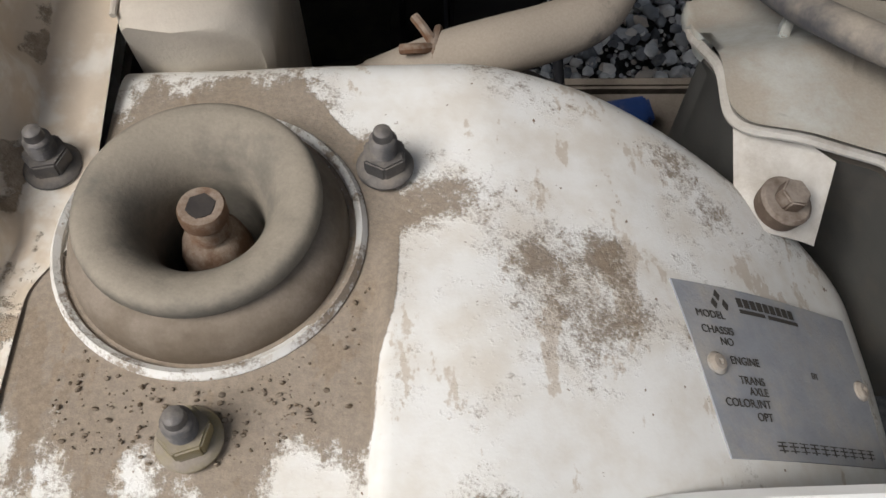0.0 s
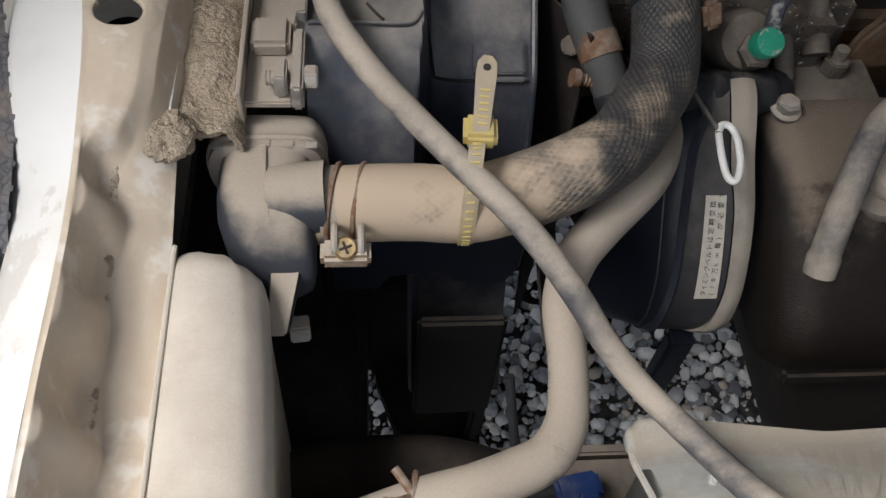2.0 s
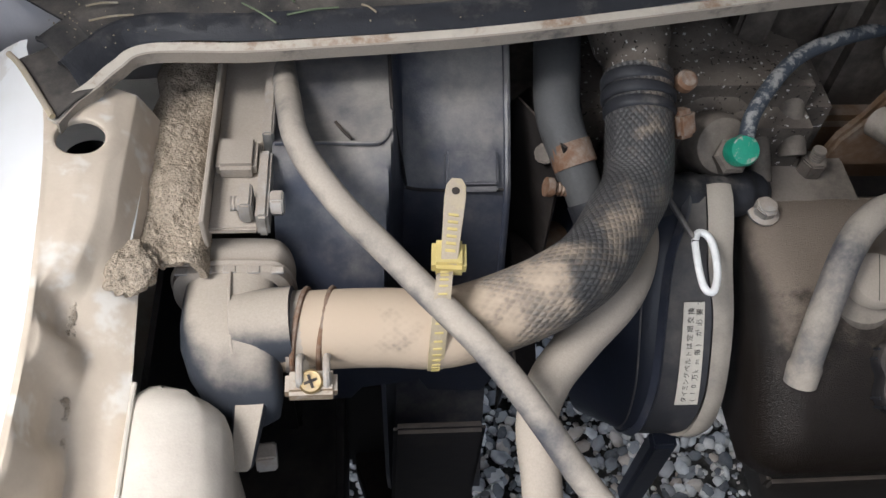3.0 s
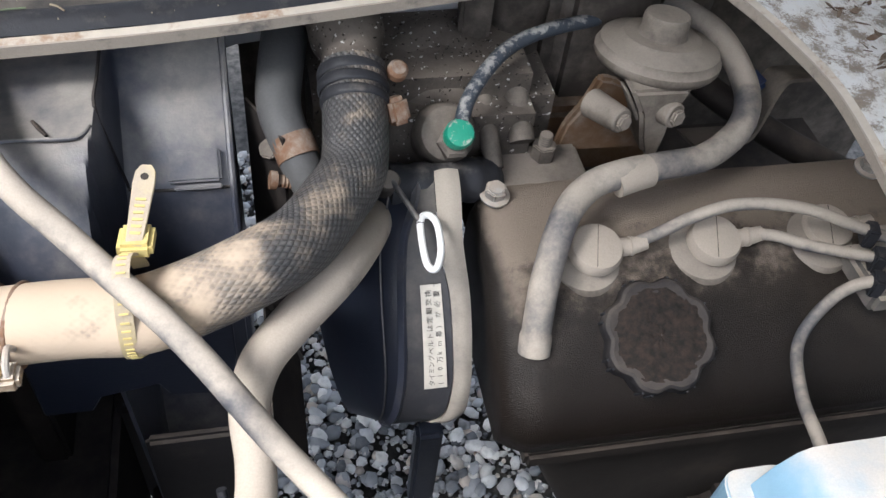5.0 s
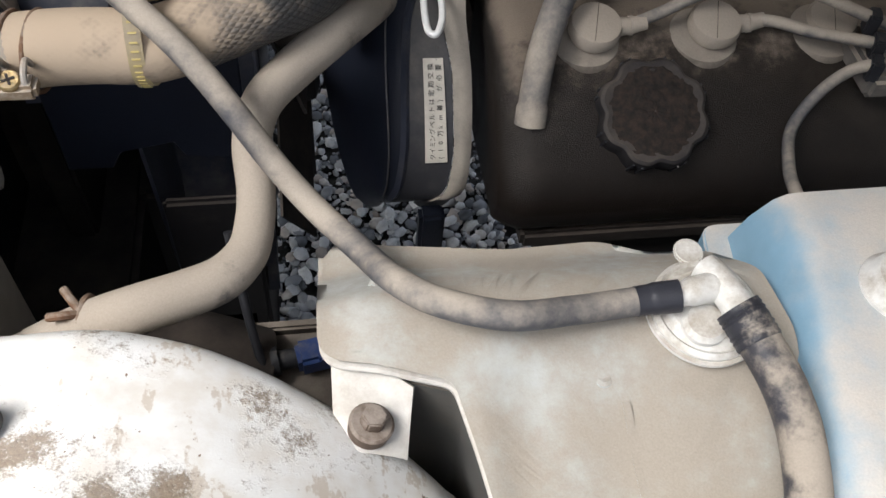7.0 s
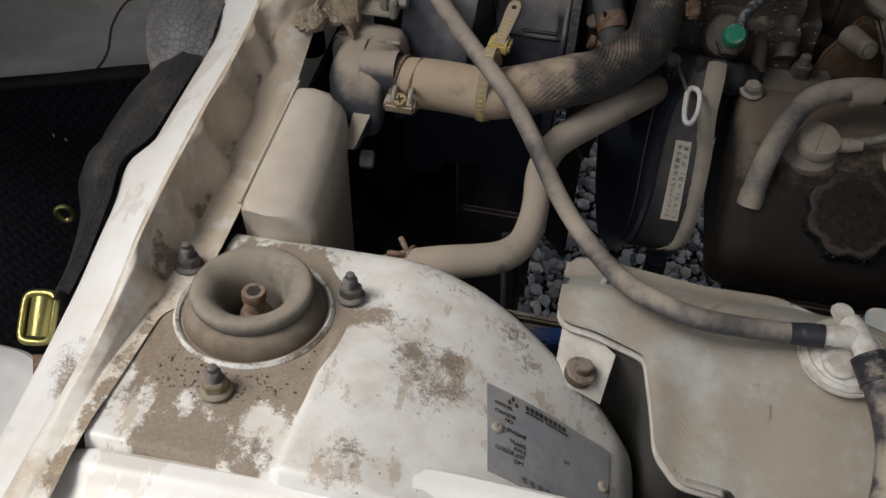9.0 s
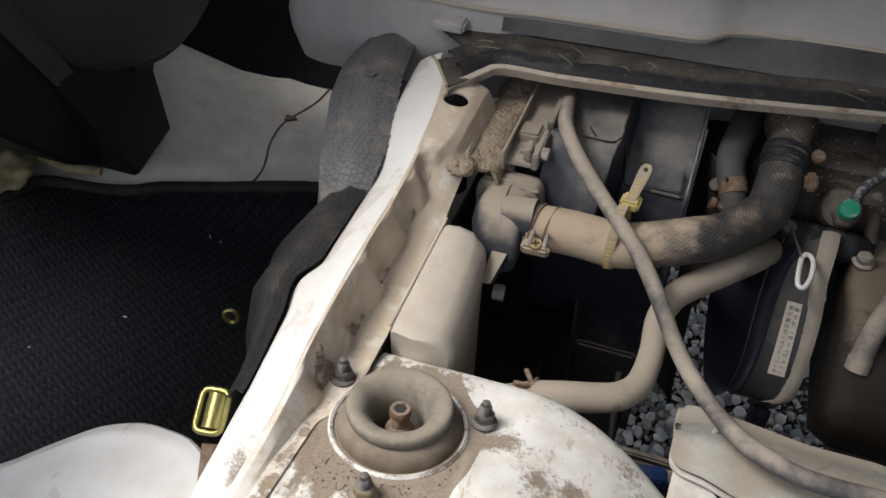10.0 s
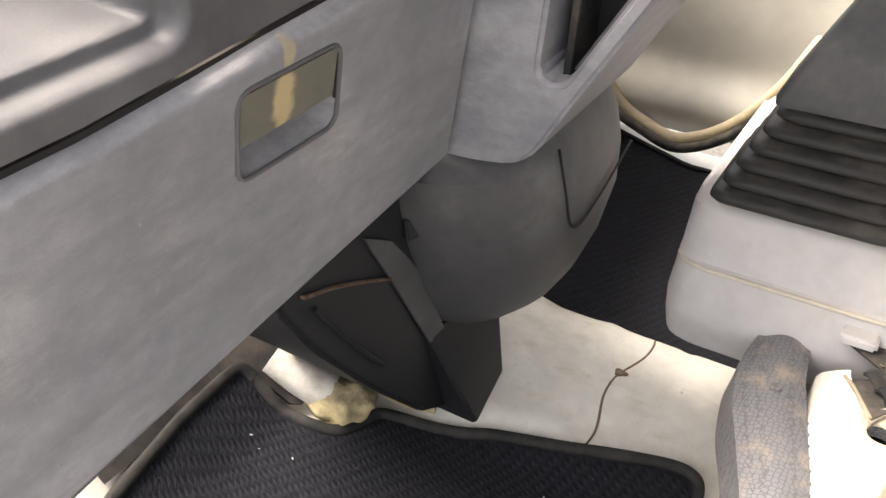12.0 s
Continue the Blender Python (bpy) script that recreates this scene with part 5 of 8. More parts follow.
def plug_cap(loc):
    p = thing("spark_plug_cap", (0, 0, 0), "round tan dusty rubber spark plug cap", "plug cap", "plug caps")
    p.matrix_basis = aim(loc, (0, -0.22, 1))
    part("cap", lathe([(0.0145, -0.018), (0.0155, -0.006), (0.0182, -0.004), (0.0185, 0.002), (0.0170, 0.0052), (0.0145, 0.0058), (0, 0.006)], 32), M_HOSE, p, "", world=False)
    part("split_line", box(-0.0160, 0.0160, -0.00018, 0.00018, 0.0052, 0.0061, 0, 1, None, pose(0, 0, 0, 0, 0, 75)), M_SHADY, p, world=False)
    bm = tube([(0.014, 0.001, -0.002), (0.026, 0.001, -0.001), (0.036, 0.002, 0.001)], lambda t: 0.0068 - 0.0016 * t, 16, 3)
    part("boot", bm, M_HOSE, p, "", world=False)
    part("boot_rib", tube([(0.024, 0.001, -0.001), (0.0265, 0.001, -0.001)], 0.0068, 16, 1), M_HOSE, p, world=False)
    return p


def engine_top():
    timing_cover()
    dipstick()
    valve_cover()
    first = plug_cap((0.315, 0.432, 0.670))
    for loc in ((0.401, 0.432, 0.669), (0.494, 0.440, 0.662)):
        copy_thing(first, aim(loc, (0, -0.22, 1)))
    # oil filler cap
    cap = thing("oil_filler_cap", (0.350, 0.389, 0.612), "black ribbed oil filler cap crusted with dirt", "filler cap")
    m = aim((0.350, 0.385, 0.6285), (0, -0.55, 1)) @ Matrix.Scale(1.08, 4)
    grip = lambda a: 1 - 0.10 * (0.5 + 0.5 * math.cos(8 * a)) ** 2
    part("body", lathe([(0.0, -0.02), (0.03, -0.02), (0.031, -0.004), (0.0355, -0.002), (0.0368, 0.004), (0.0368, 0.012), (0.0356, 0.0142), (0.0335, 0.0152), (0.029, 0.0145), (0.026, 0.0138), (0.0, 0.0138)], 96, m, None, grip), M_BLACK, cap, "", 30)
    for k in range(40):
        a = 2 * math.pi * k / 40
        if math.cos(8 * a) < 0.3:
            part("grip_rib", box(-0.0006, 0.0006, -0.0007, 0.0007, -0.001, 0.0125, 0, 1, None, m @ pose(0.0372 * math.cos(a), 0.0372 * math.sin(a), 0, 0, 0, math.degrees(a))), M_RUBBER, cap)
    def crust(u, v):
        r, a = 0.0315 * max(u, 0.02), 2 * math.pi * v
        return m @ Vector((r * math.cos(a), r * math.sin(a), 0.0152 - 0.0008 * u ** 4 + 0.0006 * noise.noise(Vector((r * math.cos(a) * 160, r * math.sin(a) * 220, 1))) + 0.0007 * noise.noise(Vector((r * math.cos(a) * 700, r * math.sin(a) * 700, 4)))))
    part("dirt_crust", sheet(crust, 20, 64, 0.0), M_CRUST, cap, "brown dirt crust")
    # breather hose with a strap clip
    br = thing("breather_hose", (0.27, 0.388, 0.63), "tan dusty rubber breather hose on the valve cover", "hose")
    part("hose_body", tube([(0.2665, 0.3835, 0.6290), (0.2690, 0.3950, 0.6500), (0.2755, 0.4130, 0.6740), (0.2925, 0.4425, 0.6945), (0.3145, 0.4627, 0.6992), (0.341, 0.4697, 0.7024), (0.37, 0.476, 0.700), (0.41, 0.488, 0.695), (0.445, 0.512, 0.70), (0.463, 0.55, 0.705), (0.458, 0.60, 0.715), (0.43, 0.64, 0.72)], lambda t: 0.0098 if t > 0.05 else 0.0108, 22, 8), M_OVER, br)
    part("end_plug", lathe([(0.0, -0.002), (0.0098, -0.002), (0.0098, 0.0004), (0.0, 0.001)], 22, aim((0.2665, 0.3835, 0.6290), (-0.12, -0.50, -0.86))), M_HOSE, br)
    part("clip", tube([(0.333, 0.4665, 0.698), (0.345, 0.469, 0.7), (0.358, 0.4725, 0.7)], 0.0116, 22, 3), M_HOSE, br, "dusty strap clip")
    # ignition leads
    leads = [[(0.346, 0.4345, 0.6715), (0.362, 0.437, 0.677), (0.383, 0.4385, 0.688), (0.412, 0.437, 0.698), (0.455, 0.429, 0.698), (0.505, 0.415, 0.684), (0.575, 0.392, 0.668)],
             [(0.432, 0.4335, 0.6705), (0.446, 0.428, 0.672), (0.465, 0.416, 0.673), (0.505, 0.398, 0.676), (0.54, 0.386, 0.670), (0.575, 0.375, 0.664)],
             [(0.526, 0.436, 0.659), (0.547, 0.428, 0.665), (0.575, 0.41, 0.665), (0.60, 0.40, 0.66)],
             [(0.402, 0.262, 0.665), (0.412, 0.285, 0.655), (0.428, 0.325, 0.638), (0.448, 0.366, 0.634), (0.474, 0.384, 0.656), (0.498, 0.382, 0.672), (0.54, 0.371, 0.668), (0.57, 0.36, 0.66)]]
    for pts in leads:
        ld = thing("ignition_lead", pts[0], "thin dusty rubber ignition lead", "cable", "ignition leads")
        part("lead_body", tube(pts, 0.0042, 12, 8), M_OVER, ld)
    comb = thing("lead_holder", (0.525, 0.375, 0.65), "small black comb holding the ignition leads", "cable clip")
    for x, y, z in ((0.505, 0.415, 0.683), (0.505, 0.398, 0.676), (0.498, 0.382, 0.671)):
        part("clip", box(-0.0045, 0.0045, -0.0065, 0.0065, -0.010, 0.0065, 0.0015, 2, None, pose(x, y, z, 0, 0, -20)), M_RUBBER, comb)
    part("block", box(0.495, 0.535, 0.372, 0.422, 0.648, 0.667, 0.004), M_TBAND, comb)


engine_top()


# ---- expansion tank, washer tank ----
M_BROWN = dusty("brown_grimy_steel", (0.15, 0.11, 0.085), (0.3, 0.24, 0.19), 0.5, 0.6, 0.3, size=120)


def tank_top(x, y):
    z = curve_at([(0.09, 0.655), (0.14, 0.672), (0.19, 0.684), (0.215, 0.683), (0.245, 0.662), (0.262, 0.648), (0.285, 0.643)], y)
    z -= 0.007 * (1 - step(0.163, 0.182, y)) * step(0.19, 0.215, x) - 0.004 * math.exp(-((y - 0.150) / 0.010) ** 2) * step(0.21, 0.24, x)
    return z - 0.006 * step(0.15, 0.12, x) if x < 0.15 else z - 0.004 * math.exp(-((x - 0.26) / 0.02) ** 2) * (1 - step(0.12, 0.2, y))


def dense(pts, gap=0.006, r=0.007):
    """A closed outline with rounded corners."""
    n = len(pts)
    out = []
    for i in range(n):
        a, b, c = (Vector(pts[(i + k) % n]) for k in (-1, 0, 1))
        p, q = b + (a - b).normalized() * min(r, (a - b).length * 0.45), b + (c - b).normalized() * min(r, (c - b).length * 0.45)
        for k in range(6):
            t = k / 5
            out.append(p * (1 - t) ** 2 + b * 2 * t * (1 - t) + q * t * t)
        nxt = Vector(pts[(i + 1) % n])
        d = Vector(pts[(i + 2) % n])
        e = nxt + (b - nxt).normalized() * min(r, (b - nxt).length * 0.45)
        m = int((e - q).length / gap)
        for k in range(1, m):
            out.append(q.lerp(e, k / m))
    return [(v.x, v.y) for v in out]


def tanks():
    tank = thing("expansion_tank", (0.23, 0.19, 0.50), "cloudy plastic coolant expansion tank under tan dust", "tank")
    line = dense([(0.1225, 0.281), (0.1200, 0.197), (0.1265, 0.190), (0.163, 0.178), (0.183, 0.172), (0.191, 0.140), (0.197, 0.112), (0.215, 0.098), (0.345, 0.092), (0.362, 0.12), (0.350, 0.22), (0.338, 0.252), (0.312, 0.252), (0.296, 0.262), (0.282, 0.268), (0.228, 0.266)])
    bm = bmesh.new()
    n = len(line)
    loops = []
    for off, dz in ((-0.004, -0.024), (-0.002, -0.018), (0.003, -0.012), (0.003, -0.008), (0.0, -0.0065), (-0.002, -0.003), (-0.006, -0.0005)):
        loop = []
        for i, (x, y) in enumerate(line):
            a, b = Vector(line[i - 1]), Vector(line[(i + 1) % n])
            t = (b - a).normalized()
            nn = Vector((-t.y, t.x))
            px, py = x + nn.x * -off, y + nn.y * -off
            loop.append(Vector((px, py, 0.56 if dz is None else tank_top(px, py) + dz)))
        loops.append(loop)
    low = bmesh.new()
    foot = []
    for inset, z in ((0.955, 0.655), (0.90, 0.62), (0.87, 0.52)):
        foot.append([Vector((0.235 + (x - 0.235) * inset, 0.19 + (y - 0.19) * inset, z if z < 0.65 else tank_top(x, y) - 0.021)) for x, y in line])
    rings(low, foot)
    part("lower_body", low, M_TANKD, tank, "shaded lower half of the tank", 50)
    vs = [[bm.verts.new(c) for c in loop] for loop in loops]
    for i in range(len(vs) - 1):
        for j in range(n):
            bm.faces.new((vs[i][j], vs[i][(j + 1) % n], vs[i + 1][(j + 1) % n], vs[i + 1][j]))
    f = bm.faces.new(vs[-1])
    bmesh.ops.triangulate(bm, faces=[f])
    for _ in range(3):
        es = list({e for fc in bm.faces if len(fc.verts) == 3 for e in fc.edges if e.calc_length() > 0.012})
        bmesh.ops.subdivide_edges(bm, edges=es, cuts=1)
        bmesh.ops.triangulate(bm, faces=[fc for fc in bm.faces if len(fc.verts) > 4])
    ring = {v for loop in vs for v in loop}
    for v in bm.verts:
        if v not in ring and v.co.z > 0.63:
            v.co.z = tank_top(v.co.x, v.co.y)
    part("body", bm, M_TANK, tank, "", 140)
    part("moulded_rim", tube([(x, y, tank_top(x, y) - 0.010) for x, y in line + line[:1]], 0.0026, 8, 1), M_TAB, tank, "pale moulded seam rim")
    part("hose_clip", box(-0.0022, 0.0022, -0.008, 0.0075, -0.006, 0.006, 0.001, 2, None, pose(0.150, 0.239, 0.668, 0, 0, -25)), M_TANK, tank, "small hook for the hose")
    part("dimple", lathe([(0, 0.0006), (0.003, 0.0014), (0.005, 0.0004), (0.0055, -0.001)], 18, pose(0.256, 0.168, tank_top(0.256, 0.168))), M_TANK, tank)
    part("level_groove", sheet(lambda u, v: Vector((0.2625 + 0.004 * u + 0.004 * v, lerp(0.155, 0.107, v), tank_top(0.265, lerp(0.155, 0.107, v)) + 0.0008)), 2, 12, 0.0003), M_TANK, tank, "raised level rib")
    part("mount_tab", sheet(lambda u, v: Vector((lerp(lerp(0.1235, 0.1225, v), lerp(0.1625, 0.1575, v), u), lerp(lerp(0.2085, 0.1755, u), lerp(0.150, 0.1475, u), v * (1 - 0.34 * max(0, 1 - u / 0.42) ** 2.2)), 0.650 + lerp(0.018, 0.004, v) * (1 - 0.1 * u) + (0.002 - 0.012 * u * u) * v)), 14, 14, 0.0025), M_TAB, tank, "dusty white plastic mounting tab")
    bolt = thing("flange_bolt", (0.14, 0.162, 0.65), "rusty brown hex flange bolt through the tank tab", "bolt")
    m = aim((0.1405, 0.1600, 0.6615), (0.22, 0.05, 1), 15)
    part("washer", lathe([(0, -0.006), (0.0105, -0.006), (0.0112, 0), (0.0114, 0.0012), (0.010, 0.0024), (0, 0.0026)], 28, m), M_BROWN, bolt)
    part("head", prism(hexa(0.0066), 0.002, 0.0095, 0.0008, 2, m), M_BROWN, bolt)
    part("shank", lathe([(0, -0.02), (0.0045, -0.02), (0.0045, 0), (0, 0)], 14, m), M_BROWN, bolt)
    # cap with its tee
    cap = thing("coolant_filler", (0.309, 0.195, 0.66), "grimy white tank cap with a plastic tee", "cap")
    m = aim((0.3115, 0.1925, 0.693), (0.0, -0.1, 1)) @ Matrix.Scale(0.94, 4)
    part("disc", lathe([(0.02, -0.02), (0.0285, -0.008), (0.030, -0.006), (0.030, -0.002), (0.0275, 0.0005), (0.0255, -0.0015), (0.0235, 0.0), (0.021, 0.0025), (0.014, 0.0032), (0, 0.003)], 56, m), M_CAPW, cap)
    tongue = [(0.0085 * math.cos(a), 0.0085 * math.sin(a)) for a in (2 * math.pi * k / 24 for k in range(24))]
    part("tongue", prism(tongue, -0.004, -0.0005, 0.0012, 2, m @ pose(-0.001, 0.0345, 0.001)), M_CAPW, cap)
    part("lip", sheet(lambda u, v: m @ Vector(((0.029 + 0.0035 * u) * math.cos(lerp(3.0, 5.2, v)), (0.029 + 0.0035 * u) * math.sin(lerp(3.0, 5.2, v)), -0.004)), 2, 24, 0.002), M_CAPW, cap)
    part("hump", lathe([(0.0125, 0), (0.0125, 0.003), (0.010, 0.0055), (0.004, 0.0062), (0, 0.0062)], 28, m @ pose(-0.006, -0.011, 0.0015)), M_CAPW, cap)
    bm = tube([(0.288, 0.1905, 0.7085), (0.301, 0.1925, 0.7095), (0.315, 0.1955, 0.7090)], lambda t: 0.0062 + 0.0012 * step(0.25, 0.3, t), 18, 4)
    tube([(0.309, 0.206, 0.708), (0.3135, 0.196, 0.7095), (0.3185, 0.184, 0.708), (0.321, 0.176, 0.7055)], lambda t: 0.0082 + 0.0012 * step(0.7, 0.75, t), 18, 5, bm)
    tube([(0.311, 0.197, 0.703), (0.309, 0.196, 0.677)], 0.007, 16, 1, bm)
    part("tee", bm, M_CAPW, cap, "chipped white tee pipe")
    out = thing("tank_vent_hose", (0.33, 0.12, 0.67), "black rubber vent hose with patches of tan dust", "hose")
    part("hose_body", tube([(0.3195, 0.181, 0.7065), (0.3245, 0.168, 0.704), (0.3315, 0.142, 0.699), (0.334, 0.115, 0.690), (0.327, 0.080, 0.678), (0.312, 0.062, 0.655), (0.29, 0.055, 0.62)], 0.0105, 22, 8), dusty("black_hose_patchy", (0.05, 0.05, 0.06), (0.38, 0.31, 0.23), 0.56, 0.45, top=0.1, size=22, soft=0.10), out)
    part("hose_end", tube([(0.3190, 0.1825, 0.7070), (0.3215, 0.1765, 0.7056), (0.3238, 0.1695, 0.7043), (0.3255, 0.1640, 0.7032)], lambda t: 0.0113 - 0.0004 * math.sin(t * 40), 22, 5), M_WORN, out, "scuffed black hose end")
    # washer tank
    wash = thing("washer_tank", (0.45, 0.15, 0.50), "pale blue plastic washer tank, dusty on top", "tank")
    bm = bmesh.new()
    loops = []
    for k in range(13):
        y = lerp(0.03, 0.266, k / 12)
        e = min(k, 12 - k)
        tk = (0.006, 0.0015, 0)[min(e, 2)]
        zt = 0.693 - tk - 0.012 * (1 - step(0.03, 0.1, y))
        xl = curve_at([(0.03, 0.340), (0.10, 0.345), (0.16, 0.356), (0.22, 0.367), (0.266, 0.372)], y)
        loops.append([Vector((x, y, z)) for x, z in ((xl - 0.012, 0.5), (xl - 0.012, 0.636), (xl - 0.009, 0.650), (xl - 0.003, 0.668), (xl + 0.006, zt - 0.005), (xl + 0.013, zt - 0.0008), (xl + 0.022, zt), (0.50, zt + 0.001), (0.66, zt - 0.002), (0.665, zt - 0.01), (0.67, 0.5))])
    rings(bm, loops)
    part("body", bm, M_BLUE, wash, "", 50)
    part("shoulder", prism(dense([(0.338, 0.200), (0.39, 0.200), (0.39, 0.277), (0.349, 0.277)], 0.01, 0.010), 0.55, 0.6475, 0.0035, 3), M_BLUE, wash, "lower stepped shoulder")
    part("cap", lathe([(0.021, -0.004), (0.0225, 0.0), (0.0225, 0.004), (0.020, 0.006), (0.018, 0.012), (0.0165, 0.014), (0, 0.014)], 40, pose(0.418, 0.194, 0.691)), M_CAPW, wash, "dirty white filler cap")


def name_plate():
    def on(u, v, lift=0.0012):
        a, b, c, d = (0.080, 0.115), (0.1686, 0.1175), (0.1700, 0.0550), (0.0915, 0.0515)
        x = lerp(lerp(a[0], b[0], u), lerp(d[0], c[0], u), v)
        y = lerp(lerp(a[1], b[1], u), lerp(d[1], c[1], u), v)
        return Vector((x, y, tower_top(x, y) + lift))

    plate = thing("maker_plate", on(0.5, 0.5, 0), "worn grey metal maker's plate riveted to the wheelhouse", "plate")
    part("sheet", sheet(lambda u, v: on(u, v), 16, 12, 0.0009), M_PLATE, plate, "", 60)

    def place(u, v):
        p, q, r = on(u, v, 0.0016), on(u + 0.01, v, 0.0016), on(u, v + 0.01, 0.0016)
        x = (q - p).normalized()
        z = x.cross((p - r).normalized()).normalized()
        y = z.cross(x)
        m = Matrix((x, y, z)).transposed().to_4x4()
        m.translation = p
        return m

    for u, v, body, size in ((0.06, 0.20, "MODEL", 0.0042), (0.06, 0.295, "CHASSIS", 0.0042), (0.135, 0.36, "NO", 0.0042), (0.155, 0.465, "ENGINE", 0.0042), (0.17, 0.575, "TRANS", 0.0042), (0.205, 0.635, "AXLE", 0.0042), (0.06, 0.705, "COLOR,INT", 0.0042), (0.205, 0.775, "OPT", 0.0042), (0.62, 0.48, "E/T", 0.0034)):
        text_mesh("lettering", body, size, place(u, v), M_INK, plate)

    def bar(u0, u1, v0, v1):
        part("mark", sheet(lambda a, b: on(lerp(u0, u1, a), lerp(v0, v1, b), 0.0017), 3, 2, 0.0001), M_INK, plate)

    for k in range(9):
        bar(0.30 + k * 0.037, 0.328 + k * 0.037, 0.055, 0.115)
    bar(0.30, 0.44, 0.130, 0.155)
    bar(0.46, 0.64, 0.130, 0.155)
    for k in range(10):
        bar(0.27 + k * 0.066, 0.322 + k * 0.066, 0.90, 0.905)
        bar(0.27 + k * 0.066, 0.322 + k * 0.066, 0.92, 0.927)
        bar(0.27 + k * 0.066, 0.322 + k * 0.066, 0.945, 0.95)
        bar(0.293 + k * 0.066, 0.299 + k * 0.066, 0.90, 0.96)
    # plain emblem: three diamonds
    for du, dv in ((0.0, -0.035), (-0.028, 0.022), (0.028, 0.022)):
        m = place(0.2 + du, 0.10 + dv)
        part("emblem", prism([(0, 0.0024), (0.0016, 0), (0, -0.0024), (-0.0016, 0)], 0, 0.0002, 0, 1, m), M_INK, plate)
    for u, v in ((0.075, 0.495), (0.95, 0.515)):
        part("rivet", lathe([(0, 0), (0.0042, 0), (0.0042, 0.0008), (0.0028, 0.0022), (0.0012, 0.0024), (0.001, 0.0014), (0, 0.0014)], 20, place(u, v)), M_METAL, plate, "aluminium rivet")


tanks()
name_plate()


# ---- back of the engine bay ----
def engine_back():
    eng = thing("engine_block", (0.40, 0.55, 0.15), "grimy dark engine block below the valve cover", "engine")
    bm = bmesh.new()
    rings(bm, [[Vector((x, y, z)) for x, y in dense([(x0, 0.375), (0.66, 0.375), (0.66, 0.72), (x0, 0.72)], 0.05, 0.02)] for z, x0 in ((0.12, 0.46), (0.15, 0.43), (0.30, 0.365), (0.42, 0.315), (0.48, 0.290), (0.532, 0.272))])
    part("block", bm, M_SHADY, eng)
    part("sump_side", box(0.45, 0.66, 0.31, 0.42, 0.15, 0.40, 0.02, 3), M_SHADY, eng)
    part("rear_wall", box(0.09, 0.75, 0.70, 0.74, 0.42, 0.78, 0.01), M_ENGINE, eng)
    th = thing("thermostat_housing", (0.24, 0.56, 0.60), "pitted dusty cast-iron thermostat housing", "engine casting")
    bm = box(0.140, 0.315, 0.535, 0.66, 0.60, 0.722, 0.020, 4)
    part("casting", bm, M_SPECK, th)
    part("dome", lathe([(0.044, -0.05), (0.042, -0.012), (0.034, -0.003), (0.022, 0.000), (0.008, -0.001), (0.006, -0.004), (0, -0.004)], 40, aim((0.232, 0.585, 0.722), (0, -0.25, 1))), M_SPECK, th)
    part("neck", tube([(0.1650, 0.535, 0.7400), (0.1655, 0.556, 0.7470), (0.164, 0.585, 0.7500), (0.160, 0.63, 0.7480)], lambda t: 0.0195 + 0.006 * step(0.25, 0.5, t), 28, 5), M_SPECK, th, "dark casting neck flecked with white")
    part("boss", lathe([(0.022, -0.03), (0.021, 0.0), (0.0185, 0.006), (0.013, 0.009), (0, 0.009)], 28, aim((0.228, 0.522, 0.70), (0.02, -0.7, 0.6))), M_ENGINE, th)
    for x, y, z, w in ((0.262, 0.56, 0.70, 0.012), (0.285, 0.575, 0.71, 0.016)):
        part("rib", tube([(x, y + 0.06, z), (x, y, z), (x + 0.002, y - 0.045, z - 0.03)], w * 0.6, 14, 4), M_ENGINE, th)
    part("ledge", box(0.245, 0.335, 0.50, 0.545, 0.655, 0.664, 0.003), M_ENGINE, th)
    nut = part("lug_nut", prism(hexa(0.0095), 0, 0.013, 0.001, 2, pose(0.305, 0.530, 0.664)), M_ENGINE, th)
    part("lug_stud", lathe([(0.005, 0.0)] + [(0.005 - 0.0005 * (k % 2), 0.001 * k) for k in range(1, 10)] + [(0, 0.0098)], 16, pose(0.305, 0.530, 0.677)), M_ENGINE, nut)
    for x, y, z, r in ((0.181, 0.545, 0.738, 0.0065), (0.193, 0.534, 0.744, 0.0068)):
        part("clamp_bolt", lathe([(0, 0), (r, 0), (r, 0.006), (r * 0.7, 0.008), (0, 0.0078)], 20, aim((x, y, z), (0.1, -0.5, 1))), M_RUST if r > 0.0066 else M_ENGINE, th, "rusty clamp bolt" if r > 0.0066 else "")
    part("clamp_lug", box(-0.007, 0.007, -0.009, 0.009, -0.008, 0.008, 0.003, 2, None, aim((0.190, 0.512, 0.731), (0.3, -0.8, 0.6))), M_RUST, th, "rusty clamp lug")
    hc = thing("spring_band", (0.165, 0.525, 0.72), "black hose band at the thermostat neck", "hose clamp")
    for yy, zz, rr in ((0.5190, 0.7335, 0.0226), (0.5275, 0.7372, 0.0234), (0.5360, 0.7408, 0.0228)):
        part("band", tube([(0.1641, yy - 0.0032, zz - 0.0014), (0.1642, yy - 0.0016, zz - 0.0007), (0.1645, yy + 0.0016, zz + 0.0007), (0.1647, yy + 0.0032, zz + 0.0014)], lambda t: rr - 0.0012 * (abs(t - 0.5) * 2) ** 3, 36, 2), M_RUBBER, hc)
    # temperature sender with its green plug
    sen = thing("temperature_sender", (0.231, 0.51, 0.70), "green sensor plug on a crusty blue-grey lead", "sensor")
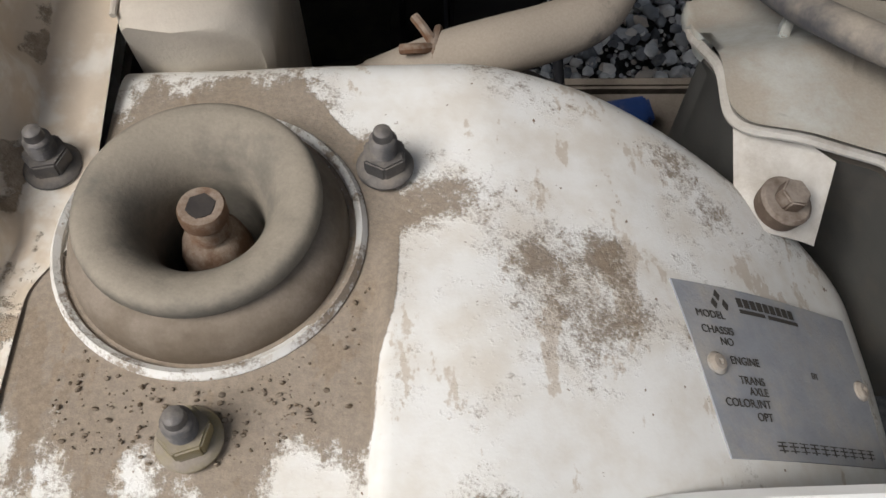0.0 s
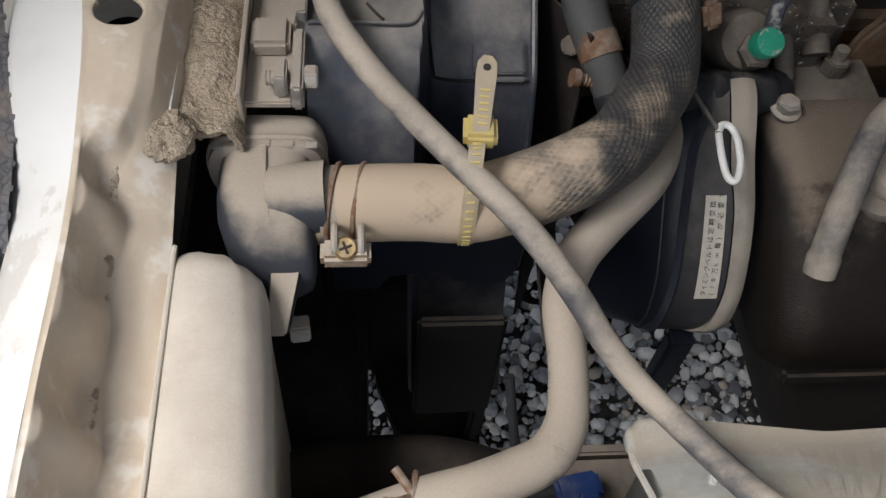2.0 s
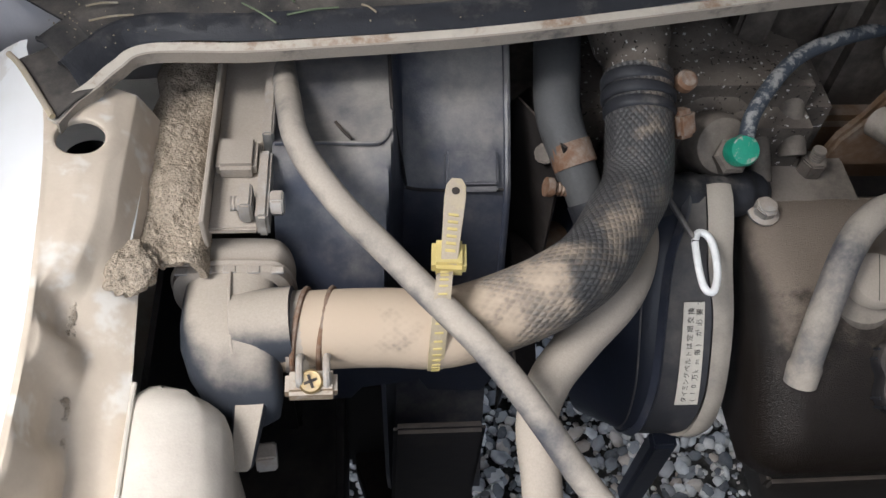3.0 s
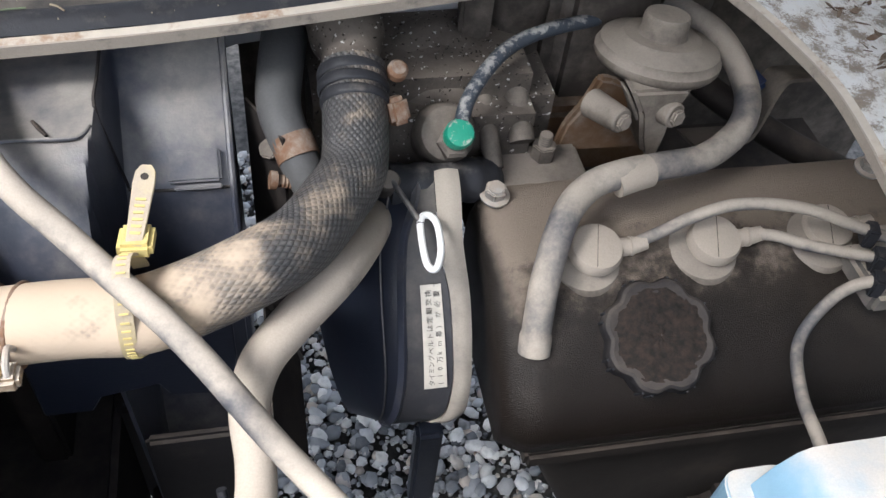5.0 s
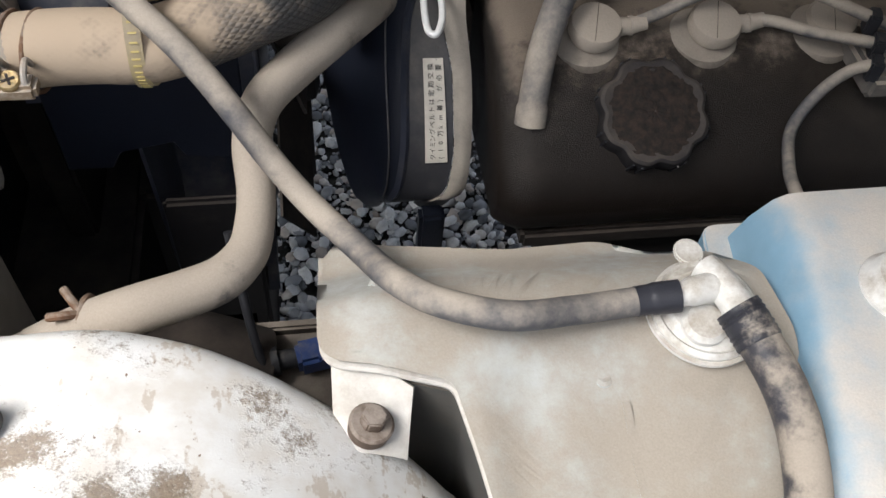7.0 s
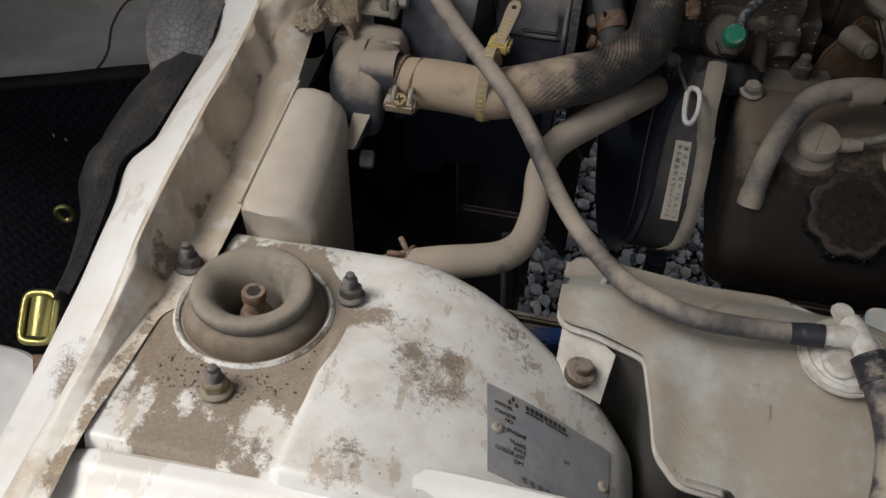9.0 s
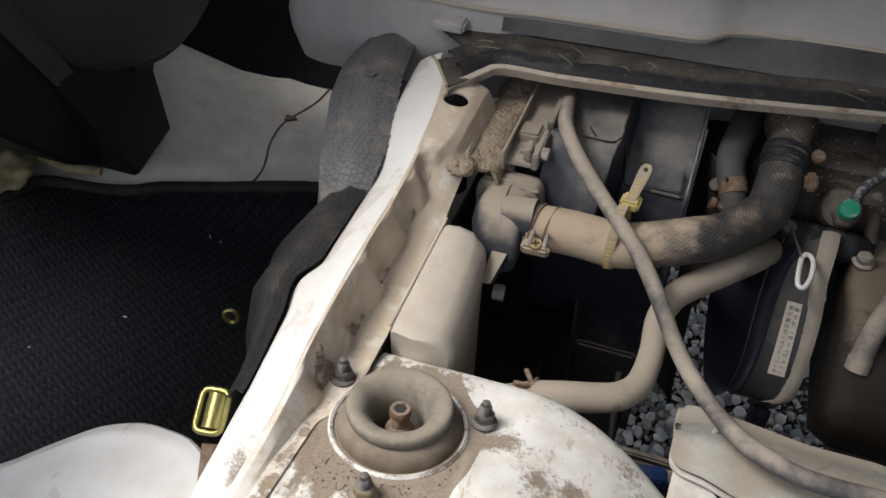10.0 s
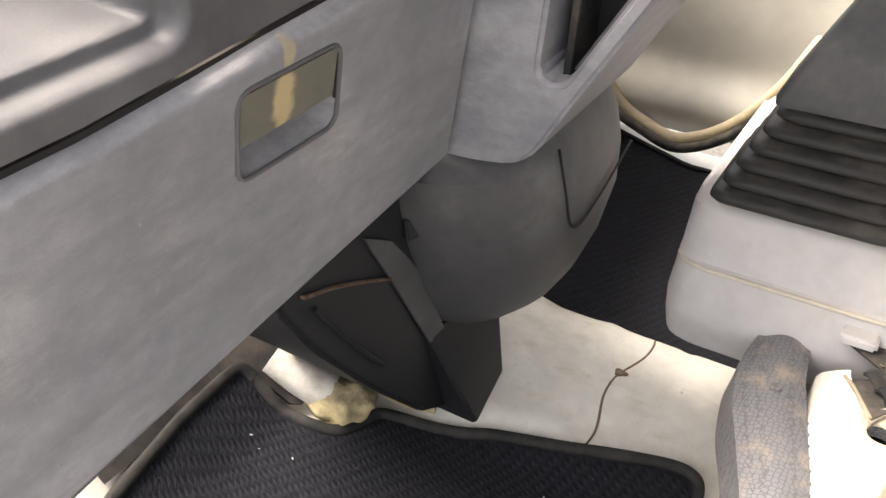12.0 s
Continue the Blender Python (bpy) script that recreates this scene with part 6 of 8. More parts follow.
    part("plug", lathe([(0.0085, -0.012), (0.0105, -0.010), (0.0112, 0.002), (0.0098, 0.0048), (0, 0.0055)], 28, aim((0.231, 0.5005, 0.7180), (0, -0.7, 0.9)) @ Matrix.Scale(0.9, 4)), M_GREEN, sen)
    part("body", lathe([(0.012, -0.02), (0.0125, -0.002), (0.010, 0.0)], 6, aim((0.231, 0.507, 0.706), (0, -0.7, 0.9))), M_ENGINE, sen)
    part("lead", tube([(0.233, 0.506, 0.722), (0.240, 0.522, 0.728), (0.256, 0.542, 0.736), (0.278, 0.562, 0.741), (0.31, 0.578, 0.742), (0.36, 0.60, 0.735)], 0.0052, 14, 8), dusty("crusty_blue_lead", (0.06, 0.072, 0.09), (0.33, 0.32, 0.30), 0.45, 0.6, size=150, soft=0.08), sen)
    # egr valve
    egr = thing("egr_valve", (0.385, 0.55, 0.66), "dusty mushroom-shaped valve with two bolts", "valve")
    m = aim((0.385, 0.555, 0.7375), (0.06, 0.16, 1)) @ Matrix.Scale(0.93, 4)
    part("diaphragm", lathe([(0.022, -0.014), (0.040, -0.012), (0.0465, -0.009), (0.049, -0.005), (0.049, -0.001), (0.0465, 0.002), (0.046, 0.0055), (0.042, 0.008), (0.033, 0.0095), (0.030, 0.0125), (0.019, 0.0135), (0.018, 0.016), (0.0178, 0.027), (0.0165, 0.0295), (0, 0.0305)], 48, m), M_EGR, egr)
    part("stem", prism([(0.350, 0.737), (0.362, 0.716), (0.368, 0.692), (0.373, 0.678), (0.385, 0.674), (0.387, 0.69), (0.387, 0.708), (0.396, 0.737)], 0, 0.032, 0.003, 2, pose(0, 0.542, 0, 90, 0, 0)), M_EGR, egr)
    part("web", prism([(0.347, 0.735), (0.351, 0.733), (0.366, 0.708), (0.362, 0.706)], 0, 0.012, 0.001, 1, pose(0, 0.527, 0, 90, 0, 0)), M_EGR, egr)
    part("foot_plate", prism([(0.318, 0.655), (0.323, 0.682), (0.333, 0.70), (0.341, 0.724), (0.352, 0.722), (0.372, 0.712), (0.384, 0.69), (0.396, 0.662), (0.39, 0.655)], 0, 0.010, 0.003, 2, pose(0, 0.552, 0, 90, 0, 0)), M_EGRUST, egr, "rust-brown flange plate")
    for x, z in ((0.3460, 0.7165), (0.3850, 0.718)):
        ax = (0.42, -1.0, 0.22)
        b = part("bolt", lathe([(0.0108, -0.03), (0.0096, -0.006), (0.0092, 0), (0.0078, 0.0012), (0, 0.0012)], 24, aim((x, 0.506, z), ax)), M_EGR, egr)
        part("bolt_head", prism(hexa(0.0066), 0, 0.0045, 0.0012, 2, aim((x, 0.5052, z), ax)), M_EGR, b)
    # dusty castings behind the valve
    mf = thing("intake_manifold", (0.36, 0.64, 0.55), "dust-caked cast intake manifold behind the valve", "engine casting")
    part("runner", box(0.318, 0.405, 0.592, 0.68, 0.53, 0.80, 0.016, 3), M_ENGINE, mf)
    part("runner", tube([(0.298, 0.625, 0.60), (0.298, 0.622, 0.70), (0.30, 0.628, 0.80)], lambda t: 0.024 + 0.003 * math.sin(t * 9), 24, 8), M_ENGINE, mf)
    part("flange", box(0.305, 0.42, 0.575, 0.60, 0.60, 0.668, 0.006), M_EGRUST, mf, "rust-brown flange")
    part("column", prism([(-0.013, -0.012), (0.010, -0.016), (0.015, 0.008), (-0.008, 0.016)], 0.66, 0.80, 0.003, 2, pose(0.262, 0.612, 0)), M_ENGINE, mf)
    part("runner", tube([(0.43, 0.66, 0.58), (0.445, 0.655, 0.68), (0.455, 0.66, 0.78)], 0.026, 22, 8), M_ENGINE, mf)
    # bypass pipe left of the hose
    by = thing("bypass_pipe", (0.123, 0.53, 0.70), "grey crusted bypass pipe with a rusty clamp", "pipe")
    part("pipe", tube([(0.128, 0.62, 0.73), (0.119, 0.56, 0.728), (0.1165, 0.53, 0.722), (0.124, 0.505, 0.708), (0.134, 0.485, 0.69)], lambda t: 0.0165 - 0.004 * t, 20, 6), dusty("grey_crusted_pipe", (0.10, 0.10, 0.10), (0.45, 0.44, 0.42), 0.12, 0.6, size=160, soft=0.05), by)
    part("band", tube([(0.122, 0.512, 0.713), (0.1265, 0.50, 0.705)], 0.0142, 20, 1), M_RUST, by, "rusty clamp band")
    part("screw", lathe([(0.0045, 0)] + [(0.0045 - 0.0007 * (k % 2), 0.0012 * k) for k in range(1, 10)] + [(0.0062, 0.0115), (0.0062, 0.016), (0, 0.016)], 16, aim((0.122, 0.489, 0.695), (-1, 0.0, 0.25))), M_RUST, by, "rusty clamp screw")
    part("head", prism(hexa(0.0075), 0, 0.006, 0.001, 2, aim((0.109, 0.513, 0.702), (-0.3, -0.6, 1))), M_ENGINE, by)
    part("elbow", tube([(0.134, 0.485, 0.69), (0.142, 0.468, 0.676), (0.15, 0.45, 0.66)], 0.0135, 18, 4), M_RUBBER, by)
    # black hose stub and bracket between the cover and the housing
    st = thing("coolant_stub_hose", (0.215, 0.50, 0.66), "short black rubber hose under the housing", "hose")
    part("hose_body", tube([(0.185, 0.50, 0.675), (0.215, 0.502, 0.672), (0.243, 0.507, 0.668), (0.262, 0.515, 0.66)], lambda t: 0.0155 + 0.001 * math.sin(t * 30), 20, 8), M_RUBBER, st)
    lt = thing("bracket_plate", (0.45, 0.55, 0.68), "bent dusty bracket plate behind the valve cover", "bracket")
    part("plate", sheet(lambda u, v: Vector((lerp(0.425, 0.535, u), 0.528 + 0.03 * v + 0.035 * step(0.35, 0.8, u), 0.668 + 0.03 * step(0.4, 0.8, u) - 0.01 * v)), 24, 4, 0.003), M_ENGINE, lt)
    dk = thing("wiring_bundle", (0.50, 0.60, 0.62), "dark wiring bundle with a navy connector", "wiring")
    part("loom", tube([(0.43, 0.64, 0.68), (0.47, 0.60, 0.66), (0.52, 0.56, 0.64), (0.58, 0.53, 0.62)], 0.012, 14, 6), M_SHADY, dk)
    part("connector", box(-0.014, 0.014, -0.009, 0.009, -0.007, 0.007, 0.003, 2, None, pose(0.485, 0.575, 0.685, 20, 10, 35)), M_BLUEC, dk, "navy plastic connector")


def lower_bay():
    fr = thing("frame_rail", (0.1, 0.29, 0.40), "dusty grey chassis frame rail low in the bay", "frame rail")
    part("rail", box(-0.115, 0.62, 0.205, 0.318, 0.42, 0.497, 0.006), M_ENGINE, fr)
    part("rail_lip", box(-0.115, 0.62, 0.314, 0.322, 0.484, 0.502, 0.002), M_ENGINE, fr)
    part("hump", tube([(-0.10, 0.285, 0.49), (-0.04, 0.29, 0.515), (0.02, 0.29, 0.515), (0.07, 0.285, 0.49)], 0.034, 20, 6), M_SHADY, fr)
    cm = thing("cross_member", (0.03, 0.47, 0.25), "black pressed cross member under the radiator", "frame member")
    part("front_wall", box(-0.215, -0.027, 0.33, 0.76, 0.30, 0.46, 0.006), M_BLACK, cm)
    part("side_wall", box(0.060, 0.074, 0.395, 0.60, 0.30, 0.44, 0.004), M_BLACK, cm)
    part("rear_wall", box(-0.030, 0.074, 0.475, 0.66, 0.30, 0.47, 0.006), M_BLACK, cm)
    part("bracket", prism([(-0.022, 0.535), (-0.020, 0.46), (-0.004, 0.412), (0.016, 0.385), (0.074, 0.372), (0.074, 0.535)], 0.31, 0.335, 0.003), M_SHADY, cm, "brown grimy bracket")
    part("skirt", box(0.01, 0.074, 0.392, 0.40, 0.40, 0.556, 0.003), M_BLACK, cm)
    cn = thing("wire_connector", (0.105, 0.283, 0.505), "blue plastic wire connector on a black loom", "connector")
    part("plug", box(-0.016, 0.016, -0.010, 0.010, -0.008, 0.010, 0.003, 2, None, pose(0.115, 0.284, 0.514, 0, 0, 10)), M_BLUEC, cn)
    part("latch", box(-0.006, 0.006, -0.011, -0.003, 0.008, 0.014, 0.0015, 2, None, pose(0.119, 0.284, 0.514, 0, 0, 10)), M_BLUEC, cn)
    part("loom", tube([(0.10, 0.284, 0.512), (0.08, 0.282, 0.512), (0.055, 0.278, 0.509), (0.02, 0.27, 0.505)], 0.007, 14, 5), M_RUBBER, cn)
    part("collar", tube([(0.087, 0.2828, 0.5125), (0.082, 0.2822, 0.5122)], 0.0105, 18, 1), M_RUBBER, cn)
    wr = thing("ground_wire", (0.075, 0.285, 0.52), "thin black wire behind the coolant hose", "wire")
    part("wire", tube([(0.063, 0.33, 0.60), (0.067, 0.31, 0.57), (0.072, 0.29, 0.54), (0.078, 0.27, 0.512)], 0.0032, 10, 6), M_RUBBER, wr)
    sp = thing("spring_clip", (-0.004, 0.237, 0.655), "rusty spring clip on the coolant hose", "hose clamp")
    part("band", tube([Vector((-0.002 + 0.002 * math.cos(a), 0.2375 + 0.0138 * math.cos(a), 0.649 + 0.0138 * math.sin(a))) for a in (2 * math.pi * k / 24 for k in range(25))], 0.002, 8, 1), M_RUST, sp)
    part("ear", tube([(-0.003, 0.238, 0.662), (-0.007, 0.243, 0.665), (-0.011, 0.249, 0.665)], 0.0024, 8, 3), M_RUST, sp)
    part("ear", tube([(-0.004, 0.235, 0.662), (-0.010, 0.232, 0.666), (-0.017, 0.233, 0.664)], 0.0024, 8, 3), M_RUST, sp)
    pp = thing("coolant_pipe", (-0.03, 0.23, 0.63), "tan dusty steel coolant pipe", "pipe")
    part("pipe", tube([(0.0, 0.237, 0.648), (-0.02, 0.234, 0.643), (-0.045, 0.229, 0.634), (-0.07, 0.222, 0.62)], 0.0095, 18, 5), M_HOSE, pp)


engine_back()
lower_bay()


# ---- far side of the opening: seal, flange and seat base ----
LIP = [(-0.163, 0.467), (-0.155, 0.482), (-0.147, 0.490), (-0.136, 0.503), (-0.121, 0.512), (-0.07, 0.5105), (-0.031, 0.514), (0.062, 0.524), (0.164, 0.542), (0.275, 0.563), (0.35, 0.572), (0.405, 0.572), (0.44, 0.556), (0.460, 0.515), (0.467, 0.47), (0.463, 0.42), (0.455, 0.375), (0.45, 0.32), (0.45, 0.26), (0.45, 0.15)]


def opening_seal():
    line = smooth_line([(x, y, curve_at([(-0.16, 0.780), (-0.1, 0.790), (0.40, 0.790), (0.46, 0.768), (0.5, 0.765)], x)) for x, y in LIP], 8)
    n = len(line)

    def outward(i):
        t = (line[min(i + 1, n - 1)] - line[max(i - 1, 0)]).normalized()
        return Vector((-t.y, t.x, 0)).normalized()

    def band(a, b, za, zb, i0, i1, wob=0.0):
        def fn(u, v):
            k = lerp(i0, i1, v)
            i = min(int(k), n - 1)
            c = line[i]
            o = outward(i)
            w = lerp(a, b, u)
            return c + o * w + Vector((0, 0, lerp(za, zb, u) + wob * math.sin(math.pi * u) + (0.0012 * noise.noise(c * 40 + Vector((u * 3, 0, 0))) if wob else 0)))
        return fn

    cut = 8 * 12
    flange = thing("opening_flange", (0.15, 0.53, 0.74), "cream rusty steel flange round the engine opening", "flange", "", "structure")
    part("edge", sheet(band(0.0, 0.005, 0, 0.0015, 0, n - 1), 2, n - 1, 0.002), dusty("cream_rusty_edge", (0.62, 0.56, 0.47), (0.36, 0.2, 0.1), 0.40, 0.6, top=0.0, size=36, soft=0.10), flange, "cream painted edge spotted with rust")
    part("hem", sheet(band(0.0, 0.001, 0, -0.008, 0, n - 1), 2, n - 1, 0.0015), M_HOSE, flange)
    part("rear_flange", sheet(band(0.005, 0.16, 0.0012, -0.004, cut - 6, n - 1), 8, 60, 0.002), M_RIM, flange, "white rear flange")
    seal = thing("opening_seal", (0.1, 0.55, 0.78), "black rubber weatherstrip sprinkled with grass bits", "weatherstrip")
    part("bead", sheet(band(0.005, 0.026, 0.002, 0.004, 12, cut - 8, 0.007), 10, 120, 0.002), M_RUBBER, seal)
    part("inner_lip", sheet(band(0.026, 0.046, 0.0025, 0.006, 16, cut - 8, 0.003), 8, 120, 0.002), M_BOOTD, seal, "dusty inner lip")
    rnd = random.Random(9)
    for k in range(10):
        i = rnd.randrange(24, 70)
        c = line[i] + outward(i) * rnd.uniform(0.012, 0.042) + Vector((0, 0, 0.0105))
        a = rnd.uniform(-1.0, 0.3)
        d = Vector((math.cos(a), math.sin(a), 0)) * rnd.uniform(0.004, 0.015)
        gb = tube([c - d, c + Vector((0, 0, 0.001)), c + d], 0.0006, 5, 3)
        tagged(part("grass_blade", gb, M_GRASS if k % 2 else M_STRAW, None), "dry cut grass blade on the weatherstrip", "grass blade", "grass blades")
    verts = bmesh.new()
    for k in range(240):
        i = rnd.randrange(22, 84)
        c = line[i] + outward(i) * rnd.uniform(0.006, 0.05) + Vector((0, 0, 0.0085))
        bmesh.ops.create_icosphere(verts, subdivisions=1, radius=rnd.uniform(0.0002, 0.0007), matrix=Matrix.Translation(c))
    tagged(part("crumbs", verts, M_STRAW, None), "tan crumbs and chaff scattered on the weatherstrip", "crumbs", "", "stuff")
    base = thing("seat_base_panel", (0.1, 0.60, 0.70), "dark seat base panel beside the console", "panel", "", "structure")
    part("skin", sheet(band(0.046, 0.13, 0.004, -0.002, 26, cut - 4), 8, 100, 0.002), M_BOOTD, base)
    # bright folded corner of the rail's end
    part("corner_fold", prism([(-0.192, 0.512), (-0.163, 0.468), (-0.155, 0.481), (-0.147, 0.489), (-0.136, 0.503), (-0.128, 0.52), (-0.16, 0.535)], 0.7805, 0.7825, 0.0006, 1), M_BOOTD, base, "black tape over the rail end")
    part("string", tube([(-0.196, 0.516, 0.783), (-0.186, 0.503, 0.7845), (-0.164, 0.468, 0.7835)], 0.0017, 8, 4), M_TIEOLD, base, "cream cord")
    lv = bmesh.new()
    for k in range(170):
        x, y = rnd.uniform(0.50, 0.58), rnd.uniform(0.40, 0.56)
        m = Matrix.Translation((x, y, 0.768 + rnd.uniform(0, 0.008))) @ Euler((rnd.uniform(-0.6, 0.6), rnd.uniform(-0.6, 0.6), rnd.uniform(0, 6))).to_matrix().to_4x4()
        s = rnd.uniform(0.25, 0.75)
        w = rnd.uniform(0.4, 1.0) * s
        prism([(0.008 * s, 0), (0.004 * s, 0.003 * w), (0.001 * s, 0.0042 * w), (-0.003 * s, 0.0032 * w), (-0.008 * s, 0.0006), (-0.005 * s, -0.0028 * w), (0.0, -0.004 * w)], 0, 0.0005, 0, 1, m, lv)
    tagged(part("leaf_litter", lv, M_STRAWD, None), "brown dead leaf litter on the rear flange", "leaf litter", "", "stuff")


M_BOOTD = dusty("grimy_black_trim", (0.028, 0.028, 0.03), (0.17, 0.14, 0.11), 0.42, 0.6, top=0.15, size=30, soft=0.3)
M_GRASS = dusty("faded_grass", (0.16, 0.2, 0.12), (0.3, 0.3, 0.2), 0.3, 0.7, size=80)
M_STRAW = dusty("straw_chaff", (0.34, 0.28, 0.19), (0.42, 0.36, 0.26), 0.4, 0.8, size=200)
M_STRAWD = dusty("dead_leaf", (0.13, 0.085, 0.055), (0.27, 0.19, 0.12), 0.4, 0.8, size=90)
opening_seal()


# ---- foot well ----
def floor_z(x, y):
    return 0.497 + 0.25 * max(0.0, -0.6 - x) + 0.8 * max(0.0, -0.80 - x) + 0.045 * step(0.46, 0.54, y)


def foot_well():
    fl = thing("floor", (-0.55, 0.55, 0.40), "cream painted steel cab floor with a rusty seam", "floor", "", "structure")

    def skin(u, v):
        x, y = lerp(-1.12, -0.16, u), lerp(-0.10, 1.45, v)
        z = floor_z(x, y) - 0.012 + 0.014 * step(0.58, 0.66, y) * (1 - step(0.73, 0.79, y)) + 0.006 * math.exp(-((y - 0.60) / 0.02) ** 2) - 0.045 * step(0.76, 0.82, y)
        z += 0.004 * math.exp(-((x + 0.515) / 0.018) ** 2) - 0.003 * math.exp(-((x + 0.40) / 0.01) ** 2)
        return Vector((x, y, z))
    part("panel", sheet(skin, 110, 150, 0.0), M_CREAM, fl, "", 60)

    def bead(t):
        y = lerp(0.50, 0.76, t)
        x = -0.452 + 0.01 * math.sin(t * 9) - 0.012 * (1 - t)
        return skin((x + 1.12) / 0.96, (y + 0.10) / 1.55) + Vector((0, 0, 0.0006))
    part("seam", tube([bead(k / 24) for k in range(25)], 0.0016, 6, 1), M_RUST, fl, "rusty seam sealer")
    part("rust_lump", lathe([(0.010, -0.002), (0.008, 0.002), (0.003, 0.0035), (0, 0.0035)], 14, Matrix.Translation(bead(0.63)) @ Matrix.Diagonal((1, 0.7, 1, 1)), None, lambda a: 1 + 0.25 * math.sin(3 * a + 1) + 0.15 * math.sin(7 * a)), M_RUST, fl, "rust blister")

    # floor mats
    near = [(-0.861, 0.356), (-0.858, 0.25), (-0.845, 0.132), (-0.80, -0.07), (-0.24, -0.07), (-0.225, 0.03), (-0.25, 0.2), (-0.29, 0.38), (-0.302, 0.44), (-0.303, 0.52), (-0.312, 0.534), (-0.334, 0.540), (-0.471, 0.510), (-0.577, 0.4915), (-0.69, 0.450), (-0.713, 0.438), (-0.720, 0.402), (-0.735, 0.377), (-0.773, 0.364), (-0.82, 0.355)]
    far = [(-0.74, 0.745), (-0.58, 0.775), (-0.40, 0.772), (-0.25, 0.77), (-0.25, 1.34), (-0.95, 1.36), (-0.90, 1.0)]
    for outline, name, label, drop in ((near, "floor_mat", "dark navy woven floor mat with a rubber binding", 0.0), (far, "floor_mat", "dark driver's floor mat with a rubber binding", -0.045)):
        mat = thing(name, (outline[0][0], outline[0][1], 0.5), label, "floor mat", "floor mats")
        pts = dense(outline, 0.02, 0.02)
        bm = bmesh.new()
        f = bm.faces.new([bm.verts.new((x, y, 0)) for x, y in pts])
        bmesh.ops.triangulate(bm, faces=[f])
        for _ in range(4):
            es = [e for e in bm.edges if e.calc_length() > 0.045]
            bmesh.ops.subdivide_edges(bm, edges=es, cuts=1)
            bmesh.ops.triangulate(bm, faces=[q for q in bm.faces if len(q.verts) > 3])
        for v in bm.verts:
            v.co.z = floor_z(v.co.x, v.co.y) + drop + 0.004 + 0.0015 * noise.noise(v.co * 14)
        part("carpet", bm, M_CARPET, mat, "dark woven carpet pile", 80)
        rim = [Vector((x, y, floor_z(x, y) + drop + 0.006)) for x, y in pts + pts[:1]]
        part("binding", tube(rim, 0.0085, 10, 1, None, 0.55), M_BIND, mat, "black rubber binding")
    lint = bmesh.new()
    rnd = random.Random(3)
    for k in range(22):
        x, y = rnd.uniform(-0.83, -0.3), rnd.uniform(0.02, 0.48)
        a = rnd.uniform(0, 6.28)
        l = rnd.uniform(0.0006, 0.003)
        tube([(x - l * math.cos(a), y - l * math.sin(a), floor_z(x, y) + 0.0065), (x + l * math.cos(a), y + l * math.sin(a), floor_z(x, y) + 0.0068)], rnd.uniform(0.0003, 0.0007), 5, 1, lint)
    tagged(part("lint", lint, M_LOOP, None), "pale lint and straw bits on the floor mat", "lint", "", "stuff")

    # scaly rubber flap over the rail
    flap = thing("rubber_flap", (-0.25, 0.42, 0.60), "scaly black rubber flap dusted tan, draped by the rail", "rubber mat")

    def tongue(u, v):
        y = lerp(0.585, 0.305, v)
        r = curve_at([(0.305, -0.186), (0.34, -0.187), (0.40, -0.196), (0.46, -0.213), (0.52, -0.228), (0.60, -0.238)], y)
        w = curve_at([(0.305, 0.044), (0.33, 0.058), (0.38, 0.072), (0.44, 0.080), (0.50, 0.076), (0.56, 0.062), (0.60, 0.045)], y)
        x = r - w * u
        z = 0.760 + 0.010 * math.sin(math.pi * min(1, u * 1.25)) - 0.05 * step(0.88, 1.0, u) + 0.004 * step(0.55, 0.6, y) - 0.022 * (1 - step(0.30, 0.35, y))
        return Vector((x, y, z))
    part("tongue", sheet(tongue, 18, 44, 0.002), M_MAT, flap, "", 60)
    part("button", lathe([(0.0, 0.003), (0.0055, 0.0025), (0.0065, 0.0), (0.0065, -0.003)], 20, pose(-0.25, 0.479, 0.7705)), M_MAT, flap, "moulded button")

    def strip(u, v):
        y = lerp(0.345, 0.098, v)
        o = rail_out(y) - 0.002
        pts = [(0.0, 0.752), (0.010, 0.757), (0.022, 0.748), (0.034, 0.72), (0.046, 0.66), (0.055, 0.56)]
        k = u * 5
        i = min(int(k), 4)
        wide = 0.62 + 0.38 * step(0.10, 0.22, y) + 0.9 * math.exp(-((y - 0.27) / 0.055) ** 2)
        return Vector((o - wide * lerp(pts[i][0], pts[i + 1][0], k - i) * (1 + 0.08 * math.sin(y * 40)), y, lerp(pts[i][1], pts[i + 1][1], k - i) - 0.016 * (1 - step(0.10, 0.2, y))))
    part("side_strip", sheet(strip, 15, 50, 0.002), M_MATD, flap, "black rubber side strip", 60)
    for k in range(13):
        p = tongue(0.0, 0.30 + k * 0.052)
        part("stitch", box(-0.002, 0.001, -0.0016, 0.0016, -0.001, 0.0016, 0.0004, 1, None, Matrix.Translation(p)), M_MAT, flap)
    # latch
    la = thing("seat_latch", (-0.21, 0.08, 0.66), "yellow-zinc seat latch with a rusty hook", "latch")
    m = aim((-0.213, 0.088, 0.716), (0.0, -0.55, 1), 8) @ Matrix.Scale(0.8, 4)
    fr = dense([(-0.013, -0.02), (0.013, -0.02), (0.013, 0.02), (-0.013, 0.02)], 0.004, 0.008)
    part("frame", tube([m @ Vector((x, y, 0)) for x, y in fr + fr[:1]], 0.0026, 10, 1), M_GOLD, la)
    part("roller", tube([m @ Vector((0.004, -0.016, 0.002)), m @ Vector((0.004, 0.016, 0.002))], 0.0074, 18, 1), M_GOLD, la)
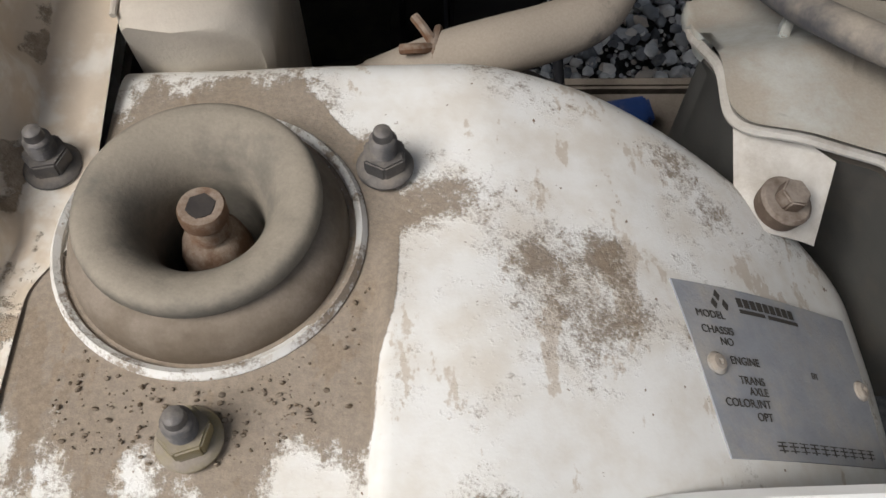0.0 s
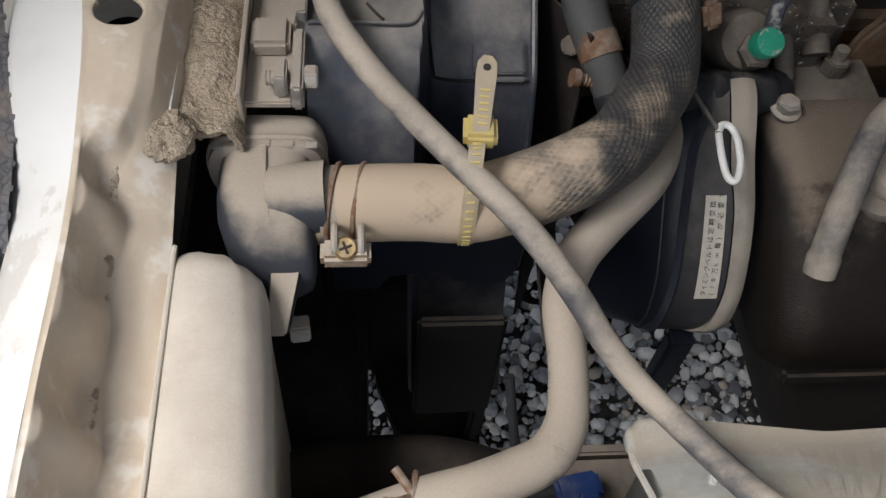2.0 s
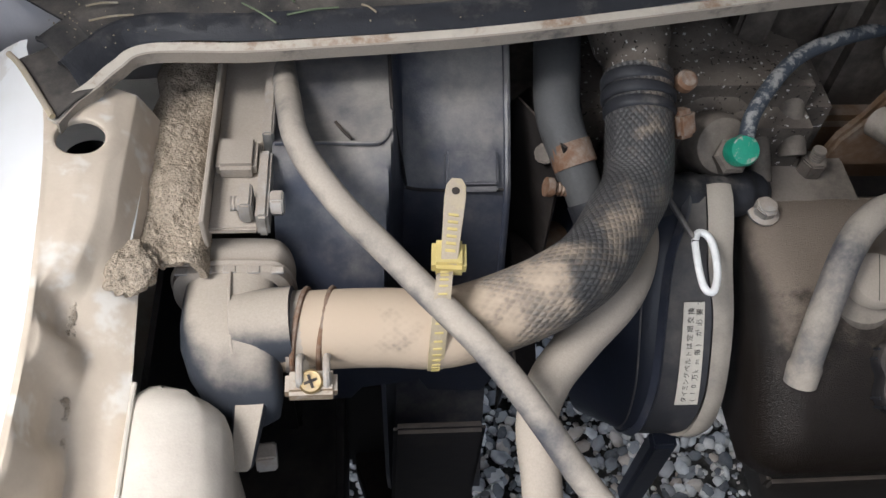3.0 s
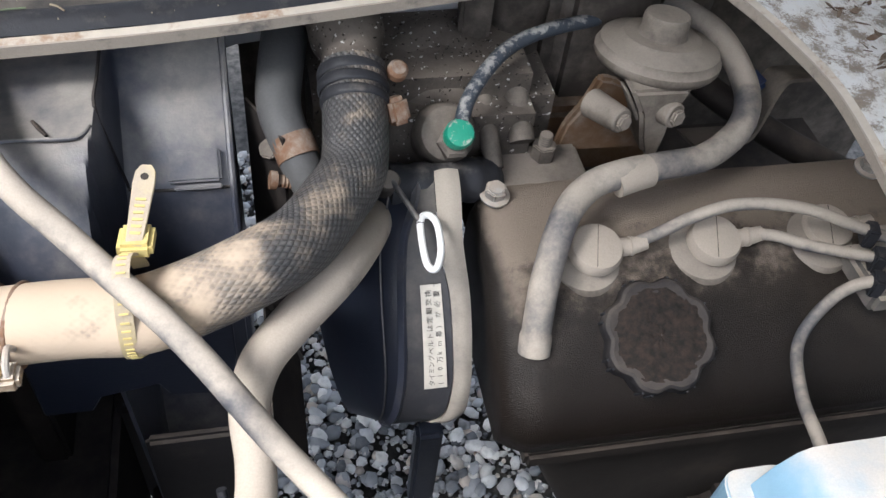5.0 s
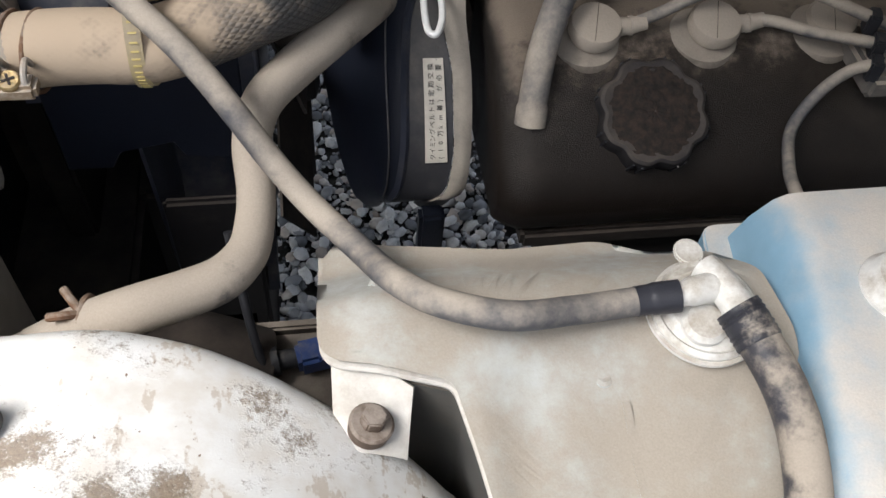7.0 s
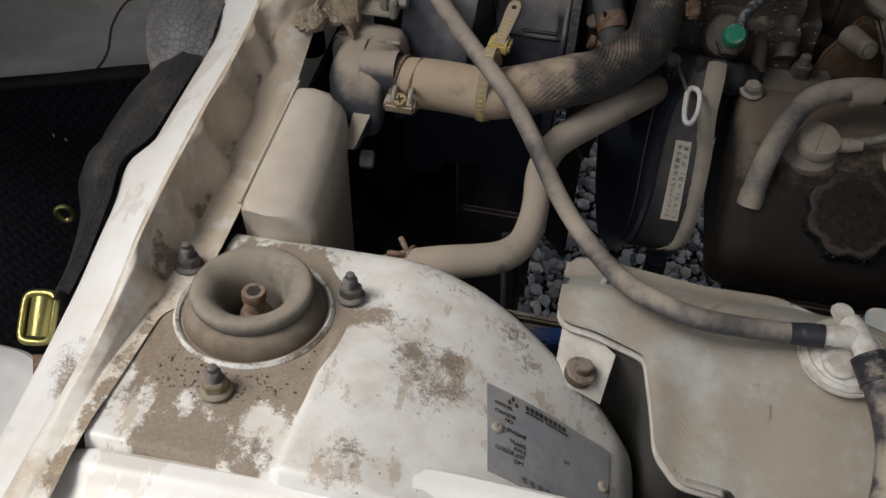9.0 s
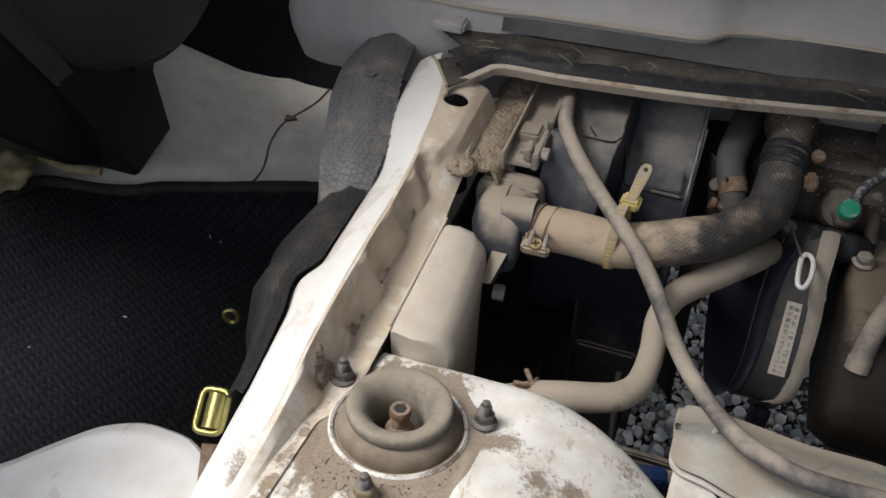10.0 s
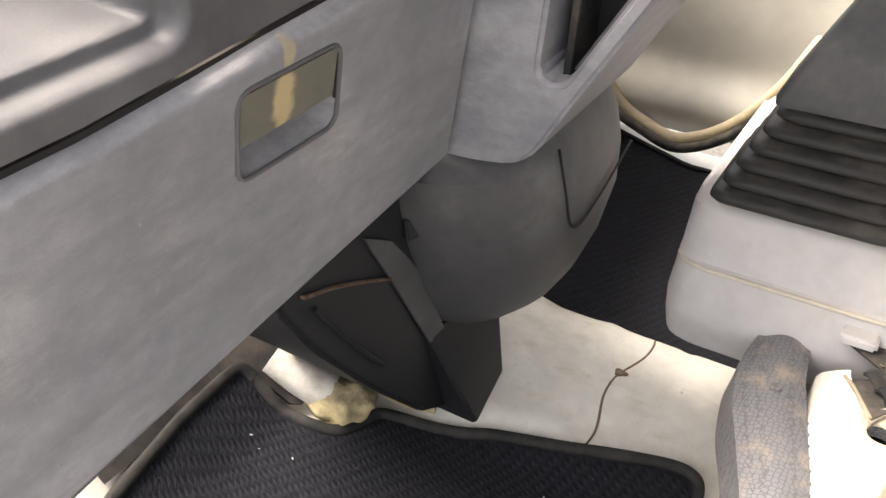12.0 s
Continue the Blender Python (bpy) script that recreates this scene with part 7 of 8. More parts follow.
    part("arm", tube([(-0.212, 0.075, 0.692), (-0.208, 0.06, 0.68), (-0.204, 0.045, 0.668)], 0.006, 12, 3, None, 0.5), M_RUST, la, "rusty arm")
    part("hook", tube([(-0.205, 0.05, 0.67), (-0.207, 0.038, 0.665), (-0.203, 0.03, 0.66), (-0.199, 0.036, 0.658)], 0.002, 8, 4), M_RUST, la)
    # gold ring stands in for a small tan scrap, like dry leaf
    kn = thing("edge_ring", (-0.279, 0.216, 0.656), "small gold ring at the flap's edge", "eyelet")
    part("ring", tube([Vector((-0.279 + 0.006 * math.cos(a), 0.216 + 0.002 * math.cos(a), 0.664 + 0.008 * math.sin(a))) for a in (2 * math.pi * k / 16 for k in range(17))], 0.002, 8, 1), M_GOLD, kn)


foot_well()


# ---- centre console ----
def console():
    co = thing("centre_console", (-0.1, 0.75, 0.60), "light grey plastic centre console, dusty on top", "console")

    def edge(x):
        return curve_at([(-0.395, 0.640), (-0.388, 0.612), (-0.375, 0.598), (-0.35, 0.592), (-0.16, 0.592), (-0.10, 0.600), (0.02, 0.608), (0.058, 0.612), (0.072, 0.622), (0.088, 0.638), (0.15, 0.646), (0.42, 0.66)], x)

    def top_edge(x):
        return edge(x) if x < -0.02 else curve_at([(-0.02, edge(-0.02)), (0.03, 0.626), (0.065, 0.640), (0.085, 0.672), (0.105, 0.728), (0.132, 0.825), (0.150, 0.862), (0.42, 0.868)], x)

    def rim(x):
        return curve_at([(-0.395, 0.885), (-0.205, 0.889), (-0.185, 0.884), (-0.158, 0.846), (0.05, 0.843), (0.13, 0.860)], x)

    bm = bmesh.new()
    loops = []
    xs = [-0.392, -0.388, -0.38, -0.37] + [lerp(-0.355, 0.055, k / 44) for k in range(45)] + [0.062, 0.069, 0.076, 0.083, 0.09, 0.097, 0.104, 0.111, 0.118, 0.125, 0.132, 0.14, 0.15, 0.20, 0.30, 0.42]
    for x in xs:
        e, z, q = edge(x), rim(x), top_edge(x)
        mid = max(0.650, q + 0.020)
        f = 0.01 if x < -0.385 else 0
        loops.append([Vector((x - 0.009 * step(-0.28, -0.385, x) * min(1.0, max(0.0, (z - zz) / 0.12)), y, zz)) for y, zz in ((0.895, 0.70), (0.895, z - f), (max(0.736, mid + 0.005), z + 0.001 - f), (mid, z + 0.002 - f), (q + 0.018, z + 0.002 - f), (q + 0.008, z - 0.001 - f), (q + 0.002, z - 0.006 - f), (q - 0.002, z - 0.011), (e - 0.012, 0.8175), (e - 0.0160, 0.8150), (e - 0.0165, 0.8095), (e - 0.0285, 0.765), (e - 0.025, 0.742), (e - 0.006, 0.70))])
    rings(bm, loops)
    # sunk coin tray
    kill = [f for f in bm.faces if -0.148 < f.calc_center_median().x < -0.004 and 0.68 < f.calc_center_median().y < 0.73 and f.calc_center_median().z > 0.83]
    bmesh.ops.delete(bm, geom=kill, context="FACES")
    part("body", bm, M_CONS, co, "", 45)
    part("seam_bead", tube([(x - 0.005 * step(-0.28, -0.385, x), edge(x) - 0.0165, 0.8130) for x in xs[1:]], 0.0030, 8, 1), M_BOX, co, "tan dusty seam ridge")
    tr = []
    for ins, z in ((0.0, 0.8455), (0.002, 0.8488), (0.008, 0.8488), (0.011, 0.846), (0.0165, 0.836), (0.020, 0.8315), (0.028, 0.830)):
        tr.append([Vector((x, y, z)) for x, y in dense([(-0.158 + ins, 0.638 + ins), (0.008 - ins, 0.650 + ins), (0.005 - ins, 0.750 - ins), (-0.157 + ins, 0.745 - ins)], 1.0, 0.026)])
    n = min(len(t) for t in tr)
    bm = bmesh.new()
    rings(bm, [t[:n] for t in tr], False)
    bm.faces.new([v for v in bm.verts][-n:])
    part("tray", bm, M_CONS, co, "shallow coin tray with tan grit")
    part("grit", lathe([(0.009, 0), (0.006, 0.0015), (0, 0.002)], 12, pose(-0.03, 0.712, 0.8302), None, lambda a: 1 + 0.3 * math.sin(3 * a)), M_STRAW, co)
    for x0 in (-0.121, -0.042):
        m = pose(x0 + 0.026, 0.783, 0.8465, 0, 0, 4)
        sw = part("switch_plate", box(-0.034, 0.034, -0.019, 0.019, 0, 0.004, 0.002, 2, None, m), M_NUT, co, "grey switch surround")
        part("recess", box(-0.022, 0.022, -0.010, 0.010, 0.004, 0.0052, 0.0005, 1, None, m), M_BLACK, sw)
        part("rocker", box(-0.020, 0.020, -0.002, 0.004, 0.005, 0.0075, 0.0008, 1, None, m), M_BOOT, sw)
    groove = [(0.042, 0.711), (0.061, 0.727), (0.081, 0.750), (0.098, 0.784), (0.115, 0.828)]
    part("lever_slot", tube([(x, y, rim(x) + 0.0018) for x, y in groove], 0.0095, 12, 6, None, 0.22), M_BOOTD, co, "dark edge of the handbrake slot")
    part("slot_brush", tube([(x + 0.001, y, rim(x) + 0.0032) for x, y in groove], 0.0078, 12, 6, None, 0.22), M_BOX, co, "tan dusty strip in the handbrake slot")
    part("tab", box(-0.212, -0.176, 0.553, 0.582, 0.790, 0.802, 0.003), M_CONS, co, "moulded fixing tab")
    part("skirt", sheet(lambda u, v: Vector((lerp(-0.14, 0.40, v), lerp(edge(lerp(-0.14, 0.40, v)) - 0.018, 0.570 + 0.03 * v, u), lerp(0.808, 0.795, u) + 0.006 * step(0.45, 0.55, v) * (1 - u))), 8, 50, 0.002), M_DASHD, co, "dark grey lower skirt")

    # shift gaiter
    ga = thing("shift_gaiter", (-0.28, 0.66, 0.895), "black ribbed rubber shift gaiter with a grey top shroud", "gear lever")
    cx, cy = -0.278, 0.658
    bm = bmesh.new()
    loops = []

    def ring(hx, hy, z, ox=0.0, oy=0.0, r=0.02):
        return [Vector((cx + ox + x, cy + oy + y, z)) for x, y in dense([(-hx, -hy), (hx, -hy), (hx, hy), (-hx, hy)], 1.0, r)]
    steps = 6
    for k in range(steps):
        t = k / steps
        hx, hy = lerp(0.094, 0.050, t), lerp(0.082, 0.046, t)
        z = lerp(0.893, 1.002, t)
        h = 0.109 / steps
        ox, oy = 0.008 * t, -0.004 * t
        loops += [ring(hx - 0.020, hy - 0.020, z, ox, oy), ring(hx - 0.003, hy - 0.003, z + h * 0.12, ox, oy), ring(hx, hy, z + h * 0.32, ox, oy), ring(hx - 0.001, hy - 0.001, z + h * 0.55, ox, oy), ring(hx - 0.006, hy - 0.006, z + h * 0.78, ox, oy), ring(hx - 0.021, hy - 0.021, z + h * 0.93, ox, oy)]
    rings(bm, loops)
    part("gaiter", bm, M_BOOT, ga, "", 60)
    bm = bmesh.new()
    rings(bm, [ring(0.060, 0.054, 1.003, 0.008, -0.004, 0.010), ring(0.0605, 0.0545, 1.010, 0.008, -0.004, 0.010), ring(0.036, 0.033, 1.070, 0.013, 0.0, 0.008), ring(0.017, 0.016, 1.115, 0.017, 0.002, 0.006), ring(0.012, 0.012, 1.122, 0.018, 0.002, 0.005)])
    part("shroud", bm, M_DASHD, ga, "dark grey tapered shroud", 50)
    part("lever", tube([(cx + 0.018, cy + 0.002, 1.118), (cx + 0.02, cy + 0.004, 1.16), (cx + 0.022, cy + 0.006, 1.24)], 0.008, 16, 3), M_NUT, ga, "steel lever")
    part("cuff", lathe([(0.011, 0), (0.013, 0.004), (0.012, 0.009), (0.009, 0.011)], 20, pose(cx + 0.018, cy + 0.002, 1.119)), M_BOOT, ga)
    # handbrake
    hb = thing("handbrake_lever", (0.05, 0.86, 0.85), "tan grimy handbrake lever beside the seat", "handbrake")
    part("grip", tube([(0.16, 0.848, 0.882), (0.06, 0.845, 0.897), (-0.045, 0.846, 0.913)], 0.014, 18, 5), M_BOX, hb)
    part("button", tube([(-0.045, 0.846, 0.913), (-0.075, 0.848, 0.920), (-0.105, 0.852, 0.928)], lambda t: 0.012 - 0.003 * t, 16, 3), M_NUT, hb, "steel push button")
    part("stalk", tube([(0.16, 0.848, 0.882), (0.26, 0.83, 0.858)], 0.018, 14, 1), M_SHADY, hb)


console()


# ---- dashboard ----
def dashboard():
    da = thing("dashboard", (-0.6, 0.2, 0.93), "scuffed grey plastic dashboard with a glove box and shelf", "dashboard")

    def face(y, z):
        return -0.552 - 0.18 * (1.142 - z) + 0.008 * math.exp(-((z - 0.95) / 0.02) ** 2) * 0

    # glove box door with its pull recess
    bm = bmesh.new()
    ny, nz = 260, 110
    vs = {}
    pr = (0.1235, 0.2265, 1.0835, 1.1485)
    for i in range(ny + 1):
        for j in range(nz + 1):
            y = lerp(-0.30, 0.4255, i / ny)
            z0 = 0.957 - 0.10 * (0.4255 - y)
            zt = 1.1645 + 0.06 * max(0.0, y - 0.02)
            z = lerp(z0, zt, j / nz)
            x = face(y, z)
            edge = min(z - z0, zt - z, 0.4255 - y)
            x -= 0.012 * (1 - step(0.0, 0.014, edge)) ** 2
            qy, qz = abs(y - (pr[0] + pr[1]) / 2) - (pr[1] - pr[0]) / 2 + 0.013, abs(z - (pr[2] + pr[3]) / 2) - (pr[3] - pr[2]) / 2 + 0.013
            inside = 0.013 - math.hypot(max(qy, 0), max(qz, 0)) - min(max(qy, qz), 0)
            if inside > 0:
                x -= 0.026 * math.sqrt(min(1, inside / 0.009)) * (0.55 + 0.45 * step(1.084, 1.105, z))
            vs[i, j] = bm.verts.new((x, y, z))
    for i in range(ny):
        for j in range(nz):
            bm.faces.new((vs[i, j], vs[i + 1, j], vs[i + 1, j + 1], vs[i, j + 1]))
    part("glove_box_door", bm, M_DASH, da, "scuffed grey glove box door", 60)
    part("handle", sheet(lambda u, v: Vector((face(0, lerp(1.1465, 1.109, v)) - 0.003 - 0.002 * v, lerp(0.1268, 0.2232, u), lerp(1.1465, 1.109, v))), 12, 8, 0.003), M_HANDLE, da, "worn olive pull handle")
    # black bead gives the gap round the handle its shade
    rim = [(1.106, 0.1255), (1.1440, 0.1255), (1.1482, 0.1295), (1.1482, 0.2205), (1.1440, 0.2245), (1.106, 0.2245)]
    part("handle_gap_shade", tube([(face(0, z) - 0.0015, y, z) for z, y in rim], 0.0013, 6, 1), M_BLACK, da, "black bead for the shade in the gap round the handle")
    # dark bead draws the recess's shaded outline
    lip = dense([(0.1230, 1.0830), (0.2270, 1.0830), (0.2270, 1.1490), (0.1230, 1.1490)], 0.006, 0.014)
    part("recess_outline", tube([(face(0, z) - 0.0002, y, z) for y, z in lip + lip[:1]], 0.0019, 8, 1), M_RAILG, da, "dark bead that draws the shaded outline of the pull recess")
    # black strip fills the shut line in place of shade
    part("gap_shadow", sheet(lambda u, v: Vector((lerp(-0.60, -0.5585, u), lerp(-0.30, 0.43, v), 1.1672 + 0.06 * max(0.0, lerp(-0.30, 0.43, v) - 0.02))), 2, 30, 0.004), M_BLACK, da, "dark shut line")
    part("under_edge", sheet(lambda u, v: Vector((lerp(-0.60, -0.72, u), lerp(-0.30, 0.425, v), 0.958 - 0.10 * (0.4255 - lerp(-0.30, 0.425, v)) + 0.01 * u)), 3, 10, 0.003), M_DASHD, da)

    # upper panel, rolled back round an open shelf pocket
    bm = bmesh.new()
    ny, nz = 200, 110
    vs = {}
    for i in range(ny + 1):
        for j in range(nz + 1):
            y = lerp(-0.30, 0.4255, i / ny)
            low = 1.1705 + 0.06 * max(0.0, y - 0.02)
            z = lerp(low, 1.36, (j / nz) ** 1.6)
            qy, qz = 0.106 - y, z - 1.1835
            inside = min(qy, qz)
            if qy < 0.024 and qz < 0.024:
                inside = 0.024 - math.hypot(0.024 - qy, 0.024 - qz)
            back = curve_at([(-0.01, 0.0), (0.0, 0.0), (0.003, 0.0012), (0.006, 0.005), (0.009, 0.0125), (0.011, 0.016), (0.0185, 0.0185), (0.0198, 0.026), (0.030, 0.060), (0.050, 0.110), (0.08, 0.150), (0.30, 0.170)], max(-0.01, inside))
            x = -0.556 - back + 0.012 * (z - low) * step(0.0, 0.03, -inside)
            vs[i, j] = bm.verts.new((x, y, z))
    for i in range(ny):
        for j in range(nz):
            bm.faces.new((vs[i, j], vs[i + 1, j], vs[i + 1, j + 1], vs[i, j + 1]))
    part("upper_panel", bm, M_RAILG, da, "upper panel coloured as shaded, rolled round an open shelf pocket", 60)
    # two hidden boxes keep sky light from leaking through the dash
    part("shelf_light_stop", box(-0.80, -0.60, -0.30, 0.11, 1.148, 1.1655, 0.003), M_BOOTD, da, "unseen dark box that stops light leaking under the shelf")
    part("panel_light_stop", box(-0.80, -0.585, 0.125, 0.425, 1.150, 1.36, 0.006), M_BOOTD, da, "unseen dark box that stops light leaking behind the panel")
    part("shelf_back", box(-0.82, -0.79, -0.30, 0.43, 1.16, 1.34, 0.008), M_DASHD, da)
    # centre stack, leaning back, with an open pocket in its flank
    flank = Matrix(((1, 0, 0, 0), (0, 0, -1, 0), (0, 1, 0, 0), (0, 0, 0, 1)))
    frame_line = [(-0.60, 0.956), (-0.584, 0.956), (-0.555, 0.9585), (-0.528, 0.9630), (-0.512, 0.9700), (-0.4975, 0.9835), (-0.466, 1.037), (-0.405, 1.135), (-0.24, 1.40), (-0.256, 1.40), (-0.418, 1.145), (-0.467, 1.066), (-0.473, 1.058), (-0.482, 1.0545), (-0.492, 1.0555), (-0.4985, 1.063), (-0.4975, 1.080), (-0.490, 1.15), (-0.465, 1.40), (-0.60, 1.40)]
    part("centre_panel", prism(frame_line, -0.660, -0.4275, 0.004, 3, flank), M_DASH, da, "grey centre panel")
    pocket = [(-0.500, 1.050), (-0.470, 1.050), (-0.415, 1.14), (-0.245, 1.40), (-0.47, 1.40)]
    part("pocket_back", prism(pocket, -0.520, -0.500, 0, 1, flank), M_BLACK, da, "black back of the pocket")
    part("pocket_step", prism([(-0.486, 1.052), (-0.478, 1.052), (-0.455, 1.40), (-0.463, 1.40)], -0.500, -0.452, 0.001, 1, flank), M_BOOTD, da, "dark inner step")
    part("pocket_edge", prism([(-0.470, 1.068), (-0.467, 1.067), (-0.30, 1.335), (-0.303, 1.337)], -0.470, -0.440, 0.0005, 1, flank), M_RAILG, da, "thin lighter edge in the pocket")

    # out-of-view dash block, added to keep windscreen sun off the floor
    part("far_light_stop", box(-1.10, -0.76, 0.435, 1.36, 1.03, 1.17, 0.02, 3), M_DASHD, da, "unseen driver's side of the dashboard, blocks sun from the floor")
    # rounded lower cover
    bm = bmesh.new()
    loops = []
    for z, x1, y0, y1 in ((0.655, -0.60, 0.500, 0.57), (0.660, -0.585, 0.488, 0.60), (0.675, -0.567, 0.474, 0.628), (0.70, -0.546, 0.458, 0.648), (0.74, -0.522, 0.440, 0.664), (0.79, -0.502, 0.420, 0.674), (0.85, -0.489, 0.402, 0.679), (0.90, -0.489, 0.391, 0.68), (0.94, -0.497, 0.388, 0.68), (0.965, -0.507, 0.445, 0.675), (0.995, -0.525, 0.460, 0.655)):
        d = dense([(-0.69, y0 - 0.002), (x1 - 0.095, y0), (x1 - 0.028, y0 + 0.050), (x1, y0 + 0.115), (x1, y1 - 0.03), (x1 - 0.03, y1), (-0.69, y1)], 1.0, 0.05)
        loops.append([Vector((x, y, z)) for x, y in d])
    rings(bm, loops)
    part("lower_cover", bm, M_DASHD, da, "dark grey rounded lower cover", 50)
    part("cover_groove", tube([(-0.5035, 0.497, 0.955), (-0.494, 0.502, 0.90), (-0.4915, 0.513, 0.862), (-0.4885, 0.532, 0.853), (-0.486, 0.58, 0.868), (-0.486, 0.66, 0.897)], 0.0016, 6, 6), M_BLACK, da, "moulded groove")
    part("steel_knob", lathe([(0.0, 0), (0.012, 0), (0.014, 0.003), (0.014, 0.012), (0.011, 0.016), (0.006, 0.017), (0, 0.015)], 24, aim((-0.515, 0.684, 1.03), (0.5, 1, 0))), M_METAL, da, "dull steel knob")

    he = thing("heater_box", (-0.68, 0.42, 0.52), "black plastic heater box under the dashboard", "heater")
    bm = prism([(0.20, 0.95), (0.206, 0.89), (0.244, 0.82), (0.324, 0.709), (0.42, 0.592), (0.49, 0.545), (0.56, 0.542), (0.615, 0.63), (0.62, 0.95)], -0.82, -0.625, 0.006, 2, Matrix(((0, 0, 1, 0), (1, 0, 0, 0), (0, 1, 0, 0), (0, 0, 0, 1))))
    part("case", bm, M_BLACKP, he)
    bm = bmesh.new()
    rings(bm, [[Vector((lerp(a, c, t), lerp(b, d, t), lerp(0.549, 0.705, t))) for a, b, c, d in ((-0.586, 0.474, -0.622, 0.430), (-0.583, 0.480, -0.620, 0.437), (-0.601, 0.580, -0.624, 0.596), (-0.608, 0.588, -0.630, 0.602), (-0.72, 0.588, -0.72, 0.602), (-0.72, 0.474, -0.72, 0.430))] for t in (0, 0.03, 0.5, 1)])
    part("foot", bm, M_BLACKP, he, "flared black outlet foot", 30)
    part("flange", sheet(lambda u, v: Vector((-0.6225, lerp(curve_at([(0, 0.322), (0.36, 0.362), (1, 0.431)], v), curve_at([(0, 0.366), (0.36, 0.416), (1, 0.470)], v), u), lerp(lerp(0.908, 0.700, v), lerp(0.880, 0.680, v), u))), 4, 24, 0.003), M_DASHD, he, "grey mounting flange")
    part("clip", box(-0.014, 0.014, -0.012, 0.012, -0.004, 0.006, 0.002, 2, None, aim((-0.615, 0.402, 0.880), (1, -0.5, 0.2))), M_BLACKP, he, "black spring clip")
    part("rust_line", tube([(-0.622, 0.232, 0.896), (-0.622, 0.275, 0.880), (-0.622, 0.32, 0.858), (-0.621, 0.361, 0.836)], 0.004, 8, 4, None, 0.4), M_RUST, he, "rusty seam")
    part("rib", tube([(-0.6215, 0.245, 0.875), (-0.6215, 0.30, 0.79), (-0.6215, 0.34, 0.735)], 0.003, 8, 3), M_BLACKP, he)
    # black sheet covers the floor panel ahead of the mat
    tb = thing("wall_toe_board", (-0.95, 0.5, 0.52), "black sheet on the toe board", "wall", "", "structure")
    part("sheet", sheet(lambda u, v: Vector((lerp(-1.115, -0.795 - 0.062 * (1 - step(0.35, 0.38, lerp(0.13, 0.64, v))), u), lerp(0.13, 0.64, v), floor_z(lerp(-1.115, -0.795 - 0.062 * (1 - step(0.35, 0.38, lerp(0.13, 0.64, v))), u), 0.40) + 0.003 + 0.045 * step(0.46, 0.54, lerp(0.13, 0.64, v)))), 20, 40, 0.004), M_BLACK, tb)
    fo = thing("foam_pad", (-0.77, 0.42, 0.53), "yellowed crumbly foam pad round a white duct", "foam")
    bm = bmesh.new()
    bmesh.ops.create_icosphere(bm, subdivisions=4, radius=1)
    for v in bm.verts:
        c = v.co.copy()
        f = 1 + 0.25 * noise.noise(c * 2) + 0.12 * noise.noise(c * 6) + 0.06 * noise.noise(c * 14)
        v.co = Vector((c.x * 0.046, c.y * 0.040, c.z * 0.028)) * f + Vector((-0.757, 0.424, 0.548))
    part("foam", bm, M_FOAM, fo, "", 80)
    part("duct", tube([(-0.772, 0.418, 0.556), (-0.800, 0.408, 0.572), (-0.845, 0.396, 0.604)], 0.027, 24, 4), M_TAB, fo, "dirty white plastic duct")
    part("tatter", tube([(-0.73, 0.47, 0.55), (-0.69, 0.475, 0.535), (-0.65, 0.485, 0.53)], lambda t: 0.012 - 0.006 * t, 10, 5), M_FOAM, fo)
    cw = thing("cowl_side", (-0.95, 0.12, 0.5), "white painted inner cowl side", "body panel", "", "structure")
    part("lump", tube([(-1.02, 0.28, 0.70), (-0.975, 0.235, 0.70), (-0.95, 0.16, 0.67), (-0.935, 0.05, 0.61), (-0.93, -0.08, 0.58)], 0.050, 20, 6), M_WHITE, cw)


M_BLACKP = dusty("matt_black_plastic", (0.022, 0.023, 0.027), (0.085, 0.08, 0.075), 0.25, 0.5, size=20)
dashboard()


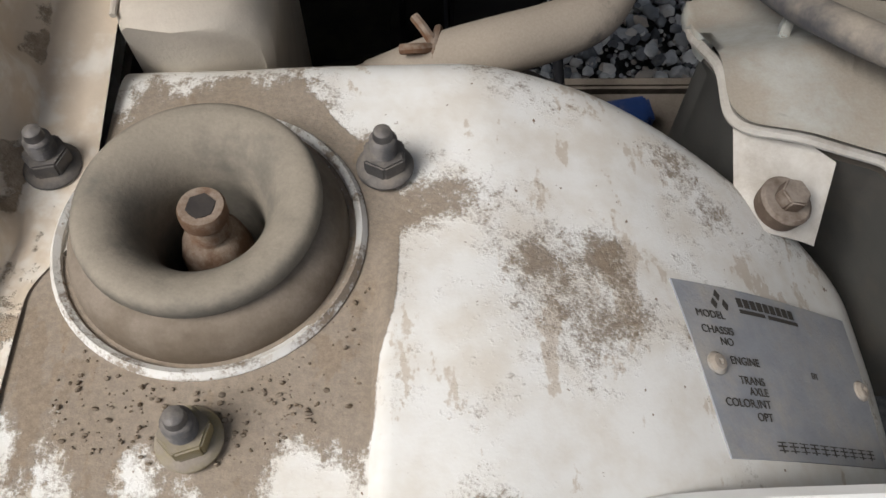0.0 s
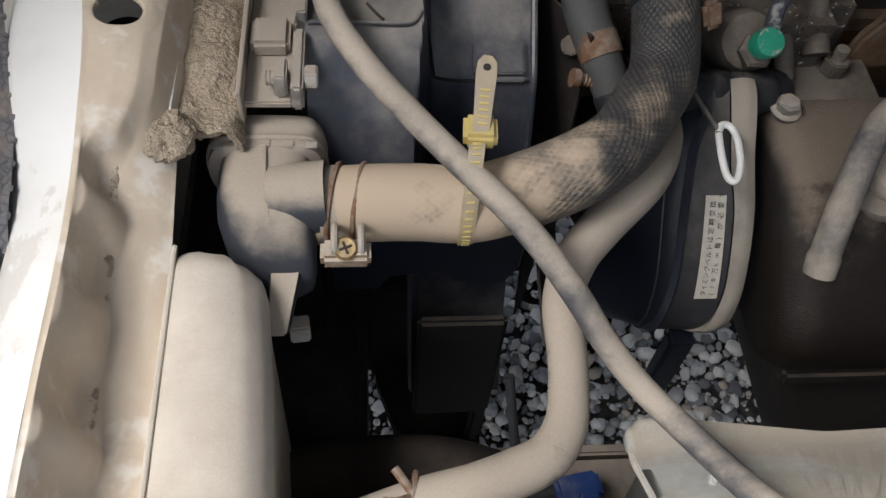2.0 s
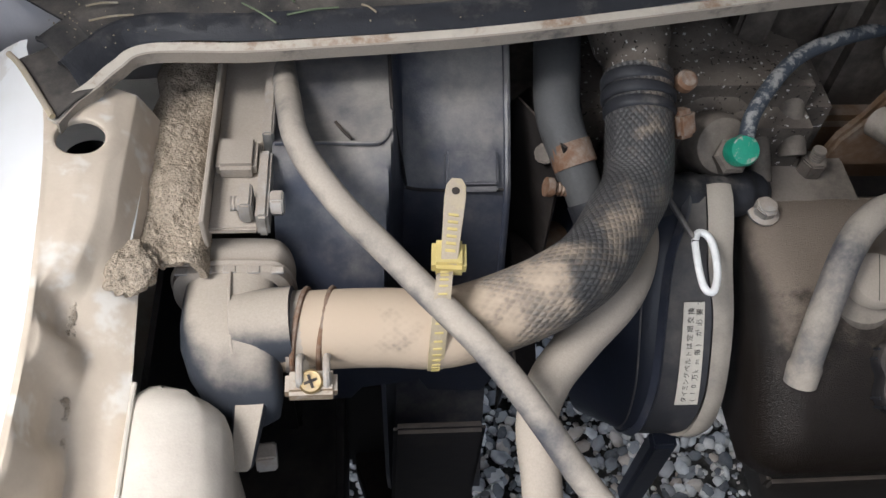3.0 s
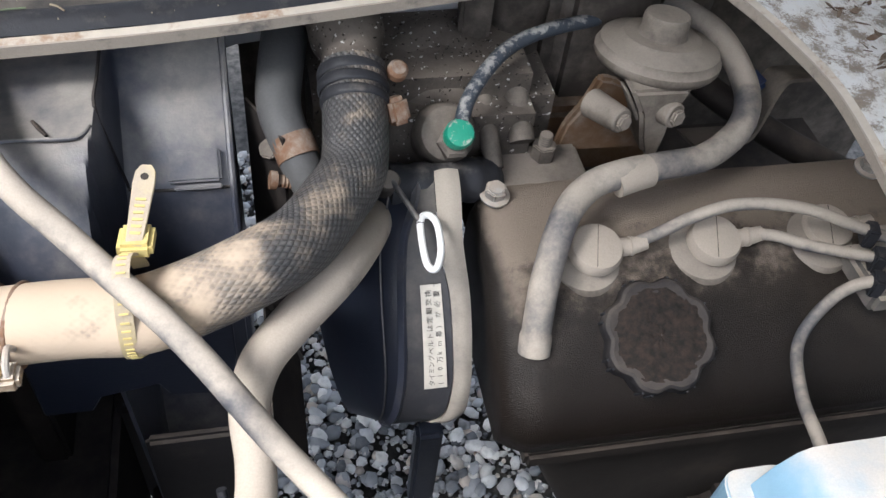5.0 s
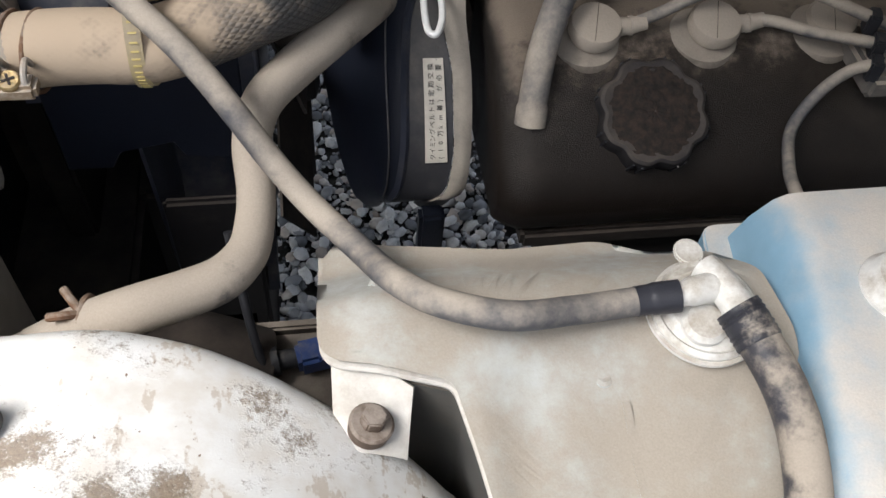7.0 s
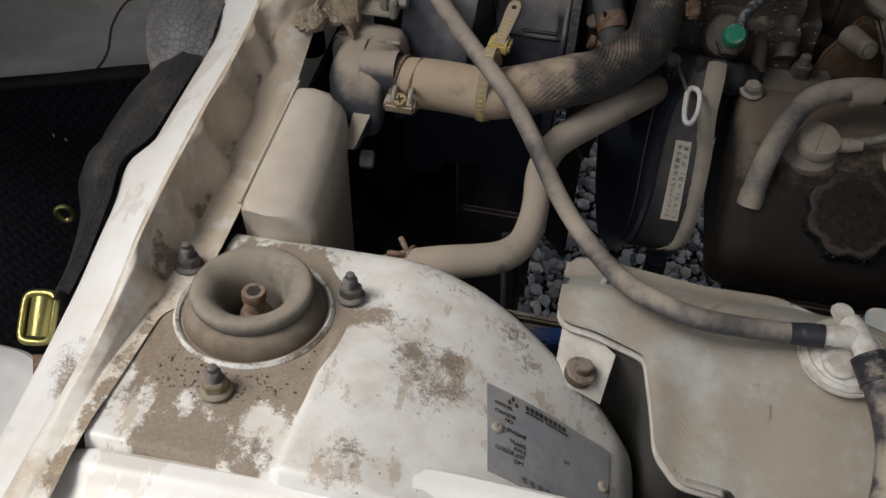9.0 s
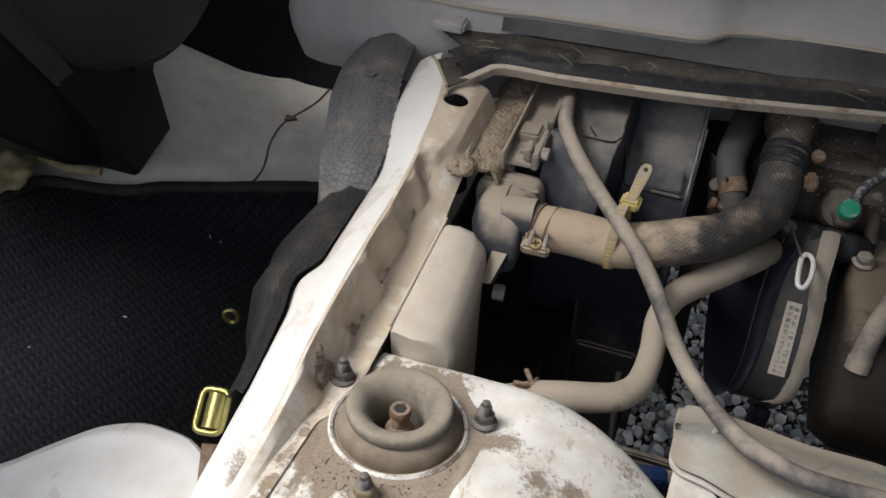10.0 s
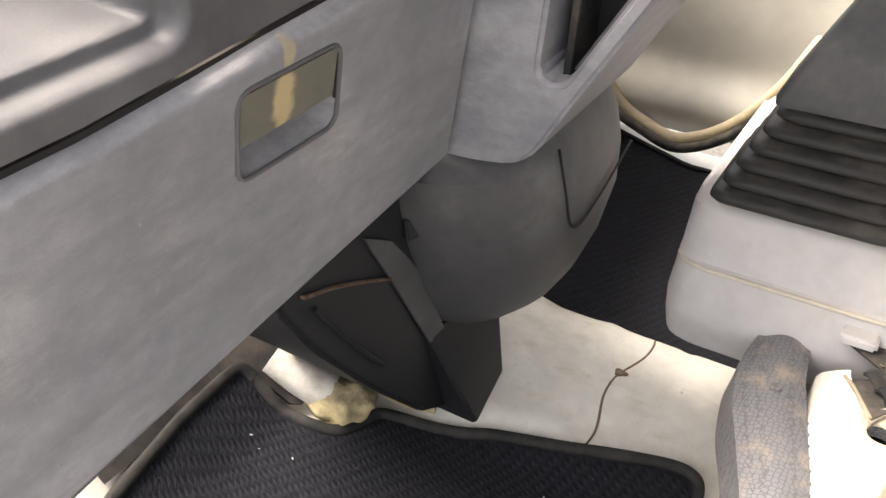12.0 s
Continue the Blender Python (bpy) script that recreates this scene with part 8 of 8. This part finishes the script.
# ---- driver's side ----
def driver_side():
    dr = thing("driver_door", (-0.6, 1.42, 0.55), "white painted inner door skin with dirty bottom trim", "door", "", "structure")
    bm = bmesh.new()

    def skin(u, v):
        x, z = lerp(-1.10, 0.70, u), lerp(0.545, 1.16, v)
        y = 1.44 - 0.05 * math.exp(-((z - 0.60) / 0.05) ** 2) + 0.03 * step(0.7, 1.1, z)
        y -= 0.04 * step(-0.45, -0.25, x) * (1 - step(0.75, 0.95, z))
        return Vector((x, y, z))
    part("inner_skin", sheet(skin, 60, 40, 0.01), M_DOOR, dr, "", 60)
    part("bottom_trim", tube([(-0.815, 1.362, 0.72), (-0.79, 1.362, 0.645), (-0.754, 1.362, 0.597), (-0.70, 1.362, 0.568), (-0.629, 1.362, 0.55), (-0.536, 1.362, 0.600), (-0.459, 1.362, 0.693), (-0.405, 1.362, 0.80)], 0.012, 12, 6), M_TIEOLD, dr, "tan dirty rubber trim")
    part("shut_line", tube([(-0.835, 1.352, 0.78), (-0.808, 1.352, 0.655), (-0.768, 1.352, 0.592), (-0.70, 1.352, 0.556), (-0.622, 1.352, 0.536), (-0.526, 1.352, 0.588), (-0.449, 1.352, 0.683), (-0.395, 1.352, 0.80)], 0.011, 10, 6), M_BOOTD, dr, "dark shut line")
    kp = thing("wall_kick_panel", (-0.96, 1.35, 0.5), "dark plastic kick panel ahead of the driver's door", "wall", "", "structure")
    part("panel", prism([(-1.12, 0.50), (-0.70, 0.50), (-0.77, 0.56), (-0.815, 0.64), (-0.84, 0.78), (-0.86, 1.02), (-1.12, 1.02)], 1.342, 1.357, 0.003, 2, Matrix(((1, 0, 0, 0), (0, 0, 1, 0), (0, 1, 0, 0), (0, 0, 0, 1)))), M_BOOTD, kp)
    si = thing("driver_sill", (-0.2, 1.3, 0.5), "white painted sill beside the driver's seat", "door sill", "", "structure")
    part("sill", sheet(lambda u, v: Vector((lerp(-0.50, 0.70, u), 1.33 - 0.05 * v, lerp(0.62, 0.48, v) + 0.10 * step(-0.45, -0.2, lerp(-0.5, 0.7, u)))), 30, 6, 0.01), M_DOOR, si)
    se = thing("driver_seat", (0.1, 1.15, 0.7), "dirty cream vinyl driver's seat cushion on a black base", "seat")
    bm = bmesh.new()
    loops = []
    for s, z in ((0.94, 0.855), (0.99, 0.865), (1.0, 0.885), (0.985, 0.91), (0.95, 0.94), (0.88, 0.955), (0.6, 0.965), (0.2, 0.97)):
        loops.append([Vector((0.07 + (x - 0.07) * s, 1.17 + (y - 1.17) * s, z + 0.006 * math.sin(x * 50) * (s < 0.9))) for x, y in dense([(-0.235, 0.905), (0.45, 0.905), (0.45, 1.36), (-0.235, 1.36)], 0.05, 0.07)])
    rings(bm, loops)
    part("cushion", bm, M_SEAT, se, "", 60)
    part("base", box(-0.24, 0.45, 0.900, 1.37, 0.5, 0.868, 0.015, 3), M_BLACKP, se, "black seat base")


driver_side()
